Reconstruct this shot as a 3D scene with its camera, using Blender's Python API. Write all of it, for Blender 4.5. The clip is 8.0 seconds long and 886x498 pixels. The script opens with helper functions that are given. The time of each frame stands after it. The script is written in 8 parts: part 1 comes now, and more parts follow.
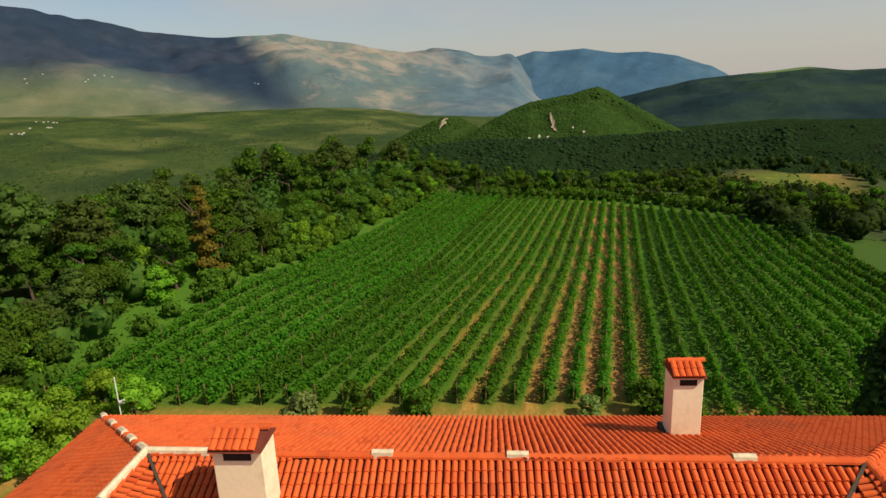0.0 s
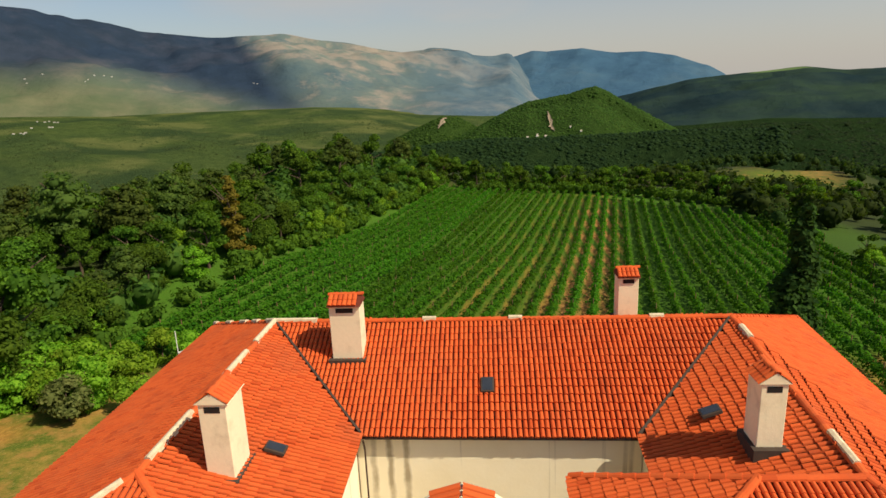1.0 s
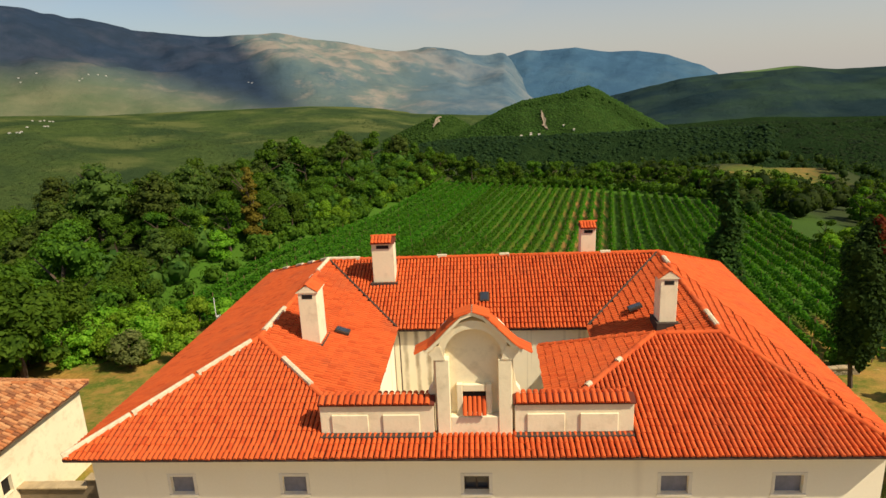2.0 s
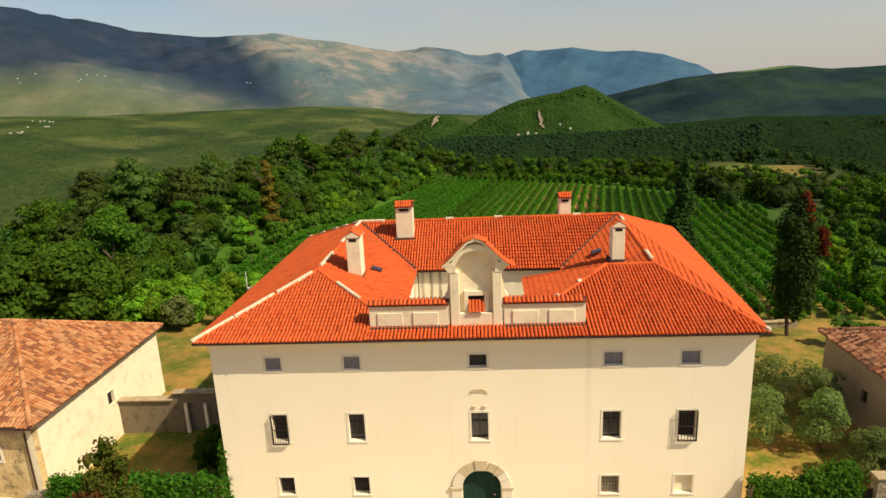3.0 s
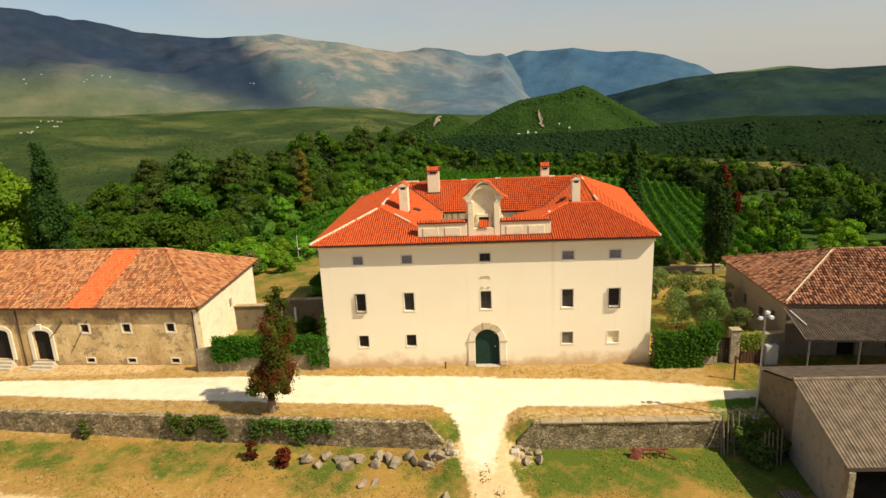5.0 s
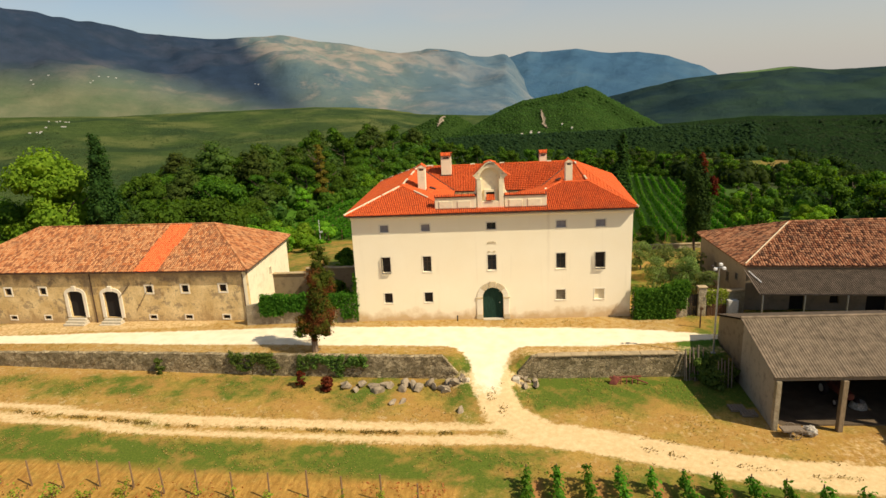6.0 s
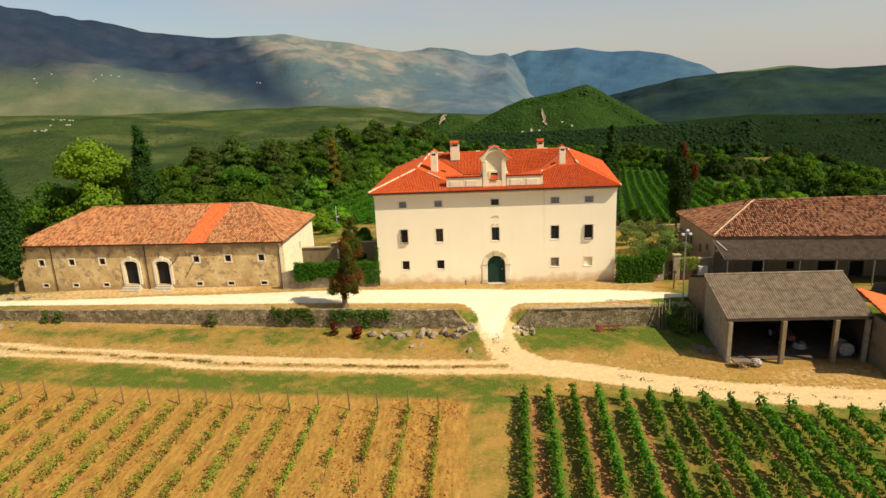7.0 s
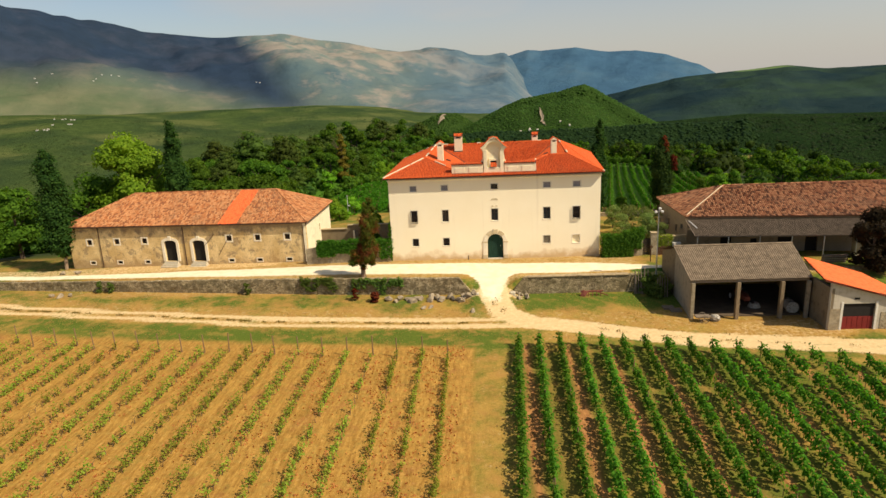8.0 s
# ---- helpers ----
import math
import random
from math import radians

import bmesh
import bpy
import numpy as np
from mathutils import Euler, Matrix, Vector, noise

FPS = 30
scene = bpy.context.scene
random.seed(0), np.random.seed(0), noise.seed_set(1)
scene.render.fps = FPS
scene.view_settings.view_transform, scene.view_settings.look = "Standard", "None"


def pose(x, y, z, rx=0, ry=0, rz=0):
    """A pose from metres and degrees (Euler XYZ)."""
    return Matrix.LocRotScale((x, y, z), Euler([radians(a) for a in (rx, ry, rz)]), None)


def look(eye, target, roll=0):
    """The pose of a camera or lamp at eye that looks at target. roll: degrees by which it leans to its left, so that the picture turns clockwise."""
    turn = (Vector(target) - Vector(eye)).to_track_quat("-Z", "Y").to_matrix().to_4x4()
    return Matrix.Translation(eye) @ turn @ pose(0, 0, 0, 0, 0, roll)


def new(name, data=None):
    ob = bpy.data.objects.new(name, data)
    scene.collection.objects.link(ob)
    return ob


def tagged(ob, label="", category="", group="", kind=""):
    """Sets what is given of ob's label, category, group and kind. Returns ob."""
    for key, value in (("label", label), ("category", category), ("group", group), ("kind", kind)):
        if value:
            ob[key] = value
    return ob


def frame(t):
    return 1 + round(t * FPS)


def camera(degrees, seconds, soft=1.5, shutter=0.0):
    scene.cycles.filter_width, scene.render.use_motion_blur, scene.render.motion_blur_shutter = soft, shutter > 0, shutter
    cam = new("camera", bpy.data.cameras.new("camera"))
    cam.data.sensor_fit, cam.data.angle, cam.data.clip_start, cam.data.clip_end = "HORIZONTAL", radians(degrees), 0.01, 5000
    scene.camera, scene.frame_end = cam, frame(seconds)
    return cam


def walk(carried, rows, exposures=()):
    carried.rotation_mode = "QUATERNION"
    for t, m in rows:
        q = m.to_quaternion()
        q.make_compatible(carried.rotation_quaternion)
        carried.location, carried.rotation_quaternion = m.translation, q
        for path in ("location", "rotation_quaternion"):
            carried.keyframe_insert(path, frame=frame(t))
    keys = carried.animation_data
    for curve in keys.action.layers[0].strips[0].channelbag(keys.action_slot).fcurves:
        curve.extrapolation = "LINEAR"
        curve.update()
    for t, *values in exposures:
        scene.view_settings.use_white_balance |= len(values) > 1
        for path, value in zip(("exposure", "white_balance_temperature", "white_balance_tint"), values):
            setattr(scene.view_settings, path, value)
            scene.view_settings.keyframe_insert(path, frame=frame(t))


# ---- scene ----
cam = camera(71.3, 8.0, soft=1.5)
PATH = [
    (0, (1.09, 0.595, 24.811), (0.943, 2.524, 24.306), -2.35),
    (0.5, (0.865, -4.612, 24.72), (0.718, -2.683, 24.215), -2.38),
    (1, (0.608, -9.702, 24.771), (0.466, -7.773, 24.265), -2.4),
    (2.5, (0.367, -25.778, 24.918), (0.248, -23.848, 24.408), -2.43),
    (3, (0.258, -31.163, 24.88), (0.14, -29.232, 24.37), -2.47),
    (3.5, (0.071, -36.597, 24.989), (-0.048, -34.667, 24.479), -2.5),
    (4, (-0.009, -42.043, 25.176), (-0.128, -40.113, 24.667), -2.5),
    (4.5, (-0.179, -47.554, 25.251), (-0.298, -45.624, 24.741), -2.5),
    (6, (-0.869, -64.02, 24.662), (-1.0, -62.089, 24.156), -2.52),
    (6.5, (-1.209, -69.538, 24.51), (-1.343, -67.608, 24.003), -2.5),
    (7, (-1.461, -75.14, 24.305), (-1.594, -73.211, 23.796), -2.5),
    (7.5, (-1.667, -80.594, 24.161), (-1.798, -78.664, 23.65), -2.5),
    (8, (-1.798, -86.143, 24.167), (-1.927, -84.214, 23.657), -2.5),
]
walk(cam, [(t, look(eye, target, roll)) for t, eye, target, roll in PATH], exposures=[(0, 0.16), (1, 0.17), (2.5, 0.24), (8, 0.24)])

# ---- world, sun ----
SUN_TO = Vector((2.2, -1.0, 2.72)).normalized()
world = bpy.data.worlds.new("world")
scene.world = world
world.use_nodes = True
wn, wl = world.node_tree.nodes, world.node_tree.links
sky = wn.new("ShaderNodeTexSky")
sky.sky_type, sky.sun_disc = "NISHITA", False
sky.sun_elevation = math.asin(SUN_TO.z)
sky.sun_rotation = math.atan2(SUN_TO.x, SUN_TO.y)
sky.altitude, sky.air_density, sky.dust_density, sky.ozone_density = 100, 1.0, 1.4, 1.0
# thin high cloud, thickest to the north-east
coord = wn.new("ShaderNodeTexCoord")
stretch = wn.new("ShaderNodeMapping")
stretch.inputs["Scale"].default_value = (1.0, 1.0, 4.0)
cloud = wn.new("ShaderNodeTexNoise")
cloud.inputs["Scale"].default_value, cloud.inputs["Detail"].default_value = 1.7, 5
ramp = wn.new("ShaderNodeMapRange")
ramp.inputs[1].default_value, ramp.inputs[2].default_value = 0.48, 0.85
veil = wn.new("ShaderNodeMixRGB")
veil.inputs[2].default_value = (5.3, 4.9, 4.4, 1)
wl.new(coord.outputs["Generated"], stretch.inputs["Vector"])
wl.new(stretch.outputs["Vector"], cloud.inputs["Vector"])
wl.new(cloud.outputs["Fac"], ramp.inputs[0])
# haze that whitens the sky towards the horizon
upward = wn.new("ShaderNodeSeparateXYZ")
haze = wn.new("ShaderNodeMapRange")
for k, v in enumerate((0.0, 0.24, 0.8, 0.0)):
    haze.inputs[k + 1].default_value = v
most = wn.new("ShaderNodeMath")
most.operation = "MAXIMUM"
wl.new(coord.outputs["Generated"], upward.inputs[0])
wl.new(upward.outputs[2], haze.inputs[0])
wl.new(ramp.outputs[0], most.inputs[0])
east = wn.new("ShaderNodeMapRange")
for k, v in enumerate((-0.6, 0.1, 0.25, 1.0)):
    east.inputs[k + 1].default_value = v
wl.new(upward.outputs[0], east.inputs[0])
thin = wn.new("ShaderNodeMath")
thin.operation = "MULTIPLY"
wl.new(haze.outputs[0], thin.inputs[0])
wl.new(east.outputs[0], thin.inputs[1])
wl.new(thin.outputs[0], most.inputs[1])
wl.new(most.outputs[0], veil.inputs[0])
wl.new(sky.outputs[0], veil.inputs[1])
wl.new(veil.outputs[0], wn["Background"].inputs["Color"])
wn["Background"].inputs["Strength"].default_value = 0.092
sun = new("sun", bpy.data.lights.new("sun", "SUN"))
sun.data.energy, sun.data.angle, sun.data.color = 5.0, radians(0.53), (1.0, 0.88, 0.68)
sun.matrix_world = look(SUN_TO * 300, (0, 0, 0))

# ---- materials ----
def lin(c):
    return (*c, 1.0)


class Graph:
    """A short way to write node materials."""

    def __init__(self, name, rough=0.85, spec=0.3):
        self.m = bpy.data.materials.new(name)
        self.m.use_nodes = True
        self.n, self.l = self.m.node_tree.nodes, self.m.node_tree.links
        self.b = self.n["Principled BSDF"]
        self.b.inputs["Roughness"].default_value = rough
        self.b.inputs["Specular IOR Level"].default_value = spec
        self.pos = self.n.new("ShaderNodeTexCoord").outputs["Object"]

    def put(self, socket, value):
        if isinstance(value, bpy.types.NodeSocket):
            self.l.new(value, socket)
        elif isinstance(value, (tuple, list)):
            socket.default_value = lin(value) if len(value) == 3 and len(socket.default_value) == 4 else value
        else:
            socket.default_value = value

    def noise(self, scale, detail=4, rough=0.55, at=None, squash=None):
        t = self.n.new("ShaderNodeTexNoise")
        at = at or self.pos
        if squash:
            k = self.n.new("ShaderNodeMapping")
            k.inputs["Scale"].default_value = squash
            self.l.new(at, k.inputs["Vector"])
            at = k.outputs["Vector"]
        self.l.new(at, t.inputs["Vector"])
        t.inputs["Scale"].default_value, t.inputs["Detail"].default_value, t.inputs["Roughness"].default_value = scale, detail, rough
        return t.outputs["Fac"]

    def cells(self, scale, feature="F1", out="Distance", squash=None):
        t = self.n.new("ShaderNodeTexVoronoi")
        t.feature = feature
        at = self.pos
        if squash:
            k = self.n.new("ShaderNodeMapping")
            k.inputs["Scale"].default_value = squash
            self.l.new(at, k.inputs["Vector"])
            at = k.outputs["Vector"]
        self.l.new(at, t.inputs["Vector"])
        t.inputs["Scale"].default_value = scale
        return t.outputs[out]

    def span(self, v, a, b, c=0.0, d=1.0):
        t = self.n.new("ShaderNodeMapRange")
        self.put(t.inputs[0], v)
        for i, k in enumerate((a, b, c, d)):
            t.inputs[i + 1].default_value = k
        return t.outputs[0]

    def math(self, op, a, b=0.0):
        t = self.n.new("ShaderNodeMath")
        t.operation = op
        self.put(t.inputs[0], a)
        self.put(t.inputs[1], b)
        return t.outputs[0]

    def mix(self, fac, a, b, kind="MIX"):
        t = self.n.new("ShaderNodeMixRGB")
        t.blend_type = kind
        self.put(t.inputs[0], fac)
        self.put(t.inputs[1], a)
        self.put(t.inputs[2], b)
        return t.outputs[0]

    def attr(self, name):
        t = self.n.new("ShaderNodeAttribute")
        t.attribute_name = name
        return t.outputs["Fac"]

    def axis(self, k):
        t = self.n.new("ShaderNodeSeparateXYZ")
        self.l.new(self.pos, t.inputs[0])
        return t.outputs[k]

    def island(self):
        return self.n.new("ShaderNodeNewGeometry").outputs["Random Per Island"]

    def each(self):
        return self.n.new("ShaderNodeObjectInfo").outputs["Random"]

    def hsv(self, color, hue=0.5, sat=1.0, val=1.0):
        t = self.n.new("ShaderNodeHueSaturation")
        self.put(t.inputs["Hue"], hue)
        self.put(t.inputs["Saturation"], sat)
        self.put(t.inputs["Value"], val)
        self.put(t.inputs["Color"], color)
        return t.outputs[0]

    def bump(self, height, strength=0.3, distance=0.05):
        t = self.n.new("ShaderNodeBump")
        self.put(t.inputs["Height"], height)
        t.inputs["Strength"].default_value, t.inputs["Distance"].default_value = strength, distance
        self.l.new(t.outputs[0], self.b.inputs["Normal"])

    def done(self, color):
        self.put(self.b.inputs["Base Color"], color)
        return self.m


def plaster(name, base, dirt, patch=0.5, streak=True, fine=9.0, big=0.35, bump=0.25):
    g = Graph(name, 0.92, 0.2)
    c = g.mix(g.span(g.noise(big, 5), 0.35, 0.7), base, tuple(k * 0.9 for k in base))
    c = g.mix(g.math("MULTIPLY", g.span(g.noise(1.4, 7, 0.65), 0.52, 0.72), patch), c, dirt)
    if streak:
        s = g.noise(1.0, 4, 0.6, squash=(2.2, 2.2, 0.16))
        c = g.mix(g.math("MULTIPLY", g.span(s, 0.58, 0.8), 0.35 * patch), c, dirt)
    c = g.mix(g.span(g.noise(fine, 3), 0.3, 0.75, 0, 0.12), c, tuple(k * 0.6 for k in base))
    g.bump(g.noise(7, 6), bump, 0.03)
    return g.done(c)


def facade_plaster():
    """Cream lime plaster: faint patches, a rising damp edge at the foot, thin run-off streaks."""
    g = Graph("cream_plaster", 0.93, 0.15)
    c = g.mix(g.span(g.noise(0.22, 5), 0.35, 0.7), (0.93, 0.82, 0.60), (0.90, 0.78, 0.55))
    s = g.noise(1.0, 4, 0.6, squash=(1.6, 1.6, 0.1))
    c = g.mix(g.span(s, 0.6, 0.85, 0, 0.22), c, (0.58, 0.46, 0.28))
    seam = g.math("ABSOLUTE", g.math("SUBTRACT", g.math("ADD", g.axis(0), g.span(g.noise(0.8, 4), 0.2, 0.8, -0.12, 0.12)), 6.0))
    c = g.mix(g.math("MULTIPLY", g.span(seam, 0.02, 0.25, 0.22, 0), g.span(g.axis(2), 3.0, 11.0, 0.15, 1.0)), c, (0.50, 0.38, 0.22))
    foot = g.math("ADD", g.axis(2), g.span(g.noise(0.55, 5), 0.2, 0.8, -0.9, 0.9))
    c = g.mix(g.span(foot, 0.0, 1.0, 0.8, 0.0), c, (0.56, 0.36, 0.15))
    c = g.mix(g.span(g.noise(11, 3), 0.3, 0.75, 0, 0.07), c, (0.5, 0.4, 0.25))
    g.bump(g.noise(6, 6), 0.2, 0.03)
    return g.done(c)


def court_plaster():
    """Pale plaster with a few long dark streaks from the gutter."""
    g = Graph("courtyard_plaster", 0.93, 0.15)
    c = g.mix(g.span(g.noise(0.3, 5), 0.35, 0.7), (0.92, 0.83, 0.62), (0.84, 0.73, 0.50))
    runs = g.span(g.noise(1.0, 3, 0.5, squash=(2.4, 2.4, 0.05)), 0.60, 0.70)
    for x in (-3.87, -3.24, -2.62):
        off = g.math("ABSOLUTE", g.math("SUBTRACT", g.math("ADD", g.axis(0), g.span(g.noise(1.3, 3), 0.2, 0.8, -0.08, 0.08)), x))
        runs = g.math("MAXIMUM", runs, g.span(off, 0.05, 0.16, 1, 0))
    c = g.mix(g.math("MULTIPLY", runs, g.span(g.noise(0.9, 5), 0.3, 0.6, 0.2, 0.75)), c, (0.24, 0.18, 0.10))
    g.bump(g.noise(7, 6), 0.2, 0.03)
    return g.done(c)


def barn_plaster():
    """Old ochre plaster, flaking to rubble in ragged patches, darker brown under the eaves and damp at the foot."""
    g = Graph("old_ochre_plaster", 0.95, 0.1)
    c = g.mix(g.span(g.noise(0.5, 6), 0.35, 0.65), (0.60, 0.41, 0.17), (0.82, 0.62, 0.31))
    stone = g.mix(g.cells(3.4, "F1", "Color"), (0.24, 0.165, 0.09), (0.46, 0.34, 0.19))
    ragged = g.span(g.noise(0.7, 9, 0.7), 0.54, 0.59)
    c = g.mix(g.math("MULTIPLY", ragged, 0.8), c, stone)
    stain = g.span(g.noise(1.1, 8, 0.7, squash=(1, 1, 0.5)), 0.56, 0.68, 0, 0.75)
    c = g.mix(stain, c, (0.30, 0.18, 0.075))
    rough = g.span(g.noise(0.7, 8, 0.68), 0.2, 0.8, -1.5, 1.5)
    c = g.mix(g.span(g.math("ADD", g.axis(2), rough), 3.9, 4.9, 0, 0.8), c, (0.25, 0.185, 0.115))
    c = g.mix(g.span(g.math("ADD", g.axis(2), rough), 0.3, -0.9, 0, 0.7), c, (0.36, 0.235, 0.11))
    c = g.mix(g.span(g.noise(6, 5), 0.5, 0.75, 0, 0.5), c, (0.22, 0.15, 0.075))
    g.bump(g.math("ADD", g.noise(5, 7), g.math("MULTIPLY", ragged, -0.6)), 0.5, 0.06)
    return g.done(c)


def tile_mat(name, tones, pick, dirt=(0.16, 0.07, 0.04), stain=0.4, rare=0.86):
    """Fired clay: each tile of a slightly different firing, lichen and soot in patches."""
    g = Graph(name, 0.88, 0.15)
    r = g.island() if pick == "island" else g.each()
    c = g.mix(g.span(r, 0.0, 0.6), tones[0], tones[1])
    c = g.mix(g.span(r, rare, rare + 0.12), c, tones[2])
    g.pos = g.n.new("ShaderNodeNewGeometry").outputs["Position"]
    c = g.mix(g.span(g.noise(0.45, 5), 0.5, 0.75, 0, stain), c, dirt)
    c = g.mix(g.span(g.noise(5, 5), 0.55, 0.8, 0, stain), c, dirt)
    g.bump(g.noise(30, 4), 0.25, 0.01)
    return g.done(c)


def stone_wall(name, tones, scale=3.2, mortar=(0.34, 0.29, 0.2), squash=(1, 1, 1.6)):
    g = Graph(name, 0.95, 0.15)
    c = g.mix(g.cells(scale, "F1", "Color", squash), tones[0], tones[1])
    gap = g.span(g.cells(scale, "DISTANCE_TO_EDGE", "Distance", squash), 0.0, 0.08, 0.8, 0)
    c = g.mix(gap, c, mortar)
    c = g.mix(g.span(g.noise(0.7, 6, 0.65), 0.45, 0.62, 0, 0.75), c, tones[2])
    c = g.mix(g.span(g.noise(2.4, 6, 0.7), 0.56, 0.68, 0, 0.5), c, tones[1])
    c = g.mix(g.span(g.noise(10, 4), 0.4, 0.8, 0, 0.5), c, tuple(k * 0.4 for k in tones[0]))
    g.bump(g.math("SUBTRACT", g.noise(6, 5), gap), 0.9, 0.08)
    return g.done(c)


def leaf_mat(name, dark, light, warm=None, warm_share=0.0, hue_swing=0.02, shine=0.08, warm_from=0.47, warm_to=0.58):
    """Foliage: each leaf cluster of its own green, light passing through the blades."""
    g = Graph(name, 0.75, shine)
    c = g.mix(g.island(), dark, light)
    if warm:
        g.pos = g.n.new("ShaderNodeNewGeometry").outputs["Position"]
        c = g.mix(g.math("MULTIPLY", g.span(g.noise(0.7, 3), warm_from, warm_to), warm_share), c, warm)
    r = g.each()
    c = g.hsv(c, g.span(r, 0, 1, 0.5 - hue_swing, 0.5 + hue_swing), 1.0, g.span(r, 0, 1, 0.72, 1.2))
    g.put(g.b.inputs["Base Color"], c)
    tr = g.n.new("ShaderNodeBsdfTranslucent")
    g.put(tr.inputs["Color"], g.hsv(c, 0.49, 1.15, 1.5))
    mx = g.n.new("ShaderNodeMixShader")
    mx.inputs[0].default_value = 0.42
    g.l.new(g.b.outputs[0], mx.inputs[1])
    g.l.new(tr.outputs[0], mx.inputs[2])
    g.l.new(mx.outputs[0], g.n["Material Output"].inputs["Surface"])
    return g.m


def plain(name, color, rough=0.7, metal=0.0, vary=0.25, scale=4.0, spec=0.3, bump=0.15):
    g = Graph(name, rough, spec)
    g.b.inputs["Metallic"].default_value = metal
    c = g.mix(g.span(g.noise(scale, 6), 0.35, 0.7), color, tuple(k * (1 - vary) for k in color))
    c = g.mix(g.span(g.noise(scale * 9, 3), 0.45, 0.8, 0, vary), c, tuple(k * 0.5 for k in color))
    g.bump(g.noise(scale * 6, 4), bump, 0.01)
    return g.done(c)


def wood(name, color):
    g = Graph(name, 0.85, 0.2)
    c = g.mix(g.span(g.noise(4, 5, squash=(6, 6, 0.5)), 0.3, 0.7), color, tuple(k * 0.5 for k in color))
    g.bump(g.noise(4, 5, squash=(8, 8, 0.5)), 0.4, 0.01)
    return g.done(c)


def ground_mat():
    """Soil, dry and green grass, limestone gravel and tilled earth, by the sheet's own zones."""
    g = Graph("ground_cover", 0.97, 0.1)
    grain, mid, big = g.noise(7, 6, 0.65), g.noise(0.9, 6, 0.6), g.noise(0.16, 5)
    green = g.mix(g.span(grain, 0.3, 0.7), (0.052, 0.086, 0.010), (0.125, 0.155, 0.019))
    lush = g.mix(g.span(grain, 0.3, 0.7), (0.030, 0.085, 0.007), (0.075, 0.165, 0.014))
    green = g.mix(g.span(g.attr("dry"), -0.08, -0.3), green, lush)
    dry = g.mix(g.span(grain, 0.3, 0.7), (0.27, 0.165, 0.034), (0.43, 0.262, 0.060))
    turf = g.mix(g.span(g.math("ADD", g.math("MULTIPLY", mid, 0.5), g.math("ADD", g.math("MULTIPLY", big, 0.9), g.attr("dry"))), 0.66, 0.90), green, dry)
    turf = g.mix(g.span(g.math("ADD", g.noise(0.42, 6, 0.65), g.math("MULTIPLY", g.attr("dry"), 0.5)), 0.50, 0.64, 0, 0.7), turf, (0.35, 0.185, 0.05))
    bare = g.mix(g.span(grain, 0.35, 0.7), (0.42, 0.29, 0.13), (0.55, 0.40, 0.19))
    turf = g.mix(g.span(g.math("ADD", g.noise(1.7, 6, 0.7), g.math("MULTIPLY", g.attr("dry"), 0.5)), 0.63, 0.73, 0, 0.75), turf, bare)
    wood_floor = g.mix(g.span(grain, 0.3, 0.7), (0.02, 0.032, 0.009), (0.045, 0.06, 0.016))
    fleck = g.noise(3.2, 8, 0.75)
    turf = g.mix(g.span(fleck, 0.56, 0.66, 0, 0.6), turf, (0.105, 0.080, 0.022))
    turf = g.mix(g.span(g.math("SUBTRACT", fleck, g.math("MULTIPLY", g.attr("dry"), 0.4)), 0.44, 0.34, 0, 0.45), turf, (0.40, 0.27, 0.085))
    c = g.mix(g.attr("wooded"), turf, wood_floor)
    field = g.mix(g.span(g.noise(2.2, 7, 0.7, squash=(1.5, 0.3, 1)), 0.34, 0.68), (0.22, 0.108, 0.020), (0.47, 0.262, 0.058))
    field = g.mix(g.span(g.noise(1.2, 6, 0.7), 0.5, 0.66, 0, 0.55), field, (0.25, 0.18, 0.04))
    field = g.mix(g.span(g.noise(0.33, 6, 0.7), 0.56, 0.66, 0, 0.5), field, (0.26, 0.095, 0.035))
    field = g.mix(g.span(fleck, 0.55, 0.68, 0, 0.65), field, (0.15, 0.068, 0.018))
    field = g.mix(g.span(fleck, 0.45, 0.32, 0, 0.5), field, (0.62, 0.37, 0.12))
    c = g.mix(g.attr("tilled"), c, field)
    red = g.mix(g.span(g.noise(2.0, 7, 0.7, squash=(1.6, 0.45, 1)), 0.35, 0.7), (0.26, 0.098, 0.034), (0.50, 0.235, 0.085))
    c = g.mix(g.attr("red"), c, red)
    track = g.mix(g.span(g.noise(2.5, 6, 0.7), 0.35, 0.7), (0.69, 0.50, 0.26), (0.53, 0.365, 0.165))
    edge = g.math("ADD", g.attr("track"), g.span(g.noise(2.6, 8, 0.75), 0.25, 0.75, -0.34, 0.34))
    c = g.mix(g.span(edge, 0.36, 0.66), c, track)
    gravel = g.mix(g.span(g.noise(0.8, 6), 0.4, 0.75), (0.80, 0.69, 0.48), (0.70, 0.57, 0.36))
    gravel = g.mix(g.span(g.noise(14, 3), 0.5, 0.8, 0, 0.3), gravel, (0.6, 0.5, 0.32))
    edge = g.math("ADD", g.attr("gravel"), g.span(g.noise(1.9, 8, 0.75), 0.25, 0.75, -0.33, 0.33))
    c = g.mix(g.span(edge, 0.34, 0.64), c, gravel)
    g.bump(g.math("ADD", g.noise(5, 7, 0.65), g.math("MULTIPLY", g.noise(22, 3), 0.5)), 0.4, 0.07)
    return g.done(c)


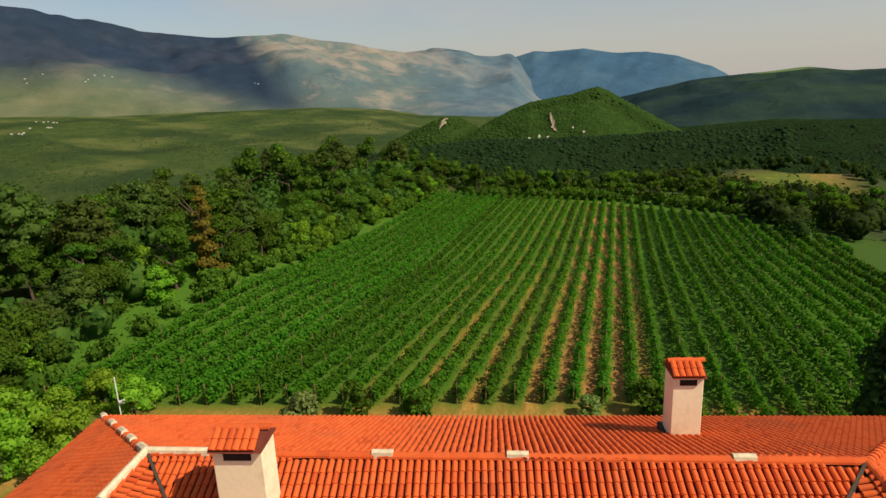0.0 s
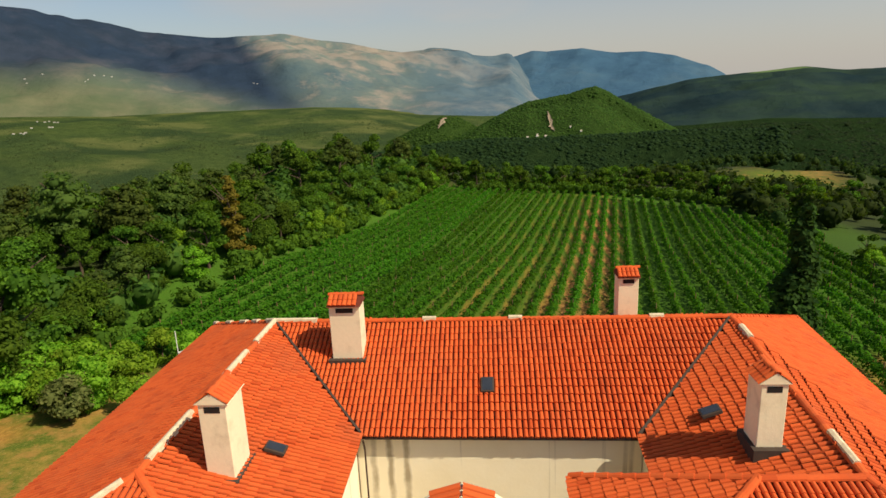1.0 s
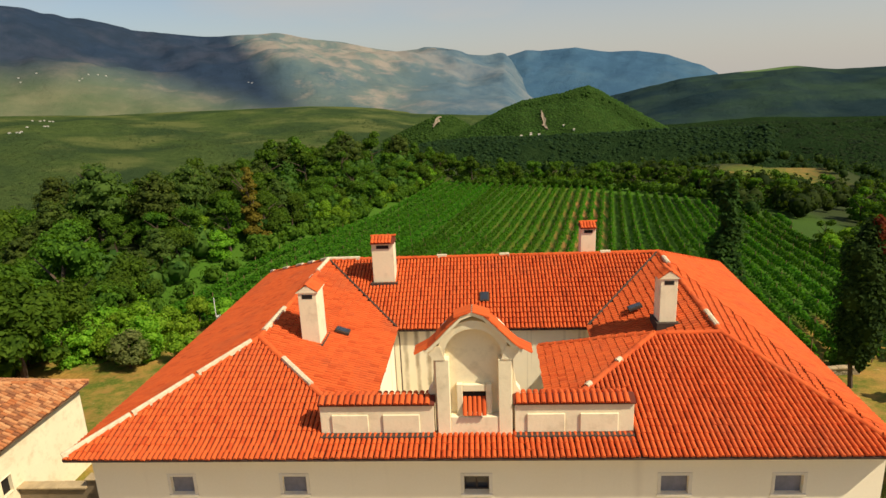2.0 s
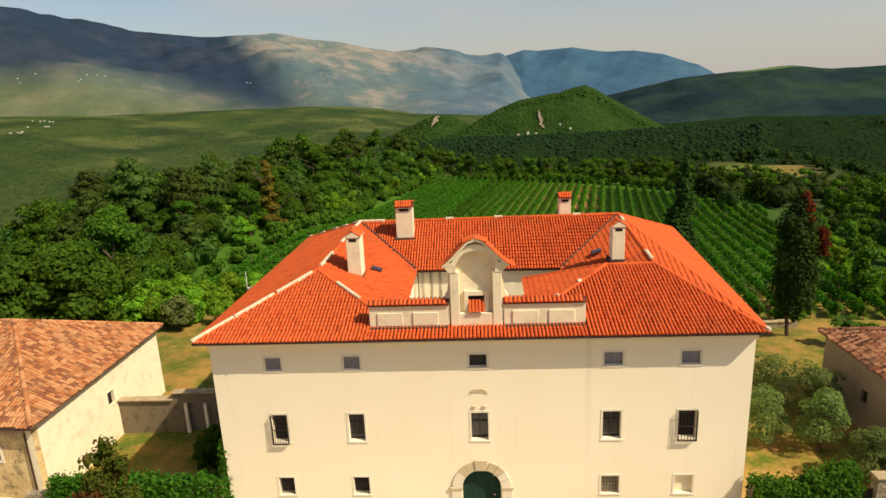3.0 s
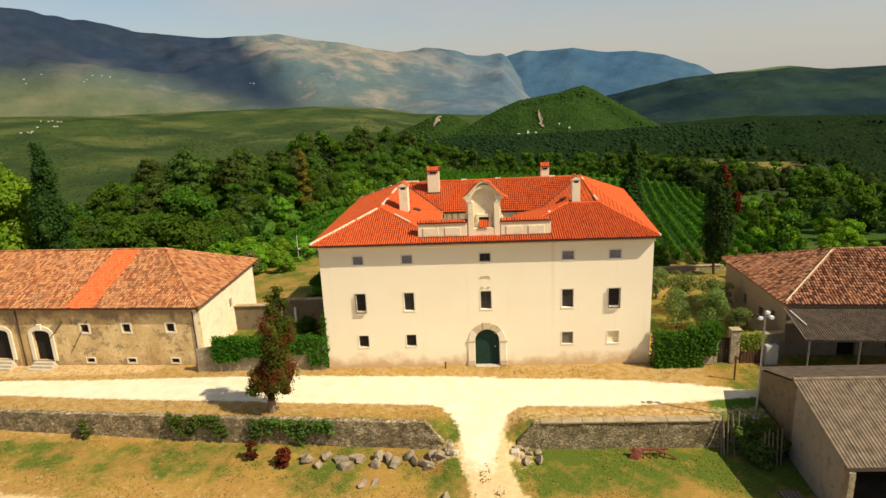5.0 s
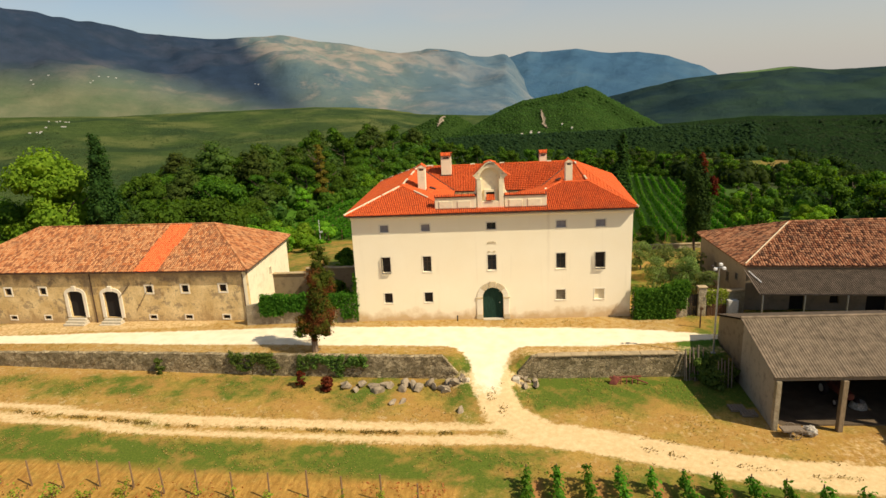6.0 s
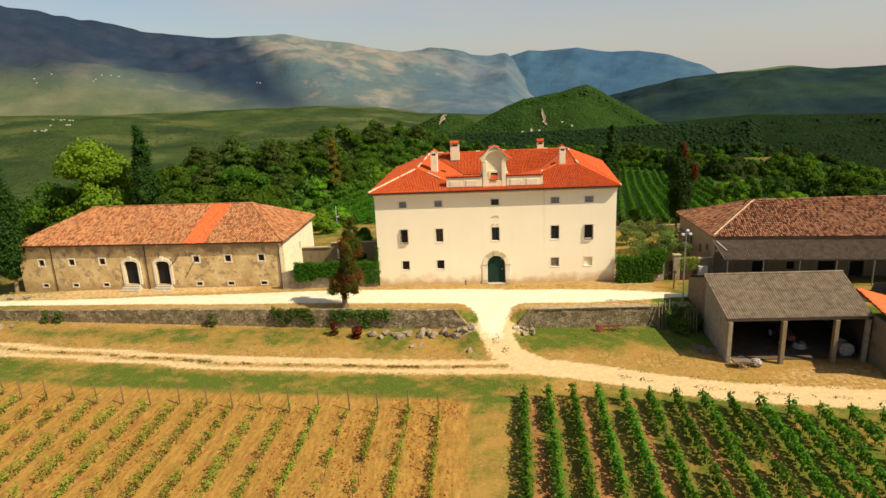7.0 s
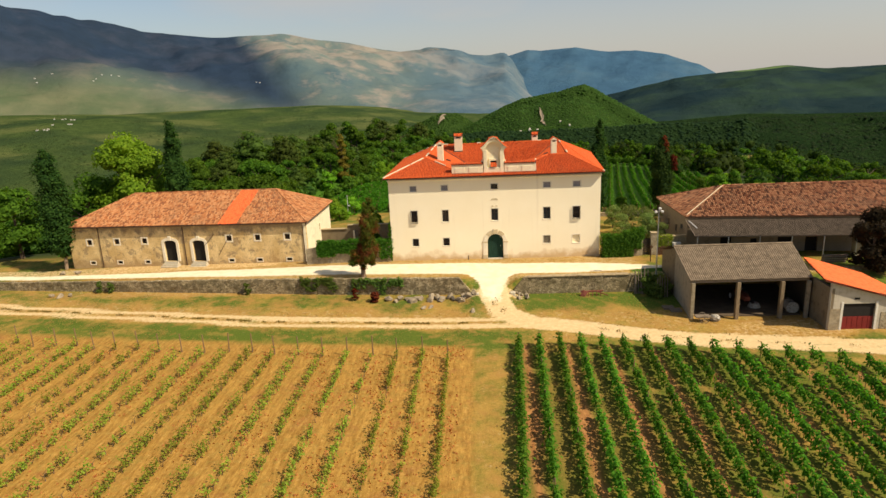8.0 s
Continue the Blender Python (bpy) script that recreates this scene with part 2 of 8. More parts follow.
def valley_mat(name, tones, clear, scale=0.06, speck=0.55, big=0.004):
    """Distant woodland: rounded crowns with dark gaps, meadows between."""
    g = Graph(name, 1.0, 0.0)
    crown = g.noise(scale * 2.2, 8, 0.7)
    c = g.mix(g.span(crown, 0.36, 0.62), tones[0], tones[1])
    c = g.mix(g.span(g.noise(scale * 0.22, 7, 0.6), 0.42, 0.6, 0, 0.8), c, tones[2])
    c = g.mix(g.span(g.noise(big, 7, 0.6), speck, speck + 0.12, 0, 0.85), c, clear)
    g.bump(crown, 1.0, 9.0)
    return g.done(c)


def slope_mat(name, wooded, scrub, rock, shade, band, scale=1.0, fields=None):
    """A far mountain side: woods, scrub and bare limestone by height and ravine, with painted shade and haze."""
    g = Graph(name, 1.0, 0.0)
    n1, n2 = g.noise(0.0022 * scale, 8, 0.6), g.noise(0.012 * scale, 7, 0.65)
    c = g.mix(g.span(n1, 0.42, 0.58), wooded, scrub)
    c = g.mix(g.span(n2, 0.46, 0.62, 0, 0.75), c, shade)
    c = g.mix(g.span(g.math("ADD", n1, g.math("MULTIPLY", n2, 0.6)), 0.80, 0.93, 0, 0.8), c, rock)
    if fields:
        plots = g.mix(g.span(g.noise(0.006, 6, 0.6), 0.4, 0.62), fields[0], fields[1])
        c = g.mix(g.attr("low"), c, plots)
    # on the mountain, band paints a cloud's shadow into the colour
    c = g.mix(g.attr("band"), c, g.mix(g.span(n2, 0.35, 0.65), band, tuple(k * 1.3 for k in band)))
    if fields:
        # haze of distance, painted as a bluer base colour
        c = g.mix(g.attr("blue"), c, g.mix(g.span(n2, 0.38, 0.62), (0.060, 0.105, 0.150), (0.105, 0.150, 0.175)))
    g.bump(g.noise(0.02 * scale, 8, 0.7), 0.5, 22.0)
    return g.done(c)


CREAM = facade_plaster()
CREAM2 = plaster("pale_plaster", (0.86, 0.745, 0.50), (0.44, 0.35, 0.20), 0.42)
COURT = court_plaster()
TRIM = plaster("pale_stone_trim", (0.84, 0.74, 0.56), (0.52, 0.42, 0.27), 0.35, False, 14)
PORTAL = plaster("weathered_portal_stone", (0.62, 0.50, 0.31), (0.33, 0.23, 0.13), 0.8, False, 12, 0.9, 0.5)
BARN = barn_plaster()
BARN_SIDE = plaster("pale_side_render", (0.90, 0.78, 0.53), (0.55, 0.40, 0.20), 0.5)
# stained render, its colour darkened for walls that stand in shade
YARD_WALL = plaster("stained_shaded_yard_render", (0.211, 0.161, 0.099), (0.081, 0.062, 0.040), 0.9, True, 7, 0.6, 0.6)
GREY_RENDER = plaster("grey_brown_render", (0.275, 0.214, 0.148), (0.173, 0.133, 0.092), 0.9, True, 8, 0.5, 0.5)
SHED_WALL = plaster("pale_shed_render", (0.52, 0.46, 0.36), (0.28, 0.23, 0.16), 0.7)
# shaded copy of the pale shed render, for the west side
SHED_SIDE = plaster("stained_shaded_shed_render", (0.323, 0.272, 0.200), (0.145, 0.111, 0.076), 0.85)
RED_TONES = ((0.53, 0.084, 0.019), (0.595, 0.106, 0.024), (0.456, 0.068, 0.015))
TILE = tile_mat("red_clay_tiles", RED_TONES, "island", stain=0.28)
TILE_ONE = tile_mat("red_clay_tile", RED_TONES, "each", stain=0.28)
OLD_TONES = ((0.36, 0.115, 0.036), (0.52, 0.25, 0.105), (0.23, 0.085, 0.036))
OLD_TILE = tile_mat("weathered_clay_tiles", OLD_TONES, "island", (0.27, 0.15, 0.075), 0.5, 0.66)
OLD_ONE = tile_mat("weathered_clay_tile", OLD_TONES, "each", (0.27, 0.15, 0.075), 0.5, 0.66)
DARK_TONES = ((0.18, 0.058, 0.025), (0.40, 0.19, 0.095), (0.085, 0.034, 0.018))
DARK_TILE = tile_mat("brown_clay_tiles", DARK_TONES, "island", (0.17, 0.11, 0.07), 0.6, 0.7)
DARK_ONE = tile_mat("brown_clay_tile", DARK_TONES, "each", (0.17, 0.11, 0.07), 0.6, 0.7)
MORTAR = plain("ridge_mortar", (0.70, 0.58, 0.38), 0.95, vary=0.35)
UNDER = plain("roof_bed", (0.15, 0.032, 0.016), 0.95)
UNDER_OLD = plain("old_roof_bed", (0.20, 0.10, 0.055), 0.95)
LEAD = plain("lead_flashing", (0.075, 0.055, 0.042), 0.9, spec=0.1)
GUTTER = plain("dark_copper_gutter", (0.09, 0.05, 0.035), 0.5, 0.4)
GLASS = plain("window_glass", (0.035, 0.04, 0.05), 0.12, spec=0.6, bump=0.0)
# near-black fill, standing in for the unlit space behind openings
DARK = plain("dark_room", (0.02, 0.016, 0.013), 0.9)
BLIND = plain("grey_blind", (0.26, 0.24, 0.25), 0.8)
BLIND_TAN = plain("tan_blind", (0.40, 0.33, 0.22), 0.8)
FRAME = plain("dark_window_frame", (0.07, 0.05, 0.04), 0.6)
WHITE_FRAME = plain("white_painted_wood", (0.75, 0.70, 0.60), 0.6)
IRON = plain("wrought_iron", (0.05, 0.035, 0.03), 0.6, 0.5)
DOOR_GREEN = wood("green_painted_door", (0.018, 0.055, 0.036))
NETTING = plain("pale_wire_netting", (0.52, 0.46, 0.37), 0.9, vary=0.7, scale=7)
STEP = plain("stone_step", (0.58, 0.50, 0.36), 0.9)
RUBBLE = stone_wall("rubble_masonry", ((0.19, 0.14, 0.072), (0.58, 0.46, 0.27), (0.15, 0.118, 0.06)), 2.9, (0.085, 0.06, 0.03))
RUBBLE_PALE = stone_wall("pale_rubble", ((0.35, 0.28, 0.18), (0.50, 0.41, 0.27), (0.28, 0.22, 0.13)), 3.0)
CAP = plain("wall_coping", (0.46, 0.345, 0.19), 0.95, vary=0.4, scale=1.5)
ROCK = plain("loose_stone", (0.36, 0.28, 0.18), 0.95, vary=0.5, scale=3, bump=0.6)
FIBRE_DARK = plain("old_fibre_cement", (0.136, 0.102, 0.072), 0.98, vary=0.5, scale=1.6, spec=0.08)
FIBRE = plain("grey_fibre_cement", (0.273, 0.204, 0.134), 0.98, vary=0.5, scale=1.6, spec=0.08)
POST = wood("weathered_post", (0.30, 0.22, 0.13))
STAKE = wood("brown_stake", (0.27, 0.165, 0.085))
TIMBER = wood("grey_timber", (0.26, 0.20, 0.14))
# near-black boards that stand in for the dark gate opening
DARK_BOARD = wood("near_black_boards", (0.045, 0.034, 0.024))
BARK = wood("bark", (0.13, 0.09, 0.06))
PALE_BARK = wood("pale_bark", (0.34, 0.24, 0.15))
METAL = plain("galvanised_steel", (0.42, 0.42, 0.42), 0.45, 0.8)
WHITE = plain("white_casing", (0.72, 0.70, 0.66), 0.5, vary=0.1)
BROWN_BOARD = wood("brown_sign_board", (0.13, 0.065, 0.032))
CABINET = plain("grey_enamel", (0.50, 0.47, 0.42), 0.55, vary=0.25)
RED_PAINT = plain("dark_red_paint", (0.22, 0.022, 0.018), 0.6)
RUST = plain("rusty_red_steel", (0.22, 0.06, 0.035), 0.8, vary=0.5)
ROOF_NEW = tile_mat("bright_orange_tiles", ((0.72, 0.135, 0.038), (0.78, 0.165, 0.05), (0.62, 0.11, 0.032)), "island", stain=0.12)
GROUND = ground_mat()
LEAF = leaf_mat("broadleaf", (0.038, 0.088, 0.008), (0.103, 0.189, 0.016), hue_swing=0.014)
LEAF_LIGHT = leaf_mat("light_broadleaf", (0.094, 0.199, 0.012), (0.226, 0.364, 0.026))
# cloud shade over the north and east woods, put into the leaf colour
SHADE_WOODS = leaf_mat("cloud_shaded_woods", (0.019, 0.042, 0.008), (0.048, 0.079, 0.013))
PINE = leaf_mat("pine_needles", (0.042, 0.073, 0.014), (0.100, 0.142, 0.023))
DRY = leaf_mat("browning_needles", (0.13, 0.115, 0.016), (0.27, 0.22, 0.030), hue_swing=0.004)
CYPRESS = leaf_mat("cypress_scales", (0.018, 0.046, 0.010), (0.052, 0.104, 0.017))
CONIFER = leaf_mat("patchy_conifer", (0.045, 0.080, 0.010), (0.115, 0.150, 0.018), (0.21, 0.068, 0.020), 0.8, warm_from=0.46, warm_to=0.58)
OLIVE = leaf_mat("olive_leaves", (0.085, 0.135, 0.030), (0.235, 0.285, 0.085))
IVY = leaf_mat("ivy", (0.026, 0.100, 0.007), (0.085, 0.220, 0.018))
VINE = leaf_mat("vine_leaves", (0.021, 0.094, 0.004), (0.072, 0.190, 0.009), hue_swing=0.01)
VINE_YOUNG = leaf_mat("lush_young_vines", (0.042, 0.138, 0.010), (0.125, 0.28, 0.022), hue_swing=0.012)
VINE_DARK = leaf_mat("young_vine_leaves", (0.115, 0.172, 0.018), (0.31, 0.37, 0.045), hue_swing=0.02)
DEAD_WEED = leaf_mat("withered_weeds", (0.44, 0.19, 0.06), (0.62, 0.31, 0.10))
IVY_DARK = leaf_mat("dusty_ivy", (0.066, 0.118, 0.020), (0.165, 0.225, 0.045))
# the shed's inner shade, put into its wall and floor colours
SHED_SHADE = plain("shed_shade_wall", (0.085, 0.066, 0.048), 0.95)
EARTH = plain("shade_dark_earth", (0.13, 0.092, 0.055), 0.98, vary=0.4, scale=1.2)
SHRUB_RED = leaf_mat("red_shrub", (0.085, 0.018, 0.010), (0.18, 0.040, 0.014), hue_swing=0.004)
RUSSET = leaf_mat("dark_russet_leaves", (0.016, 0.013, 0.007), (0.045, 0.030, 0.013), hue_swing=0.004)
ROAD_WEED = leaf_mat("road_weeds", (0.12, 0.092, 0.022), (0.24, 0.17, 0.046))
GRASS = leaf_mat("grass_tufts", (0.20, 0.18, 0.036), (0.46, 0.33, 0.10))
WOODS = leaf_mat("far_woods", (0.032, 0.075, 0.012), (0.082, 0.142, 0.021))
# lit and cloud-shaded copies of the far trees' colour
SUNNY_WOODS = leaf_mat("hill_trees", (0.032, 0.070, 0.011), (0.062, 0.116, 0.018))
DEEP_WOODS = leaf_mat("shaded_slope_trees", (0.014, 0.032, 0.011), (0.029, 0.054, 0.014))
VALE_WOODS = leaf_mat("valley_trees", (0.038, 0.061, 0.019), (0.058, 0.088, 0.026))
VALLEY = valley_mat("valley_woodland", ((0.044, 0.070, 0.021), (0.068, 0.098, 0.028), (0.030, 0.052, 0.022)), (0.111, 0.127, 0.041), 0.03, 0.5, 0.006)
HILL = valley_mat("hill_woodland", ((0.025, 0.053, 0.011), (0.044, 0.081, 0.016), (0.027, 0.055, 0.012)), (0.062, 0.094, 0.023), 0.05, 0.6)
# woodland with cloud shade put into its darker tones
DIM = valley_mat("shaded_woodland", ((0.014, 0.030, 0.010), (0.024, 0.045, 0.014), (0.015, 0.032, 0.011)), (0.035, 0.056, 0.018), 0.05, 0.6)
# haze of distance is put into these blue-tinted colours
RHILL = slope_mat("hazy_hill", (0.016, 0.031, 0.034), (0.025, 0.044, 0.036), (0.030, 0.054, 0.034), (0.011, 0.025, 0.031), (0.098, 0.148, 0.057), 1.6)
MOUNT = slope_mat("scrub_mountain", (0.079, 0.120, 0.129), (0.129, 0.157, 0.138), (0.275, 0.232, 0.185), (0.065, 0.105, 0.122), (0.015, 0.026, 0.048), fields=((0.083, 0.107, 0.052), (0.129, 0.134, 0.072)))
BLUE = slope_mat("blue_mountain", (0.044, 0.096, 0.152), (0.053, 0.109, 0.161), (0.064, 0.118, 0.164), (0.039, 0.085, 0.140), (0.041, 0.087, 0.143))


# ---- mesh helpers ----
def thing(name, label, category, group="", kind="", at=(0, 0, 0)):
    ob = new(name)
    ob.location = at
    return tagged(ob, label, category, group, kind)


def mesh_of(name, verts, faces, smooth=False):
    me = bpy.data.meshes.new(name)
    me.from_pydata([tuple(v) for v in verts], [], [tuple(f) for f in faces])
    if smooth:
        me.polygons.foreach_set("use_smooth", [True] * len(me.polygons))
    me.update()
    return me


def part(name, data, material, parent=None, label=""):
    """Links a bmesh or a mesh as one object, under a thing or a part."""
    if isinstance(data, bmesh.types.BMesh):
        me = bpy.data.meshes.new(name)
        bmesh.ops.recalc_face_normals(data, faces=data.faces)
        data.to_mesh(me)
        data.free()
        data = me
    if not data.materials:
        data.materials.append(material)
    ob = new(name, data)
    if parent:
        ob.parent = parent
    if label:
        ob["label"] = label
    return ob


def box(bm, x0, x1, y0, y1, z0, z1, bevel=0.0, m=None):
    made = bmesh.ops.create_cube(bm, size=1.0)["verts"]
    for v in made:
        v.co = Vector((x0 + (v.co.x + 0.5) * (x1 - x0), y0 + (v.co.y + 0.5) * (y1 - y0), z0 + (v.co.z + 0.5) * (z1 - z0)))
    if bevel:
        edges = list({e for v in made for e in v.link_edges})
        made = bmesh.ops.bevel(bm, geom=edges, offset=bevel, segments=1, affect="EDGES")["verts"]
    if m:
        bmesh.ops.transform(bm, matrix=m, verts=list({v for v in made}))
    return bm


def block(*a, bevel=0.0, m=None):
    return box(bmesh.new(), *a, bevel=bevel, m=m)


def rod(bm, a, b, r0, r1=None, n=8):
    """A tapered rod from a to b."""
    a, b = Vector(a), Vector(b)
    r1 = r0 if r1 is None else r1
    d = b - a
    q = d.to_track_quat("Z", "Y").to_matrix()
    rings = []
    for p, r in ((a, r0), (b, r1)):
        rings.append([bm.verts.new(p + q @ Vector((r * math.cos(k * math.tau / n), r * math.sin(k * math.tau / n), 0))) for k in range(n)])
    for k in range(n):
        bm.faces.new((rings[0][k], rings[0][(k + 1) % n], rings[1][(k + 1) % n], rings[1][k]))
    bm.faces.new(rings[1])
    bm.faces.new(rings[0][::-1])
    return bm


def prism(bm, outline, depth):
    """A closed outline of points pushed along the vector depth."""
    d = Vector(depth)
    a = [bm.verts.new(p) for p in outline]
    b = [bm.verts.new(Vector(p) + d) for p in outline]
    n = len(a)
    for k in range(n):
        bm.faces.new((a[k], a[(k + 1) % n], b[(k + 1) % n], b[k]))
    bm.faces.new(a[::-1])
    bm.faces.new(b)
    return bm


def pierced_wall(origin, along, length, z0, z1, thick, openings):
    """A wall with real openings. openings: (u0, u1, w0, w1) along the wall and up. The wall's body lies behind its face."""
    along = Vector((along[0], along[1], 0)).normalized()
    back = Vector((-along.y, along.x, 0)) * thick
    us = sorted({0.0, length, *(o[0] for o in openings), *(o[1] for o in openings)})
    ws = sorted({z0, z1, *(o[2] for o in openings), *(o[3] for o in openings)})
    verts, faces, index = [], [], {}

    def at(u, w, deep):
        key = (u, w, deep)
        if key not in index:
            index[key] = len(verts)
            verts.append(Vector((origin[0], origin[1], 0)) + along * u + (back if deep else Vector()) + Vector((0, 0, w)))
        return index[key]

    def solid(i, j):
        if not (0 <= i < len(us) - 1 and 0 <= j < len(ws) - 1):
            return False
        u, w = (us[i] + us[i + 1]) / 2, (ws[j] + ws[j + 1]) / 2
        return not any(o[0] < u < o[1] and o[2] < w < o[3] for o in openings)

    for i in range(len(us) - 1):
        for j in range(len(ws) - 1):
            if not solid(i, j):
                continue
            u0, u1, w0, w1 = us[i], us[i + 1], ws[j], ws[j + 1]
            faces.append((at(u0, w0, 0), at(u1, w0, 0), at(u1, w1, 0), at(u0, w1, 0)))
            faces.append((at(u0, w0, 1), at(u0, w1, 1), at(u1, w1, 1), at(u1, w0, 1)))
            for di, dj, a, b in ((-1, 0, (u0, w0), (u0, w1)), (1, 0, (u1, w1), (u1, w0)), (0, -1, (u1, w0), (u0, w0)), (0, 1, (u0, w1), (u1, w1))):
                if not solid(i + di, j + dj):
                    faces.append((at(*a, 0), at(*b, 0), at(*b, 1), at(*a, 1)))
    return mesh_of("wall", verts, faces)


# ---- roof tiles ----
def tile_shape(width=0.185, length=0.42, rise=0.08, n=5):
    """One barrel tile; x across, y down the slope, z off the roof. Its lower end is wider and lies proud."""
    verts, faces = [], []
    for y, k, lift in ((0.0, 0.9, 0.004), (length, 1.0, 0.024)):
        for i in range(n + 1):
            a = math.pi * i / n
            verts.append((-math.cos(a) * width / 2 * k, y, math.sin(a) * rise * k + lift))
    for i in range(n):
        faces.append((i, i + n + 1, i + n + 2, i + 1))
    faces.append(tuple(range(n + 1, 2 * n + 2)))
    return np.array(verts), faces


def inside(poly, x, y):
    hit = False
    for i in range(len(poly)):
        (x0, y0), (x1, y1) = poly[i - 1], poly[i]
        if (y0 > y) != (y1 > y) and x < (x1 - x0) * (y - y0) / (y1 - y0) + x0:
            hit = not hit
    return hit


def tile_poses(corners, eave, pitch, course, rng, lift=0.03, slack=0.02):
    """Poses of tiles over a roof face. corners: its outline; eave: two points of its lower edge."""
    pts = [Vector(c) for c in corners]
    e0, e1 = Vector(eave[0]), Vector(eave[1])
    u = (e1 - e0).normalized()
    top = max(pts, key=lambda p: (p - e0).cross(u).length)
    nrm = u.cross(top - e0).normalized()
    if nrm.z < 0:
        nrm = -nrm
    up = nrm.cross(u)
    if up.z < 0:
        up = -up
    flat = [((p - e0).dot(u), (p - e0).dot(up)) for p in pts]
    across = up.cross(nrm)
    tris = [(0, i, i + 1) for i in range(1, len(pts) - 1)]

    def height(a, b):
        for t in tris:
            (x0, y0), (x1, y1), (x2, y2) = (flat[k] for k in t)
            det = (y1 - y2) * (x0 - x2) + (x2 - x1) * (y0 - y2)
            if abs(det) < 1e-9:
                continue
            l0 = ((y1 - y2) * (a - x2) + (x2 - x1) * (b - y2)) / det
            l1 = ((y2 - y0) * (a - x2) + (x0 - x2) * (b - y2)) / det
            if min(l0, l1, 1 - l0 - l1) > -0.02:
                offs = [(pts[k] - e0).dot(nrm) for k in t]
                return l0 * offs[0] + l1 * offs[1] + (1 - l0 - l1) * offs[2]
        return 0.0

    x0, x1 = min(p[0] for p in flat), max(p[0] for p in flat)
    y0, y1 = min(p[1] for p in flat), max(p[1] for p in flat)
    out = []
    a = x0 + pitch / 2
    while a < x1:
        b = y0 - 0.06
        while b < y1:
            mid = b + course * 0.5
            if inside(flat, a, mid):
                da, db, turn = rng.normal(0, slack * 0.5), rng.normal(0, slack), rng.normal(0, slack)
                p = e0 + u * (a + da) + up * (b + db + course * 1.1) + nrm * (height(a, mid) + lift)
                r = Matrix((across, -up, nrm)).transposed()
                out.append(Matrix.Translation(p) @ (r @ Matrix.Rotation(turn, 3, "Z")).to_4x4())
            b += course
        a += pitch
    return out


def lay(name, poses, shape, material, parent, label="", kind="stuff"):
    """Many pieces of one shape, joined."""
    v, f = shape
    k = len(v)
    every = np.empty((len(poses) * k, 3))
    faces = []
    for i, m in enumerate(poses):
        a = np.array(m)
        every[i * k:(i + 1) * k] = v @ a[:3, :3].T + a[:3, 3]
        faces.extend(tuple(q + i * k for q in face) for face in f)
    ob = part(name, mesh_of(name, every, faces), material, parent, label)
    return tagged(ob, kind=kind)


def ridge_line(bm, a, b, r=0.15, step=0.42, rng=None):
    """A row of overlapping half-round ridge tiles from a to b."""
    a, b = Vector(a), Vector(b)
    d = (b - a).normalized()
    side = d.cross(Vector((0, 0, 1))).normalized()
    up = side.cross(d)
    count = max(1, int((b - a).length / step))
    for i in range(count):
        p = a + (b - a) * (i / count)
        q = a + (b - a) * ((i + 1.12) / count)
        j = rng.uniform(-0.015, 0.015) if rng else 0
        rows = []
        for c, k in ((p, 0.88), (q, 1.0)):
            rows.append([bm.verts.new(c + side * (math.cos(t) * r * k + j) + up * (math.sin(t) * r * k * 0.8 + (0.02 if k == 1.0 else 0))) for t in np.linspace(-0.15, math.pi + 0.15, 7)])
        for s in range(6):
            bm.faces.new((rows[0][s], rows[0][s + 1], rows[1][s + 1], rows[1][s]))
        bm.faces.new(rows[1])
    return bm


def mortar_line(bm, a, b, spans, w=0.13):
    """Pale mortar bedding that shows on stretches of a ridge."""
    a, b = Vector(a), Vector(b)
    d = (b - a).normalized()
    side = d.cross(Vector((0, 0, 1))).normalized()
    up = side.cross(d)
    for s0, s1 in spans:
        p, q = a + (b - a) * s0, a + (b - a) * s1
        o = [p - side * w * 1.3, p - side * w + up * 0.16, p + up * 0.2, p + side * w + up * 0.16, p + side * w * 1.3]
        prism(bm, o, q - p)
    return bm


# ---- foliage ----
def leaves(c, nrm, size, rng):
    """Folded, pointed leaves at the centres c facing about nrm."""
    n = len(c)
    nrm = nrm / (np.linalg.norm(nrm, axis=1, keepdims=True) + 1e-9)
    ref = rng.normal(size=(n, 3))
    u = np.cross(nrm, ref)
    u /= np.linalg.norm(u, axis=1, keepdims=True) + 1e-9
    w = np.cross(nrm, u)
    s = size[:, None]
    fold = rng.uniform(0.05, 0.3, (n, 1)) * s
    v = np.stack([c - u * s * 0.6, c + w * s * 0.42 + nrm * fold, c + u * s * 0.6, c - w * s * 0.42 + nrm * fold], axis=1).reshape(-1, 3)
    base = np.arange(n)[:, None] * 4
    f = np.concatenate([base + np.array([[0, 1, 2]]), base + np.array([[0, 2, 3]])], axis=1).reshape(-1, 3)
    return v, f


def soup(name, chunks):
    """One mesh from (verts, triangles) chunks."""
    vs, fs, k = [], [], 0
    for v, f in chunks:
        vs.append(np.asarray(v, float))
        fs.append(np.asarray(f) + k)
        k += len(v)
    v, f = np.concatenate(vs), np.concatenate(fs)
    me = bpy.data.meshes.new(name)
    me.vertices.add(len(v))
    me.vertices.foreach_set("co", v.ravel())
    me.loops.add(len(f) * 3)
    me.loops.foreach_set("vertex_index", f.ravel().astype(np.int32))
    me.polygons.add(len(f))
    me.polygons.foreach_set("loop_start", np.arange(0, len(f) * 3, 3, dtype=np.int32))
    me.update(calc_edges=True)
    return me


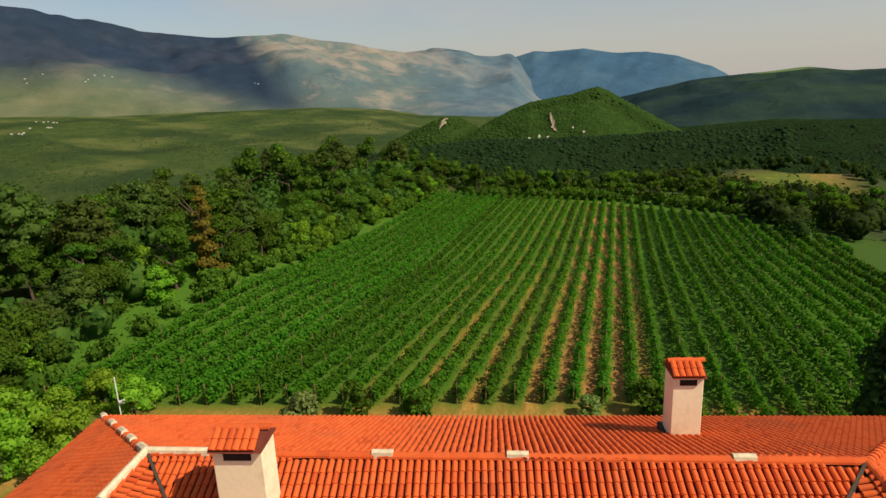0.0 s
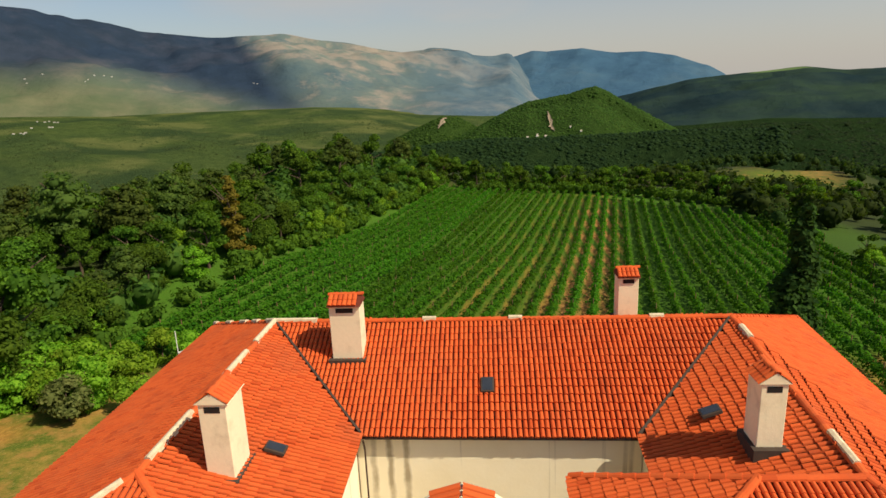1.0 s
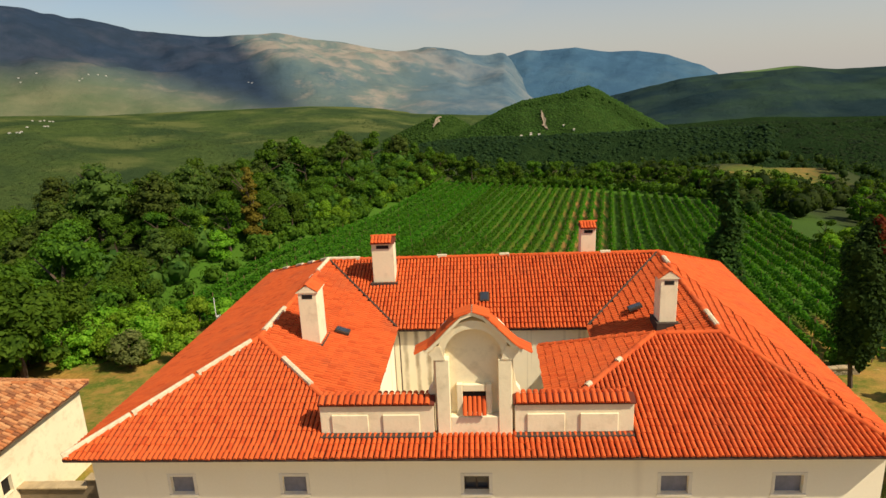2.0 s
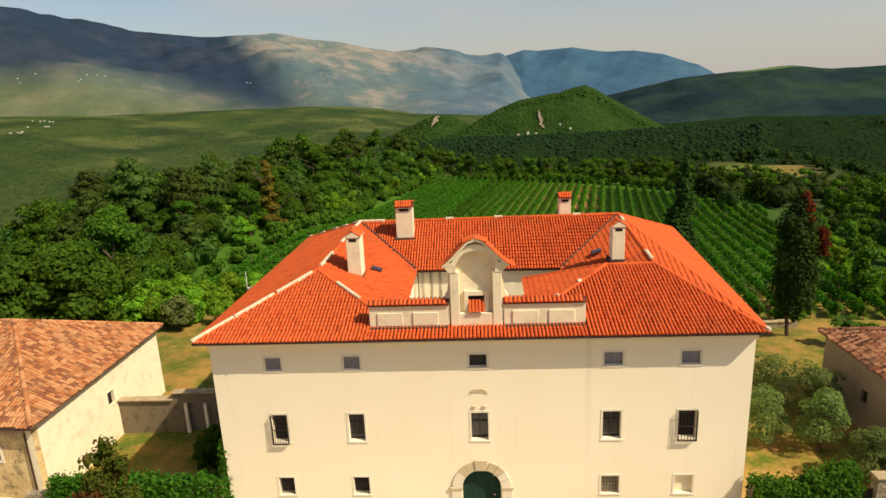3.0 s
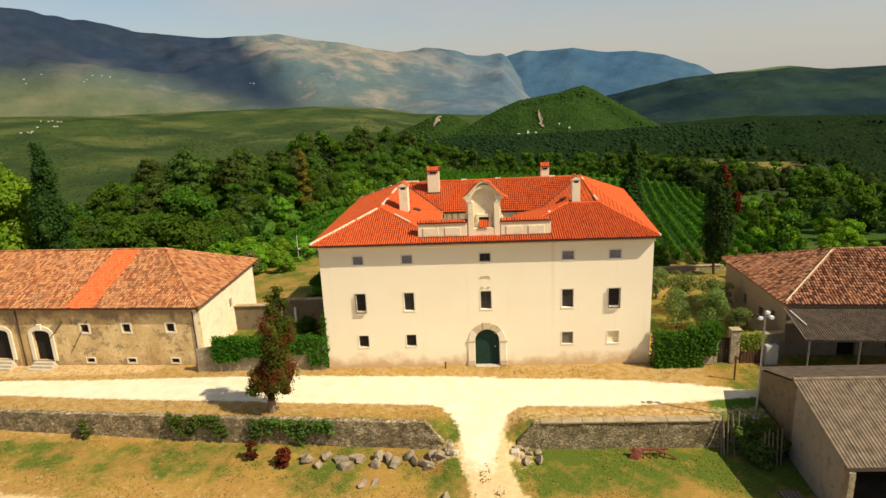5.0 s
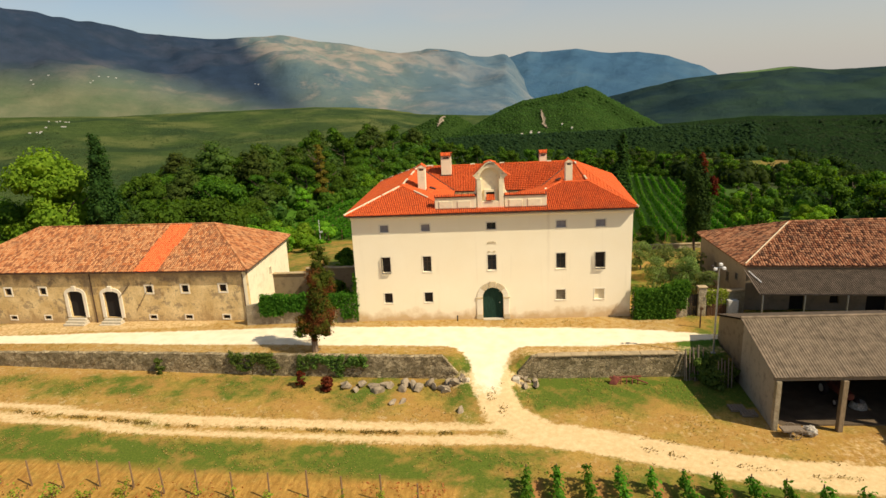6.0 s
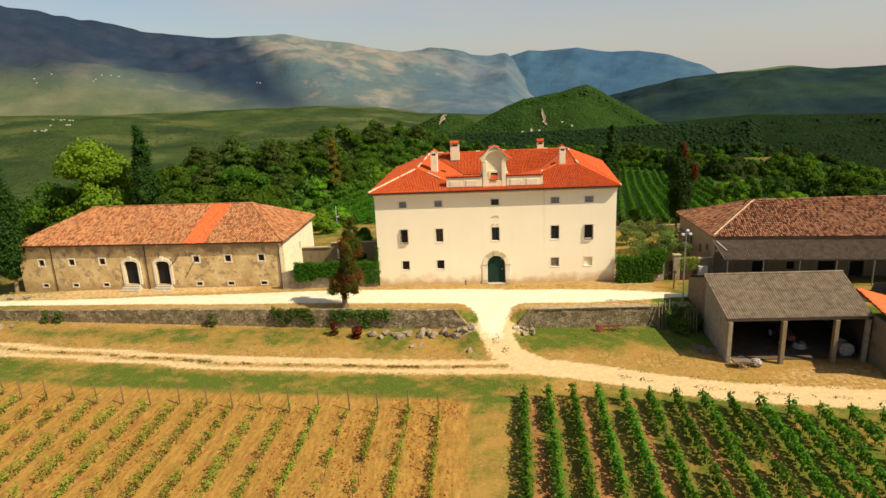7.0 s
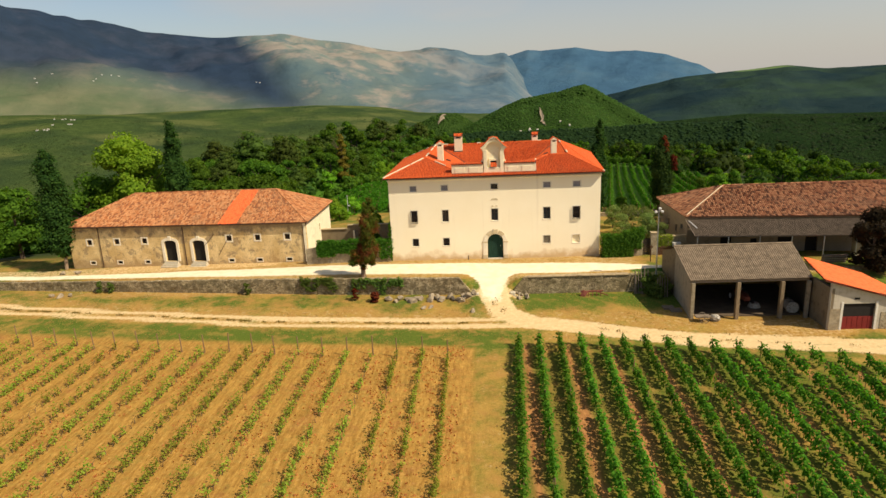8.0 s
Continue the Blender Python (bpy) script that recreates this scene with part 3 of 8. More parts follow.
def ball_shape(k):
    bm = bmesh.new()
    bmesh.ops.create_icosphere(bm, subdivisions=k, radius=1.0)
    v = np.array([q.co[:] for q in bm.verts])
    f = np.array([[q.index for q in t.verts] for t in bm.faces])
    bm.free()
    return v, f


ICO_V, ICO_F = ball_shape(2)
LOW_V, LOW_F = ball_shape(1)


def clumps(centres, radii, count, leaf, rng, up=0.25, core=0.72, flat=0.85, fine=False):
    """Leaf chunks over round clumps, each with a rough inner body; none inside a neighbouring clump."""
    out = []
    ball_v, ball_f = (ICO_V, ICO_F) if fine else (LOW_V, LOW_F)
    total = float(np.sum(radii ** 2))
    for c, r in zip(centres, radii):
        k = max(6, int(count * r * r / total))
        d = rng.normal(size=(k * 3 if fine else k, 3))
        d /= np.linalg.norm(d, axis=1, keepdims=True)
        d[:, 2] = np.where(d[:, 2] < -0.35, -d[:, 2] * 0.6, d[:, 2])
        rad = r * rng.uniform(0.72, 1.12, (len(d), 1))
        p = c + d * rad * np.array([1, 1, flat])
        if fine:
            far_off = np.linalg.norm((p[:, None] - centres[None]) / np.array([1, 1, flat]), axis=2) / radii[None]
            open_air = np.argsort(-(far_off.min(axis=1) + rng.uniform(0, 0.08, len(p))))[:k]
            d, p = d[open_air], p[open_air]
        n = d + rng.normal(0, 0.45, (k, 3)) + np.array([0, 0, up])
        out.append(leaves(p, n, leaf * rng.uniform(0.6, 1.3, k), rng))
        if core:
            wob = 1 + 0.22 * np.sin(ball_v @ rng.normal(0, 3, 3) + rng.uniform(0, 6))[:, None] + rng.uniform(-0.2, 0.2, (len(ball_v), 1))
            out.append((c + ball_v * wob * r * core * np.array([1, 1, flat]), ball_f))
    return out


def trunk_bm(h, r, rng, limbs=5, spread=0.35, lean=0.0):
    bm = bmesh.new()
    pts = [Vector((0, 0, -0.3))]
    for i in range(1, 5):
        pts.append(Vector((rng.normal(0, 0.03) * h + lean * i * 0.2, rng.normal(0, 0.03) * h, h * i / 4)))
    for i in range(4):
        rod(bm, pts[i], pts[i + 1], r * (1 - 0.2 * i), r * (0.8 - 0.2 * i), 7)
    for i in range(limbs):
        a = rng.uniform(0, math.tau)
        s = pts[2 + i % 2]
        e = s + Vector((math.cos(a) * h * spread, math.sin(a) * h * spread, h * rng.uniform(0.15, 0.35)))
        rod(bm, s, e, r * 0.45, r * 0.12, 5)
    return bm


def broadleaf(seed, h=11.0, w=4.6, count=1700, leaf=0.5, low=0.22, n=24, core=0.66):
    """Trunk and crown meshes of a broad tree of that height and crown radius."""
    rng = np.random.default_rng(seed)
    cs, rs = [], []
    for i in range(n):
        t = rng.uniform(low, 0.95)
        ring = w * math.sin(math.pi * min(0.98, (t - low) / (1.0 - low) * 0.8 + 0.16)) ** 0.7
        a = i * 2.4 + rng.uniform(-0.5, 0.5)
        rr = ring * rng.uniform(0.25, 0.8)
        cs.append((math.cos(a) * rr, math.sin(a) * rr, h * t * 0.92))
        rs.append(w * rng.uniform(0.22, 0.42))
    crown = soup("crown", clumps(np.array(cs), np.array(rs), count, leaf, rng, core=core, fine=count > 900))
    return trunk_bm(h * 0.75, h * 0.03, rng), crown


def pine(seed, h=13.0, w=3.4, count=1600, leaf=0.5, spire=False):
    """A pine: flat tiers of needles, a broad rounded head or a tapering one."""
    rng = np.random.default_rng(seed)
    cs, rs = [], []
    for i in range(18):
        t = (0.12 if spire else 0.36) + (0.84 if spire else 0.6) * i / 17
        ring = w * (1.04 - t) ** 0.65 if spire else w * math.sin(math.pi * min(0.97, (t - 0.2) / 0.9 + 0.1)) ** 0.8
        a = i * 2.4 + rng.uniform(-0.4, 0.4)
        rr = ring * rng.uniform(0.2, 0.75)
        cs.append((math.cos(a) * rr, math.sin(a) * rr, h * t))
        rs.append(0.55 + ring * rng.uniform(0.26, 0.42))
    crown = soup("crown", clumps(np.array(cs), np.array(rs), count, leaf, rng, flat=0.6, fine=True, core=0.66))
    return trunk_bm(h * 0.9, h * 0.022, rng, 7, 0.18), crown


def columnar(seed, h, w, count, leaf, low=0.08, ragged=0.15, stem=0.0):
    """A narrow, upright crown."""
    rng = np.random.default_rng(seed)
    cs, rs = [], []
    for i in range(44):
        t = low + (0.97 - low) * i / 43
        s = (t - low) / (1 - low)
        ring = w * (min(1, s * 4 + 0.5)) * (1 - s ** 3.4) ** 0.6
        a = rng.uniform(0, math.tau)
        rr = ring * rng.uniform(0.1, 0.4 + ragged)
        cs.append((math.cos(a) * rr, math.sin(a) * rr, h * t))
        rs.append(max(0.22, ring * rng.uniform(0.5, 0.85)))
    out = clumps(np.array(cs), np.array(rs), count, leaf, rng, up=0.7, flat=1.5, core=0.66)
    return trunk_bm(h * 0.8, max(0.16, h * 0.014, stem), rng, 0), soup("crown", out)


def plant(name, label, category, shape, at, leaf_material, bark=BARK, turn=0.0, scale=1.0, group=""):
    """A tree of two parts, from a (trunk bmesh or mesh, crown mesh) pair."""
    tree = thing(name, label, category, group, at=at)
    tree.rotation_euler = (0, 0, turn)
    tree.scale = (scale, scale, scale)
    part("trunk", shape[0], bark, tree)
    part("crown", shape[1], leaf_material, tree)
    return tree


# ---- the land ----
def smooth(a, b, v):
    t = np.clip((v - a) / (b - a), 0, 1)
    return t * t * (3 - 2 * t)


def wave(x, y, s, k=0.0):
    return np.sin(x / s + k) * np.cos(y / s * 1.3 - k * 2) + 0.5 * np.sin(x / s * 2.3 - y / s * 1.7 + k * 3)


def wall_y(x):
    """Where the terrace's retaining wall stands."""
    return np.interp(x, [-200, -75, -54, -21, -5, 200], [-4, -4, -6.2, -9.7, -10.9, -11.0])


def height(x, y):
    """The ground's height: terrace, lower field, the vineyard slope behind, the valley round it."""
    x, y = np.asarray(x, float), np.asarray(y, float)
    upper = np.interp(y, [-11, -8, -2, 22, 50, 115, 205, 260, 420, 800, 4500], [-0.05, -0.12, -0.2, -0.3, -3.1, -8.9, -10.8, -18, -48, -105, -105])
    upper = upper - np.clip(-20 - x, 0, 50) * 0.028 * (1 - smooth(20, 60, y))
    lower = np.interp(y, [-1500, -300, -120, -60, -26, -20, -11, -4], [-30, -12, -4.6, -2.9, -2.35, -2.2, -1.8, -1.9])
    step = smooth(-0.06, 0.06, y - wall_y(x)) * smooth(40, 32, x) + smooth(32, 40, x) * smooth(-19, -9, y)
    z = lower * (1 - step) + upper * step
    ramp = smooth(-4.3, -3.0, x) * smooth(2.6, 1.3, x)
    down = np.interp(y, [-18, -15, -12.5, -9, -6], [-2.1, -1.75, -1.2, -0.35, -0.15])
    z = np.where((y < -6) & (y > -18), z * (1 - ramp) + down * ramp, z)
    pit = smooth(21.5, 22.4, x) * smooth(36.6, 35.8, x) * smooth(-6.9, -7.6, y) * smooth(-21, -19.5, y)
    z = z * (1 - pit) - 2.36 * pit
    # the valley falls away to the west and, beyond the vineyard, to the north and east
    west = np.clip(-52 - 34 * smooth(40, 90, y) - x, 0, None)
    z = z - np.minimum(west * 0.16, 62) * smooth(0, 60, y) - np.minimum(np.clip(-90 - x, 0, None) * 0.1, 60) * (1 - smooth(0, 60, y))
    spur = near(x, y, [(-62, 95), (-66, 140), (-48, 215), (-30, 250)])
    z = z + 7.0 * smooth(48, 8, spur)
    east = np.clip(x - 74, 0, None)
    z = z - np.minimum(east * 0.13, 22) * smooth(20, 80, y)
    shelf = smooth(120, 42, np.hypot(x - 190, y - 388))
    z = z * (1 - shelf) + (-38.5 + (y - 388) * 0.10) * shelf
    far = smooth(120, 500, np.hypot(x, y)) * (1 - shelf)
    return np.maximum(z, -112) + far * wave(x, y, 90.0) * 3.0 + (1 - far) * wave(x, y, 7.0, 1.0) * 0.05 * smooth(0, 4, np.abs(y - wall_y(x)))


def near(px, py, line):
    """Distance to a polyline."""
    best = np.full(px.shape, 1e9)
    for (x0, y0), (x1, y1) in zip(line, line[1:]):
        dx, dy = x1 - x0, y1 - y0
        t = np.clip(((px - x0) * dx + (py - y0) * dy) / (dx * dx + dy * dy), 0, 1)
        best = np.minimum(best, np.hypot(px - x0 - t * dx, py - y0 - t * dy))
    return best


def steps(fine0, fine1, step, far0, far1, grow=1.14):
    a = list(np.arange(fine0, fine1 + 1e-6, step))
    d, v = step, fine1
    while v < far1:
        d *= grow
        v += d
        a.append(min(v, far1))
    d, v = step, fine0
    while v > far0:
        d *= grow
        v -= d
        a.insert(0, max(v, far0))
    return np.array(a)


def sheet(name, xs, ys, z_of, material, attrs=None, shift=None):
    gx, gy = np.meshgrid(xs, ys)
    if shift is not None:
        gy = gy + shift(gx, gy)
    gz = z_of(gx, gy)
    nx, ny = len(xs), len(ys)
    v = np.stack([gx, gy, gz], -1).reshape(-1, 3)
    i = np.arange(nx * ny).reshape(ny, nx)
    f = np.stack([i[:-1, :-1], i[:-1, 1:], i[1:, 1:], i[1:, :-1]], -1).reshape(-1, 4)
    me = bpy.data.meshes.new(name)
    me.vertices.add(len(v))
    me.vertices.foreach_set("co", v.ravel())
    me.loops.add(len(f) * 4)
    me.loops.foreach_set("vertex_index", f.ravel().astype(np.int32))
    me.polygons.add(len(f))
    me.polygons.foreach_set("loop_start", np.arange(0, len(f) * 4, 4, dtype=np.int32))
    me.polygons.foreach_set("use_smooth", np.ones(len(f), bool))
    me.update(calc_edges=True)
    for key, fn in (attrs or {}).items():
        a = me.attributes.new(key, "FLOAT", "POINT")
        a.data.foreach_set("value", np.asarray(fn(gx, gy), np.float32).ravel())
    return part(name, me, material)


GATE_ROAD = [(-0.75, -6), (-0.55, -13), (0.4, -17), (3.4, -20.2), (7.0, -21.0), (11, -22.4), (15, -23.9), (19.5, -25.1), (26, -26.0), (34, -27.3), (45, -28.6), (70, -31)]
TRACK = [(3.0, -20.2), (-6, -19.9), (-17.6, -19.2), (-29.2, -18.3), (-45, -15.9), (-60.6, -13.6), (-90, -8)]


def is_gravel(x, y):
    top = np.interp(x, [-75, -61, -45, -28, 0, 10, 17, 22, 24], [1.6, 0.3, -0.3, -1.2, -2.4, -3.2, -4.3, -5.8, -6.4])
    low = np.interp(x, [-75, -61, -45, -29, -16, 10, 17, 22, 24], [-0.3, -1.7, -3.2, -5.4, -6.8, -8.0, -7.3, -6.6, -6.5])
    band = smooth(0.0, 1.0, np.minimum(top + 0.5 - y, y - low + 0.5))
    half = np.interp(y, [-16, -12, -9, -7], [1.3, 1.35, 2.0, 4.0])
    gate = smooth(0.5, -0.5, np.abs(x + 0.75 + 0 * y) - half) * smooth(-18.5, -9.5, y) * smooth(-5.5, -7, y)
    return np.maximum(band * smooth(24.5, 23, x), gate)


def is_track(x, y):
    r = near(x, y, GATE_ROAD)
    wide = smooth(2.25, 1.15, r) * (1 - (0.22 + 0.2 * smooth(14, 22, x)) * smooth(0.5, 0.1, r))
    ends = 0.55 * np.maximum(smooth(1.9, 0.8, np.hypot(x + 3.3, y + 12.2)), smooth(1.8, 0.8, np.hypot(x - 2.1, y + 12.4)))
    yard = 0.40 * smooth(1.05, 0.6, np.hypot((x - 31.0) / 9.5, (y + 22.6) / 3.6)) * smooth(-17.6, -18.6, y)
    d = near(x, y, TRACK)
    ruts = np.maximum(smooth(0.85, 0.3, np.abs(d - 0.95)) * 0.74, 0.46 * smooth(2.2, 0.9, d) * (1 - 0.45 * smooth(0.45, 0.1, d)))
    ledge = 0.52 * smooth(-30, -33, x) * smooth(-0.4, 0.6, y) * smooth(5, 4, y) + (0.12 + 0.33 * smooth(-8, 4, x)) * smooth(0.2, 1.0, y - wall_y(x)) * smooth(3.6, 2.4, y - wall_y(x))
    return np.maximum.reduce([wide, ruts, ledge, ends, yard])


def field_top(x):
    return np.interp(x, [-70, -55, -40.7, -21.5, -5, -2.7], [-18.6, -20.9, -23.1, -24.7, -26.0, -26.9])


def right_top(x):
    return np.interp(x, [0, 7, 17, 23.5, 29.4, 33.2, 60], [-25.8, -25.7, -27.0, -28.7, -30.1, -31.6, -40.0])


def is_tilled(x, y):
    k = (x - (y - 51.5) * 0.205 + 44.0) / 2.62
    strip = smooth(0.35, 0.75, np.cos((k - 0.5) * math.tau) * 0.5 + 0.5)
    back = smooth(44, 49, y) * smooth(215, 205, y) * strip * smooth(19, 5, np.abs(x - (y - 51.5) * 0.205 - 0.0)) * np.where(np.floor(k) % 2 < 1, 1.0, 0.35) * (0.3 + 0.6 * smooth(130, 60, y))
    back = np.maximum(back, 0.8 * smooth(46, 48, y) * smooth(52, 50, y) * smooth(-36, -30, x) * smooth(30, 24, x))
    back = np.maximum(back, 0.9 * smooth(1.1, 0.7, np.hypot((x + 45) / 7.5, (y - 33.5) / 3.2)))
    worn = 0.1 * smooth(0.8, 1.4, x) * smooth(0.2, -0.6, y - right_top(x)) * smooth(-80, -70, y)
    back = np.maximum(back, worn)
    lane = 0.22 * smooth(-2.9, -2.5, x) * smooth(-0.4, -0.8, x) * smooth(-26, -30, y)
    yard = 0.6 * smooth(1.05, 0.6, np.hypot((x - 31.0) / 9.5, (y + 22.6) / 3.6)) * smooth(-17.6, -18.6, y)
    return np.maximum.reduce([smooth(-2.5, -3.2, x) * smooth(0.4, -0.4, y - field_top(x)), back, lane, yard])


def is_red(x, y):
    b = (x - (y - 51.5) * 0.205 + 44.0) / 2.62
    behind = smooth(0.35, 0.75, np.cos((b - 0.5) * math.tau) * 0.5 + 0.5) * smooth(3, 1, np.abs(b - 20.5)) * smooth(50, 55, y) * smooth(190, 160, y) * 0.8
    k = (x - 1.5 - (y + 23) * 0.033) / 2.1
    strip = smooth(0.4, 0.75, np.cos((k - 0.5) * math.tau) * 0.5 + 0.5) * np.where(np.floor(k) % 2 < 1, 1.0, 0.3)
    return np.maximum(behind, strip * smooth(0.3, 0.8, x) * smooth(0.4, -0.4, y - right_top(x)) * 0.9)


def is_dry(x, y):
    front = smooth(-11, -7, y) * smooth(6, 2, y) * 0.35 * smooth(-80, -30, x)
    below = y - np.interp(x, *zip(*TRACK[::-1]))
    meadow = (0.02 + 0.14 * smooth(5, 2.5, below) - 0.12 * smooth(2, 6, x)) * smooth(0, -1, y - wall_y(x)) * smooth(-3, -1, below) - 0.07 * smooth(-1.5, -2.3, below) * smooth(-0.6, 0.4, y - field_top(x)) * smooth(2, -3, x)
    rows = -0.07 * smooth(0.4, 1.4, x) * smooth(0.5, -0.5, y - right_top(x))
    brow = 0.14 * smooth(2, 6, x) * smooth(-15.5, -19, y) * smooth(-26, -24, y)
    garden = 0.03 * smooth(2, 6, y) * smooth(50, 40, y) + (-0.12 + 0.36 * smooth(190, 212, x)) * smooth(1.1, 0.8, np.hypot((x - 188) / 31, (y - 387) / 42))
    lane = 0.05 * smooth(-24, -26, y) * smooth(-3.4, -2.8, x) * smooth(0.6, 0.0, x)
    front = front - 0.35 * smooth(18.5, 20.5, x) * smooth(-9, -7, y) * smooth(3, 1, y) - 0.5 * smooth(16.5, 18, x) * smooth(26, 24, x) * smooth(-10.5, -9, y) * smooth(-6.4, -7.2, y)
    return front + meadow + rows + brow + garden + lane - 0.34 * smooth(47, 55, y) * smooth(215, 205, y) - 0.1 * smooth(42, 46, x) * smooth(30, 40, y) * smooth(215, 205, y)


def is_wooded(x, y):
    # the 0.5 term puts cloud shade into the eastern meadow's colour
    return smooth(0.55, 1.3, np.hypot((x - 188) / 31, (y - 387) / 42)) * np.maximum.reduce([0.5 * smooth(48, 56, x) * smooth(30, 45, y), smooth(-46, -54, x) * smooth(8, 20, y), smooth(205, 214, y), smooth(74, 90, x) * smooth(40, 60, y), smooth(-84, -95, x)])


gx = steps(-74, 48, 0.7, -4300, 4300)
gy = np.unique(np.concatenate([steps(-62, 30, 0.7, -1500, 1500), [-11.06, -10.94]]))
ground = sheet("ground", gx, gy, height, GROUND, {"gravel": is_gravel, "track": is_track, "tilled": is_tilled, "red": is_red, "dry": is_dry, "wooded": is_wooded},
               lambda x, y: (wall_y(x) + 11) * smooth(-34, -11, y) * smooth(14, -9, y))
tagged(ground, "grassy terrace with white gravel road, dirt tracks and tilled soil", "ground", kind="structure")


# ---- far hills and mountains ----
GRID = {}


def arc(name, material, label, az, r0, r1, base, crest, rough, seed, na, nr, attrs=None, fall=0.5):
    """A far range: crest heights along the compass angles az, rising from r0 to r1 and falling behind."""
    aa, rr = np.radians(np.linspace(az[0], az[1], na)), np.linspace(0, 1, nr)
    A, R = np.meshgrid(aa, rr)
    top = crest(np.degrees(A))
    rise = np.where(R < 0.7, smooth(0, 0.7, R) ** 0.85, 1 - fall * smooth(0.7, 1.0, R) ** 1.5)
    dist = r0 + (r1 - r0) * R / 0.7
    x, y = dist * np.sin(A), dist * np.cos(A)
    z = base + (top - base) * rise * smooth(0, 2.0, np.degrees(A) - az[0]) * smooth(0, 2.0, az[1] - np.degrees(A))
    rng = np.random.default_rng(seed)
    wob = np.zeros_like(z)
    for k in range(9):
        s = (r1 - r0) * 0.75 / (1.45 ** k)
        an, ph = rng.uniform(0, math.pi), rng.uniform(0, math.tau, 2)
        wob += np.sin((x * math.cos(an) + y * math.sin(an)) / s * 3 + ph[0]) * np.cos((x * math.sin(an) - y * math.cos(an)) / s * 3 + ph[1]) / (1.35 ** k)
    z = z + wob * rough * np.clip(np.sin(math.pi * np.clip(R * 1.05, 0, 1)), 0.0, 1) * np.where(np.abs(R - 0.7) < 0.08, 0.3, 1)
    v = np.stack([x, y, z], -1).reshape(-1, 3)
    i = np.arange(na * nr).reshape(nr, na)
    f = np.stack([i[:-1, :-1], i[:-1, 1:], i[1:, 1:], i[1:, :-1]], -1).reshape(-1, 4)
    me = mesh_of(name, v, f, True)
    for key, fn in (attrs or {}).items():
        a = me.attributes.new(key, "FLOAT", "POINT")
        a.data.foreach_set("value", np.asarray(fn(np.degrees(A), R, wob), np.float32).ravel())
    GRID[name] = np.stack([x, y, z], -1)
    return tagged(part(name, me, material), label, "mountain" if "mountain" in name else "hill", kind="structure")


def crest_of(pairs, r, eye=25.0):
    a, s = zip(*pairs)
    return lambda d: eye + r * np.interp(d, a, s)


# band: cloud shadow painted on the upper slopes; blue: painted haze
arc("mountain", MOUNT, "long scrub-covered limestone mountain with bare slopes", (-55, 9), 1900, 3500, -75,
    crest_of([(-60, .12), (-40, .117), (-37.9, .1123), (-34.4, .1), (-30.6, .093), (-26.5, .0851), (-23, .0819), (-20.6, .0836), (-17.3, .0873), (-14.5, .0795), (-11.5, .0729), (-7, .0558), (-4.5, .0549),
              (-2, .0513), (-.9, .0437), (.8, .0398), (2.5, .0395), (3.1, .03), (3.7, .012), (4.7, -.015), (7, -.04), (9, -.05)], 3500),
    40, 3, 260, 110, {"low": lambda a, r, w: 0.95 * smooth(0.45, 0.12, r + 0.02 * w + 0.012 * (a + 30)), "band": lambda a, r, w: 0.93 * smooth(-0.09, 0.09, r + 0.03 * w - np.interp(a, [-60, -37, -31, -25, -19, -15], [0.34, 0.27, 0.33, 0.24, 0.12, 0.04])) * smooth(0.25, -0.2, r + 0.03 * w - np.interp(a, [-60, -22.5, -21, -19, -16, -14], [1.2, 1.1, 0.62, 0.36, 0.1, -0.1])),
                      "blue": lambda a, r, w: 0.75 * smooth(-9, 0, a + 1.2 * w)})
arc("blue_mountain", BLUE, "distant flat-topped mountain, blue with painted haze", (-10, 26), 2900, 3900, -60,
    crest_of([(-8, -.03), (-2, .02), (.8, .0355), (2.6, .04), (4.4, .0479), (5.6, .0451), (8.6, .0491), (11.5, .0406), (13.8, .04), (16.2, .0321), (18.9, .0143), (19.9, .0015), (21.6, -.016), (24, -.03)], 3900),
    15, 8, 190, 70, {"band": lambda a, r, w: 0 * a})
arc("wooded_hill", RHILL, "broad dark wooded hill with a pale meadow on top", (6, 64), 1000, 2100, -85,
    crest_of([(9, -.04), (12, -.0236), (15.1, -.0113), (17.4, -.003), (20.1, .0015), (22.2, .0037), (26, .0082), (28.7, .0012), (32.2, .0017), (60, .0)], 2100),
    17, 5, 240, 100, {"band": lambda a, r, w: smooth(21.8, 22.6, a) * smooth(26.8, 25.6, a) * smooth(0.645, 0.665, r) * smooth(0.72, 0.69, r)})
arc("cone_hill", HILL, "cone-shaped wooded hill with a pale scar", (-6, 24), 560, 1000, -100,
    crest_of([(-4, -.09), (-1.3, -.07), (.5, -.0555), (2.4, -.0393), (4, -.0275), (5.9, -.0215), (7.5, -.0178), (9, -.0108), (9.9, -.0077), (11.1, -.0162), (12.8, -.034), (14.7, -.0535), (16.7, -.0745), (19, -.095)], 1000), 8, 11, 220, 100, fall=0.8)
arc("low_hill", HILL, "low wooded knoll with a bare quarry scar", (-13, 5), 760, 1150, -95,
    crest_of([(-11, -.098), (-9, -.0867), (-6.7, -.0678), (-5, -.0541), (-3.7, -.0458), (-2.3, -.0477), (-.7, -.0629), (.9, -.08), (3, -.09)], 1150), 6, 14, 160, 70)
arc("foothills", DIM, "wooded foothills below the cone-shaped hill, coloured as under cloud shadow", (-20, 27), 520, 760, -98,
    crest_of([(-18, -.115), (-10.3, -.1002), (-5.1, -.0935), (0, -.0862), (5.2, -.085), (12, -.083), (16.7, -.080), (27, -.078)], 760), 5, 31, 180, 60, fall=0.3)
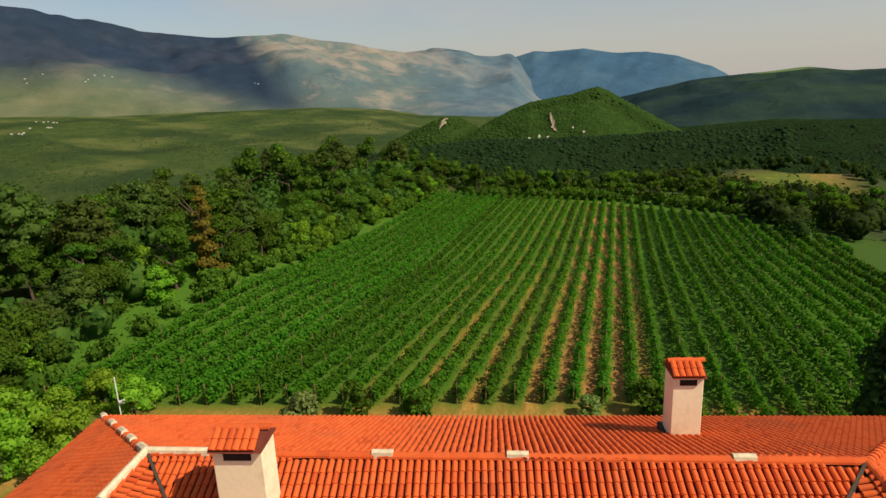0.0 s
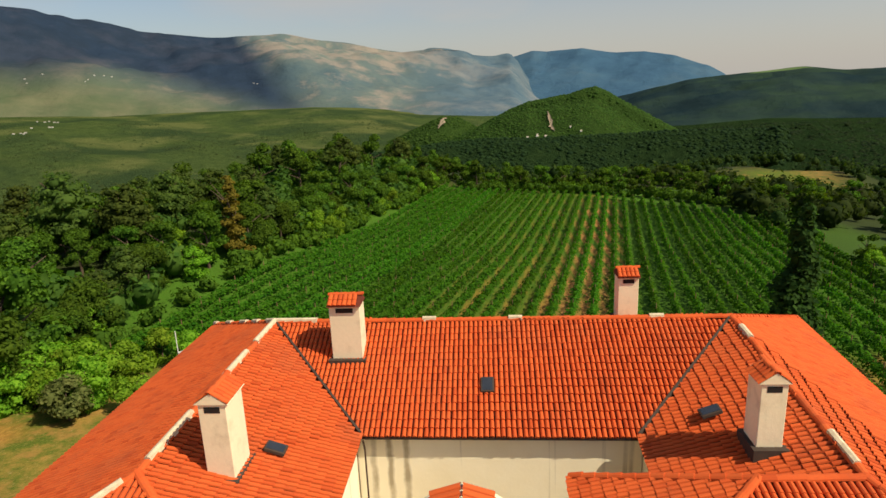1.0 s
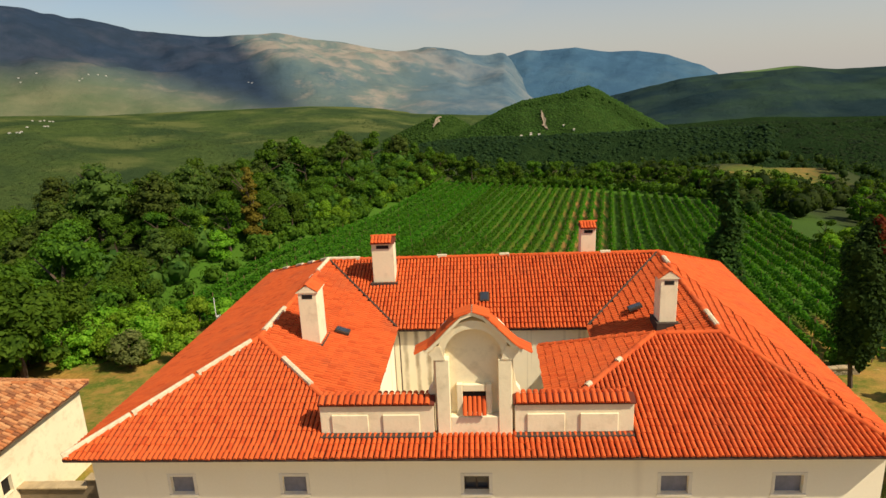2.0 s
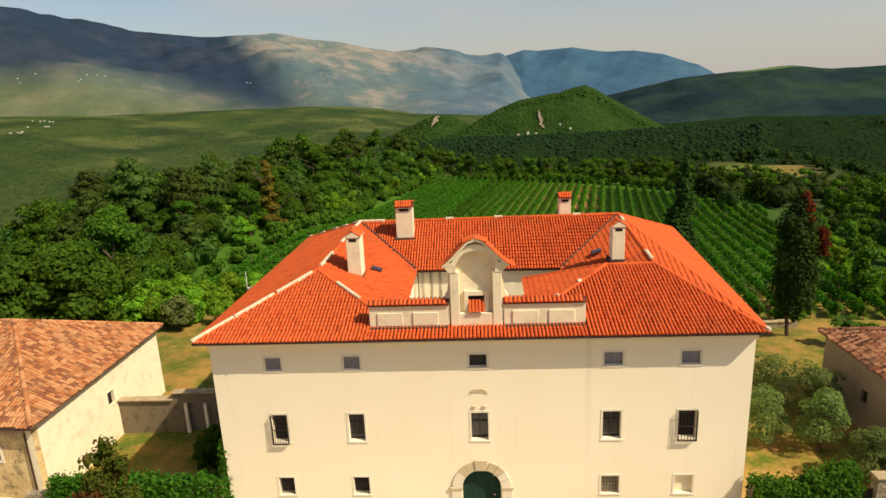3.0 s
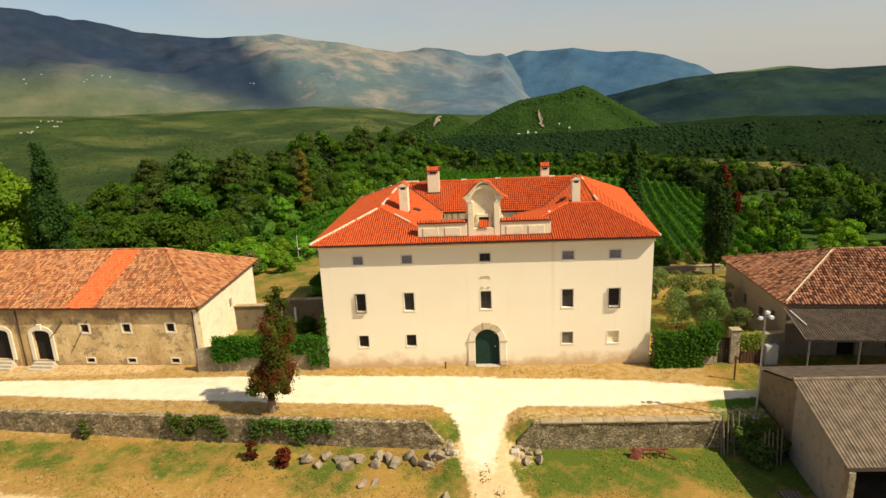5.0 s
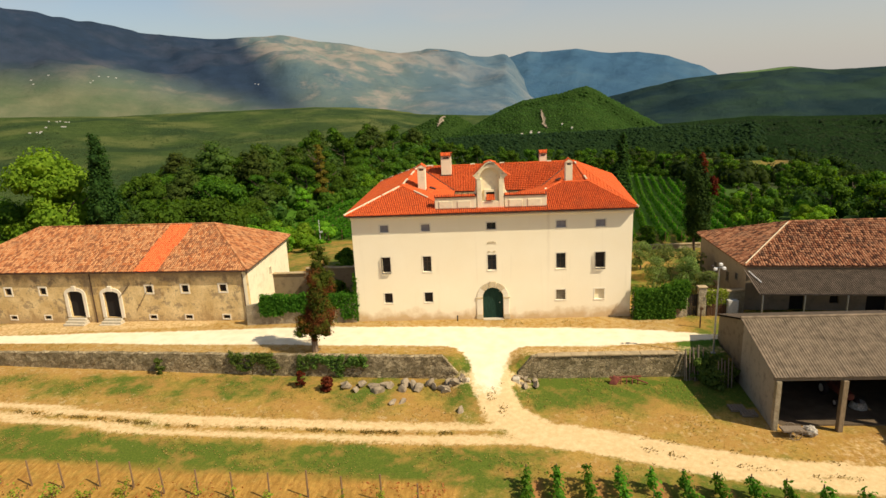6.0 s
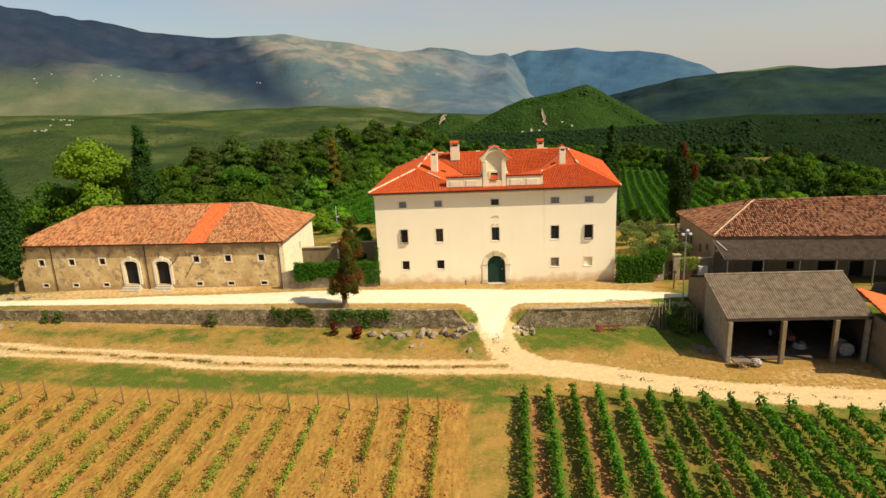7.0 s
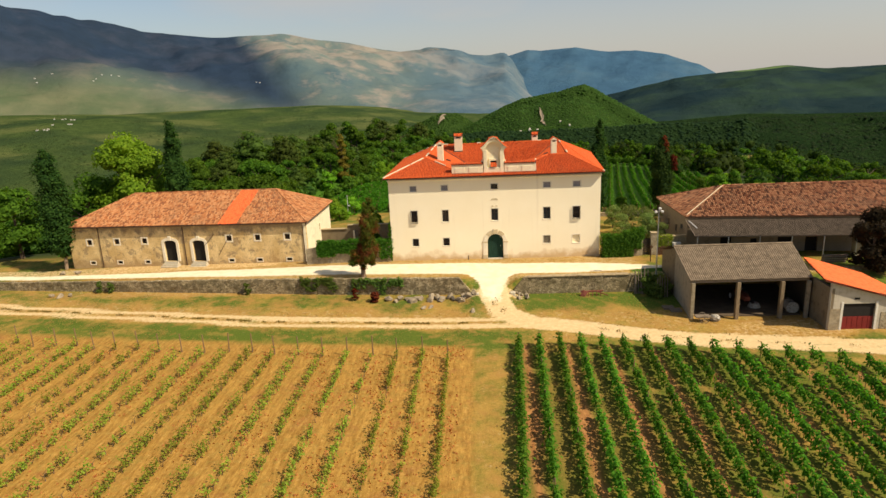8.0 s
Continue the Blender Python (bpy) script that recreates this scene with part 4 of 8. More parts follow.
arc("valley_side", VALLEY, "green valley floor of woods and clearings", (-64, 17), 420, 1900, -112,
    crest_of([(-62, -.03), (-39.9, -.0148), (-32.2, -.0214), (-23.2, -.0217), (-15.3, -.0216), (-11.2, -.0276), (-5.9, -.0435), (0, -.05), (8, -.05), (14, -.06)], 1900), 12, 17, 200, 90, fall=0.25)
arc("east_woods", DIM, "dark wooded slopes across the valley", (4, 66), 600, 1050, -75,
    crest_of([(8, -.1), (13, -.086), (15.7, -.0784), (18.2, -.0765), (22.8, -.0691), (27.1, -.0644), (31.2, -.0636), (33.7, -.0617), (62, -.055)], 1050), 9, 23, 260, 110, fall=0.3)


# ---- villa ----
rng0 = np.random.default_rng(7)
villa = thing("villa", "cream plastered three-storey villa with red barrel-tiled roof round a courtyard", "villa")
WX0, WX1 = -14.95, 14.75
A, B = Vector((-15.5, -0.72, 11.9)), Vector((15.06, -0.72, 11.92))
C, D = Vector((17.2, 22.7, 11.95)), Vector((-15.2, 22.9, 11.95))
LR1, LR2 = Vector((-10.0, 5.9, 13.88)), Vector((-9.05, 16.0, 14.72))
RR1, RR2, RS = Vector((11.0, 6.0, 13.72)), Vector((10.8, 15.4, 14.9)), Vector((8.02, 5.9, 13.75))
VL, VR = Vector((-4.25, 10.5, 12.35)), Vector((5.95, 10.55, 12.25))
LI, HL = Vector((-4.3, 0.6, 12.12)), Vector((-4.6, 0.75, 12.15))
VG, VF, HR = Vector((3.1, 8.15, 12.25)), Vector((2.95, 1.5, 12.28)), Vector((3.05, 1.45, 12.3))
RI = Vector((5.8, 7.0, 12.1))
SL, SR = Vector((-5.95, -0.72, 11.9)), Vector((5.9, -0.72, 11.915))
SL2, SR2 = Vector((-5.95, 0.55, 12.1)), Vector((5.9, 0.55, 12.1))
FACES = [
    ((A, SL, SL2, HL, LR1), (A, SL)),
    ((D, A, LR1, LR2), (D, A)),
    ((LR1, HL, LI, VL, LR2), (LI, VL)),
    ((C, D, LR2, RR2), (C, D)),
    ((VL, VR, RR2, LR2), (VL, VR)),
    ((B, C, RR2, RR1), (B, C)),
    ((VR, RI, RR1, RR2), (VR, RI)),
    ((SR, B, RR1, RS, HR, SR2), (SR, B)),
    ((RS, VG, VF, HR), (VG, VF)),
    ((SL, SR, SR2, SL2), (SL, SR)),
]
SHAPE = tile_shape(0.168, 0.42, 0.088)
one = mesh_of("tile", *SHAPE)
one.materials.append(TILE_ONE)
slopes, laid = [], []
for corners, eave in FACES:
    bm = bmesh.new()
    top = [bm.verts.new(p) for p in corners]
    low = [bm.verts.new(p - Vector((0, 0, 0.14))) for p in corners]
    for k in range(1, len(top) - 1):
        bm.faces.new((top[0], top[k], top[k + 1]))
        bm.faces.new((low[0], low[k + 1], low[k]))
    for k in range(len(top)):
        bm.faces.new((top[k - 1], top[k], low[k], low[k - 1]))
    slopes.append(part("roof_slope", bm, UNDER, villa, "roof slope of red clay barrel tiles"))
    laid += [(m, len(slopes) - 1) for m in tile_poses(corners, eave, 0.204, 0.36, rng0, slack=0.012)]
laid.sort(key=lambda q: math.hypot(q[0].translation.x - 1.0, q[0].translation.y - 12.5))
for k, slope in enumerate(slopes):
    lay("roof_tiles", [m for m, i in laid[300:] if i == k], SHAPE, TILE, slope)
VILLA_TILES = [(one, [m for m, i in laid[:300] if i == k], slope) for k, slope in enumerate(slopes)]
roof = part("ridge_board", rod(bmesh.new(), LR2, RR2, 0.05, n=6), UNDER, villa)
bm = bmesh.new()
for a, b in ((A, LR1), (LR1, LR2), (LR2, RR2), (RR1, RR2), (B, RR1), (RS, RR1), (HR, RS), (HL, LR1), (D, LR2), (C, RR2), (VG, RS)):
    ridge_line(bm, a + Vector((0, 0, 0.06)), b + Vector((0, 0, 0.06)), rng=rng0)
part("ridge_tiles", bm, TILE, roof, "half-round ridge tiles")
for a, b, spans in ((A, LR1, ((0, .3), (.31, .62), (.64, .95))), (LR1, LR2, ((.05, .3), (.5, .72), (.8, 1))), (LR2, RR2, ((0, .1), (.34, .37), (.53, .56), (.83, .86))),
                    (D, LR2, ((0, .06), (.25, .34), (.5, .6), (.7, .78), (.9, 1))), (RR1, RR2, ((.05, .2), (.8, .9))), (B, RR1, ((0, .03),)), (HL, LR1, ((.42, .72),)), (HR, RS, ((.3, .34), (.6, .64)))):
    for s in spans:
        part("ridge_mortar", mortar_line(bmesh.new(), a + Vector((0, 0, 0.06)), b + Vector((0, 0, 0.06)), (s,), 0.1), MORTAR, roof, "pale mortar on the ridge")
for a, b in ((LR2, VL), (RR2, VR)):
    part("valley_gutter", prism(bmesh.new(), [a + Vector((-.055, 0, .08)), a + Vector((.055, 0, .08)), a + Vector((.055, 0, .19)), a + Vector((-.055, 0, .19))], b - a), LEAD, roof, "dark lead-lined valley")
bm = bmesh.new()
for a, b in ((A, B), (D, A), (B, C), (C, D), (VL, VR), (VR, RI), (LI, VL), (VG, VF)):
    o = Vector((0, 0, -0.07))
    rod(bm, a + o, b + o, 0.065, n=8)
for x, y in ((-4.15, 10.62),):
    rod(bm, (x, y - 0.2, 12.2), (x, y, 11.7), 0.04)
    rod(bm, (x, y, 11.7), (x, y, 5.0), 0.035)
part("gutter", bm, GUTTER, villa, "thin dark metal gutter and downpipes")

# walls, with openings through them
COLS = {"a": (-11.9, -11.0), "b": (-7.46, -6.55), "c": (-0.47, 0.47), "d": (6.84, 7.84), "e": (10.95, 11.95)}
ROWS3 = {"top": (9.88, 10.64), "mid": (5.38, 7.1), "low": (1.86, 3.0)}
holes = []
for r, (z0, z1) in ROWS3.items():
    for c, (x0, x1) in COLS.items():
        if not (r == "low" and c == "c"):
            holes.append((x0 - WX0, x1 - WX0, z0, z1))
DOOR = (-1.1, 1.12, -0.2, 2.3, 1.11)
holes.append((DOOR[0] - WX0, DOOR[1] - WX0, -0.6, DOOR[3] + DOOR[4]))
part("front_wall", pierced_wall((WX0, 0), (1, 0), WX1 - WX0, -0.6, 11.85, 0.6, holes), CREAM, villa)
bm = bmesh.new()
dc = (DOOR[0] + DOOR[1]) / 2
for s in (-1, 1):
    arch = [(dc + s * DOOR[4] * math.cos(t), 0, DOOR[3] + DOOR[4] * math.sin(t)) for t in np.linspace(0, math.pi / 2, 9)]
    prism(bm, [(dc + s * DOOR[4], 0, DOOR[3] + DOOR[4])] + arch, (0, 0.6, 0))
part("arch_spandrel", bm, CREAM, villa)
for nm, q in (("left_wall", [(-14.95, 0.6), (-14.7, 22.1), (-14.1, 22.1), (-14.35, 0.6)]), ("right_wall", [(14.15, 0.6), (14.75, 0.6), (16.7, 22.1), (16.1, 22.1)]),
              ("back_wall", [(-14.1, 21.5), (16.1, 21.5), (16.1, 22.1), (-14.1, 22.1)])):
    part(nm, prism(bmesh.new(), [(x, y, -0.8) for x, y in q], (0, 0, 12.7)), CREAM, villa)
for nm, q, h in (("courtyard_wall", [(-4.49, 10.8), (6.15, 10.85), (6.15, 11.2), (-4.49, 11.15)], 12.2), ("courtyard_wall", [(-4.85, 1.0), (-4.55, 1.0), (-4.5, 11.4), (-4.8, 11.4)], 12.1),
                 ("courtyard_wall", [(6.1, 5.8), (6.4, 5.8), (6.5, 11.2), (6.2, 11.2)], 12.1), ("courtyard_wall", [(3.2, 1.2), (3.45, 1.2), (3.6, 8.0), (3.35, 8.05)], 12.2)):
    part(nm, prism(bmesh.new(), [(x, y, -0.4) for x, y in q], (0, 0, h + 0.4)), COURT, villa, "pale courtyard wall with dark run-off streaks")
bm = bmesh.new()
prism(bm, [(3.3, 8.05, 8), (8.05, 5.95, 8), (8.05, 5.95, 13.7), (3.3, 8.05, 12.3)], (0.06, 0.12, 0))
prism(bm, [(8.06, 5.95, 11), (10.98, 6.02, 11), (10.98, 6.02, 13.68), (8.06, 5.95, 13.7)], (0, 0.14, 0))
part("verge_wall", bm, CREAM2, villa)
bm = bmesh.new()
box(bm, -14.3, 14.1, 0.65, 21.4, -0.5, -0.3)
part("courtyard_floor", bm, STEP, villa)
# cornice under the eaves
part("cornice", block(WX0 - 0.1, WX1 + 0.1, -0.14, -0.004, 11.35, 11.6, bevel=0.05), CREAM, villa)


def window(col, row, look_of="glass"):
    """A stone-framed window, set in the wall's depth."""
    x0, x1 = COLS[col]
    z0, z1 = ROWS3[row]
    w = part("window", surround(x0, x1, z0, z1), TRIM, villa, "window in a pale stone surround")
    inner = {"glass": GLASS, "dark": DARK, "tan": BLIND_TAN, "blind": BLIND, "walled": CREAM2}[look_of]
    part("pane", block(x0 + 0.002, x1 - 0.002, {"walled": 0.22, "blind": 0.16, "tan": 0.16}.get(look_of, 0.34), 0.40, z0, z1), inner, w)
    if look_of == "glass" or (look_of == "blind" and row == "mid"):
        bm = bmesh.new()
        for a, b in ((x0, x0 + 0.06), (x1 - 0.06, x1), ((x0 + x1) / 2 - 0.03, (x0 + x1) / 2 + 0.03)):
            box(bm, a, b, 0.27, 0.335, z0 + 0.002, z1 - 0.002)
        for a, b in ((z0 + 0.002, z0 + 0.06), (z1 - 0.06, z1 - 0.002)) + (((z0 + (z1 - z0) * 0.6, z0 + (z1 - z0) * 0.6 + 0.05),) if row == "mid" else ()):
            box(bm, x0 + 0.06, x1 - 0.06, 0.275, 0.33, a, b)
        part("sash", bm, FRAME, w)
    part("sill", block(x0 - 0.15, x1 + 0.15, -0.04, 0.2, z0 - 0.13, z0 - 0.002, bevel=0.02), TRIM, w)
    return w


def surround(x0, x1, z0, z1, t=0.13, y=-0.018):
    """A four-sided surround standing a little proud of the wall."""
    bm = bmesh.new()
    box(bm, x0 - t, x0, y, 0.012, z0, z1 + t, 0.008)
    box(bm, x1, x1 + t, y, 0.012, z0, z1 + t, 0.008)
    box(bm, x0 + 0.001, x1 - 0.001, y, 0.012, z1, z1 + t, 0.008)
    return bm


KIND = {("a", "top"): "blind", ("b", "top"): "blind", ("c", "top"): "glass", ("d", "top"): "blind", ("e", "top"): "blind", ("a", "mid"): "dark", ("b", "mid"): "glass", ("c", "mid"): "glass",
        ("d", "mid"): "glass", ("e", "mid"): "dark", ("a", "low"): "dark", ("b", "low"): "dark", ("d", "low"): "tan", ("e", "low"): "walled"}
for (c, r), k in KIND.items():
    w = window(c, r, k)
    x0, x1 = COLS[c]
    z0, z1 = ROWS3[r]
    if r == "mid" and c in "ae":
        bm = bmesh.new()
        d = 0.22
        for k in range(7):
            x = x0 + (x1 - x0) * k / 6
            rod(bm, (x, -d, z0 - 0.05), (x, -d * 0.85, z1), 0.014, n=5)
        for z in (z0 - 0.05, (z0 + z1) / 2, z1):
            rod(bm, (x0, -d, z), (x1, -d, z), 0.018, n=5)
            for x in (x0, x1):
                rod(bm, (x, -d, z), (x, 0, z), 0.018, n=5)
        for x in (x0, x1):
            for k in (1, 2, 3):
                rod(bm, (x, -d * k / 4, z0 - 0.05), (x, -d * k / 4, z1), 0.012, n=5)
        box(bm, x0, x1, -d, -0.11, z0 - 0.08, z0 - 0.055)
        part("grille", bm, IRON, w, "projecting wrought-iron basket grille")
    elif r == "low" and c in "abd":
        bm = bmesh.new()
        for k in range(1, 6):
            x = x0 + (x1 - x0) * k / 6
            rod(bm, (x, 0.1, z0), (x, 0.1, z1), 0.014, n=5)
        for k in range(1, 5):
            z = z0 + (z1 - z0) * k / 5
            rod(bm, (x0, 0.1, z), (x1, 0.1, z), 0.014, n=5)
        part("grille", bm, IRON, w, "iron window bars")

# arched portal
portal = part("portal", block(dc - 1.85, dc - 1.13, -0.12, 0.1, -0.2, 0.35, bevel=0.03), PORTAL, villa, "weathered stone portal round the entrance")
part("plinth_block", block(dc + 1.13, dc + 1.85, -0.12, 0.1, -0.2, 0.35, bevel=0.03), PORTAL, portal)
for s in (-1, 1):
    part("jamb", block(dc + s * 1.46 - 0.3, dc + s * 1.46 + 0.3, -0.09, 0.1, 0.354, 2.15, bevel=0.02), TRIM, portal)
    part("impost", block(dc + s * 1.48 - 0.38, dc + s * 1.48 + 0.38, -0.13, 0.1, 2.154, 2.36, bevel=0.03), PORTAL, portal)
for k in range(10):
    t0, t1 = math.pi * k / 10 + 0.008, math.pi * (k + 1) / 10 - 0.008
    if k in (4, 5):
        continue
    o = [(dc + r * math.cos(t), -0.09 - 0.004 * (k % 2), 2.36 + r * math.sin(t)) for r, t in ((1.13, t0), (1.68, t0), (1.68, (t0 + t1) / 2), (1.68, t1), (1.13, t1), (1.13, (t0 + t1) / 2))]
    part("voussoir", prism(bmesh.new(), o, (0, 0.19, 0)), PORTAL if 1 < k < 8 else TRIM, portal)
for o in ([(dc - 0.34, 3.42), (dc + 0.34, 3.42), (dc + 0.52, 4.02), (dc - 0.52, 4.02)],):
    part("keystone", prism(bmesh.new(), [(x, -0.14, z) for x, z in ((dc - .32, 3.46), (dc + .32, 3.46), (dc + .36, 4.1), (dc - .36, 4.1))], (0, 0.24, 0)), PORTAL, portal)
door = part("door", prism(bmesh.new(), [(dc - 1.1, 0.34, -0.2), (dc + 1.1, 0.34, -0.2), (dc + 1.1, 0.34, 2.3)] + [(dc + 1.1 * math.cos(t), 0.34, 2.3 + 1.1 * math.sin(t)) for t in np.linspace(0.2, math.pi - 0.2, 9)] + [(dc - 1.1, 0.34, 2.3)], (0, 0.08, 0)), DOOR_GREEN, villa, "dark green boarded double door")
for k in range(8):
    x = dc - 1.08 + k * 0.27
    h = 2.3 + math.sqrt(max(0.01, 1.08 ** 2 - min(1.07, max(abs(x - dc), abs(x + 0.26 - dc))) ** 2))
    part("plank", block(x + 0.008, x + 0.262, 0.31, 0.345, -0.17, h), DOOR_GREEN, door)
for z in (1.6, 2.9):
    part("ring_handle", rod(bmesh.new(), (dc + 0.75, 0.26, z), (dc + 0.75, 0.32, z), 0.07, n=10), METAL, door, "pale metal stud")
part("doorstep", block(dc - 1.1, dc + 1.1, -0.35, 0.3, -0.32, -0.16, bevel=0.02), STEP, villa, "worn stone step")
part("relief_plaque", prism(bmesh.new(), [(x, -0.05, z) for x, z in ((-.5, 8.28), (-.42, 8.5), (-.2, 8.58), (.2, 8.58), (.42, 8.5), (.5, 8.28), (.3, 8.4), (-.3, 8.4))], (0, 0.06, 0)), PORTAL, villa, "small carved hood over a lost plaque")
for s in (-1, 1):
    part("corbel", block(s * 0.28 - 0.12, s * 0.28 + 0.12, -0.08, 0.05, 7.42, 7.56, bevel=0.02), PORTAL, villa)

# parapet and belfry-like gable in the middle of the roof edge
GY = 0.5
for x0, x1 in ((-5.9, -1.54), (1.5, 5.88)):
    p = part("parapet", block(x0, x1, GY, GY + 0.5, 11.9, 13.36, bevel=0.015), CREAM2, villa, "low parapet with sunk panels and tiled coping")
    for a, b in ((0.44, 1.86), (2.4, 3.82)):
        part("panel", block(x0 + a, x0 + b, GY - 0.06, GY - 0.002, 12.2, 12.98, bevel=0.03), CREAM2, p)
    part("moss_flashing", block(x0, x1, GY - 0.3, GY - 0.003, 11.95, 12.19), LEAD, p, "dark flashing strip at the parapet foot")
    part("coping", prism(bmesh.new(), [(x0 - 0.05, GY - 0.1, 13.364), (x0 - 0.05, GY + 0.6, 13.364), (x0 - 0.05, GY + 0.6, 13.5), (x0 - 0.05, GY + 0.3, 13.62), (x0 - 0.05, GY - 0.1, 13.42)], (x1 - x0 + 0.1, 0, 0)), UNDER, p)
    shape = tile_shape(0.2, 0.46, 0.09)
    k = int((x1 - x0) / 0.235)
    r2 = Matrix(((1, 0, 0), (0, -0.92, -0.39), (0, -0.39, 0.92)))
    rows = [Matrix.Translation((x0 + 0.12 + i * 0.235 + rng0.normal(0, .008), GY + 0.3, 13.6)) @ r2.to_4x4() for i in range(k)]
    lay("coping_tiles", rows, shape, TILE, p)
    rowb = [Matrix.Translation((x0 + 0.12 + i * 0.235, GY + 0.26, 13.6)) @ Matrix(((1, 0, 0), (0, 0.96, 0.26), (0, -0.26, 0.96))).to_4x4() for i in range(k)]
    lay("coping_tiles", rowb, shape, TILE, p)

gable = part("roof_gable", prism(bmesh.new(), [(-1.5, GY + 0.35, 11.9), (1.48, GY + 0.35, 11.9), (1.48, GY + 0.35, 15.3)] + [(1.48 * math.cos(t), GY + 0.35, 15.3 + 1.5 * math.sin(t)) for t in np.linspace(0.15, math.pi - 0.15, 13)] + [(-1.5, GY + 0.35, 15.3)], (0, 0.5, 0)), CREAM2, villa, "rounded baroque gable with niche, volutes and tiled hood")
for s in (-1, 1):
    part("pilaster", block(s * 1.15 - 0.25, s * 1.15 + 0.25, GY - 0.05, GY + 0.345, 11.9, 15.2, bevel=0.02), CREAM2, gable)
    part("moulding", prism(bmesh.new(), [(s * 1.02, GY - 0.08, 15.2), (s * 1.45, GY - 0.08, 15.2), (s * 1.66, GY - 0.08, 15.5), (s * 1.74, GY - 0.08, 15.62), (s * 1.2, GY - 0.08, 15.75)], (0, 0.42, 0)), CREAM2, gable)
    part("volute", prism(bmesh.new(), [(s * 1.49, GY + 0.36, 13.3), (s * 1.8, GY + 0.36, 13.3), (s * 1.74, GY + 0.36, 13.7), (s * 1.58, GY + 0.36, 13.95), (s * 1.49, GY + 0.36, 14.6)], (0, 0.4, 0)), CREAM2, gable)
ring = [(1.05 * math.cos(t), 15.35 + 1.05 * math.sin(t)) for t in np.linspace(0, math.pi, 15)]
rim = [(1.3 * math.cos(t), 15.42 + 1.3 * math.sin(t)) for t in np.linspace(0, math.pi, 15)]
for k in range(14):
    o = [(ring[k][0], GY - 0.05, ring[k][1]), (rim[k][0], GY - 0.05, rim[k][1]), (rim[k + 1][0], GY - 0.05, rim[k + 1][1]), (ring[k + 1][0], GY - 0.05, ring[k + 1][1])]
    part("arch_block", prism(bmesh.new(), o, (0, 0.39, 0)), CREAM2, gable)
part("niche_base", block(-0.9, 0.9, GY - 0.02, GY + 0.34, 11.9, 12.85, bevel=0.02), CREAM2, gable)
bm = bmesh.new()
box(bm, -0.66, -0.44, GY + 0.16, GY + 0.347, 12.86, 14.1, 0.02)
box(bm, 0.44, 0.66, GY + 0.16, GY + 0.347, 12.86, 14.1, 0.02)
box(bm, -0.438, 0.438, GY + 0.2, GY + 0.347, 13.78, 14.06, 0.02)
part("bell_opening_surround", bm, CREAM2, gable)
part("bell_opening", prism(bmesh.new(), [(-0.44, GY + 0.33, 12.86), (0.44, GY + 0.33, 12.86), (0.44, GY + 0.33, 13.77), (-0.44, GY + 0.33, 13.77)], (0, 0.012, 0)), DARK, gable)
lay("small_tiles", [Matrix.Translation((-0.36 + 0.18 * i, GY + 0.32, 13.52)) @ Matrix(((1, 0, 0), (0, -0.6, -0.8), (0, -0.8, 0.6))).to_4x4() for i in range(5)], tile_shape(0.16, 0.72, 0.06), TILE, gable)
# curved hood of tiles over the gable
hood = [(-1.8, 15.64), (-1.53, 15.8), (-1.22, 16.1), (-0.82, 16.52), (-0.4, 16.93), (0.0, 17.08), (0.4, 16.93), (0.82, 16.52), (1.22, 16.1), (1.53, 15.8), (1.8, 15.64)]
bm = bmesh.new()
o = [(x, GY - 0.2, z) for x, z in hood] + [(x * 0.97, GY - 0.2, z - 0.13) for x, z in hood[::-1]]
prism(bm, o, (0, 0.82, 0))
part("hood", bm, CREAM2, gable)
hp = []
for k in range(len(hood) - 1):
    (x0, z0), (x1, z1) = hood[k], hood[k + 1]
    s = 1 if (x0 + x1) > 0 else -1
    d = Vector((x1 - x0, 0, z1 - z0)) * s
    d.normalize()
    nrm = Vector((-d.z, 0, d.x)) if s > 0 else Vector((d.z, 0, -d.x))
    if nrm.z < 0:
        nrm = -nrm
    acr = d.cross(nrm)
    st = Vector((x0, 0, z0)) if s > 0 else Vector((x1, 0, z1))
    for j in range(4):
        p = st + Vector((0, GY - 0.16 + j * 0.205, 0)) + nrm * 0.02
        hp.append(Matrix.Translation(p) @ Matrix((acr, d, nrm)).transposed().to_4x4())
lay("hood_tiles", hp, tile_shape(0.19, 0.66, 0.085), TILE, gable)


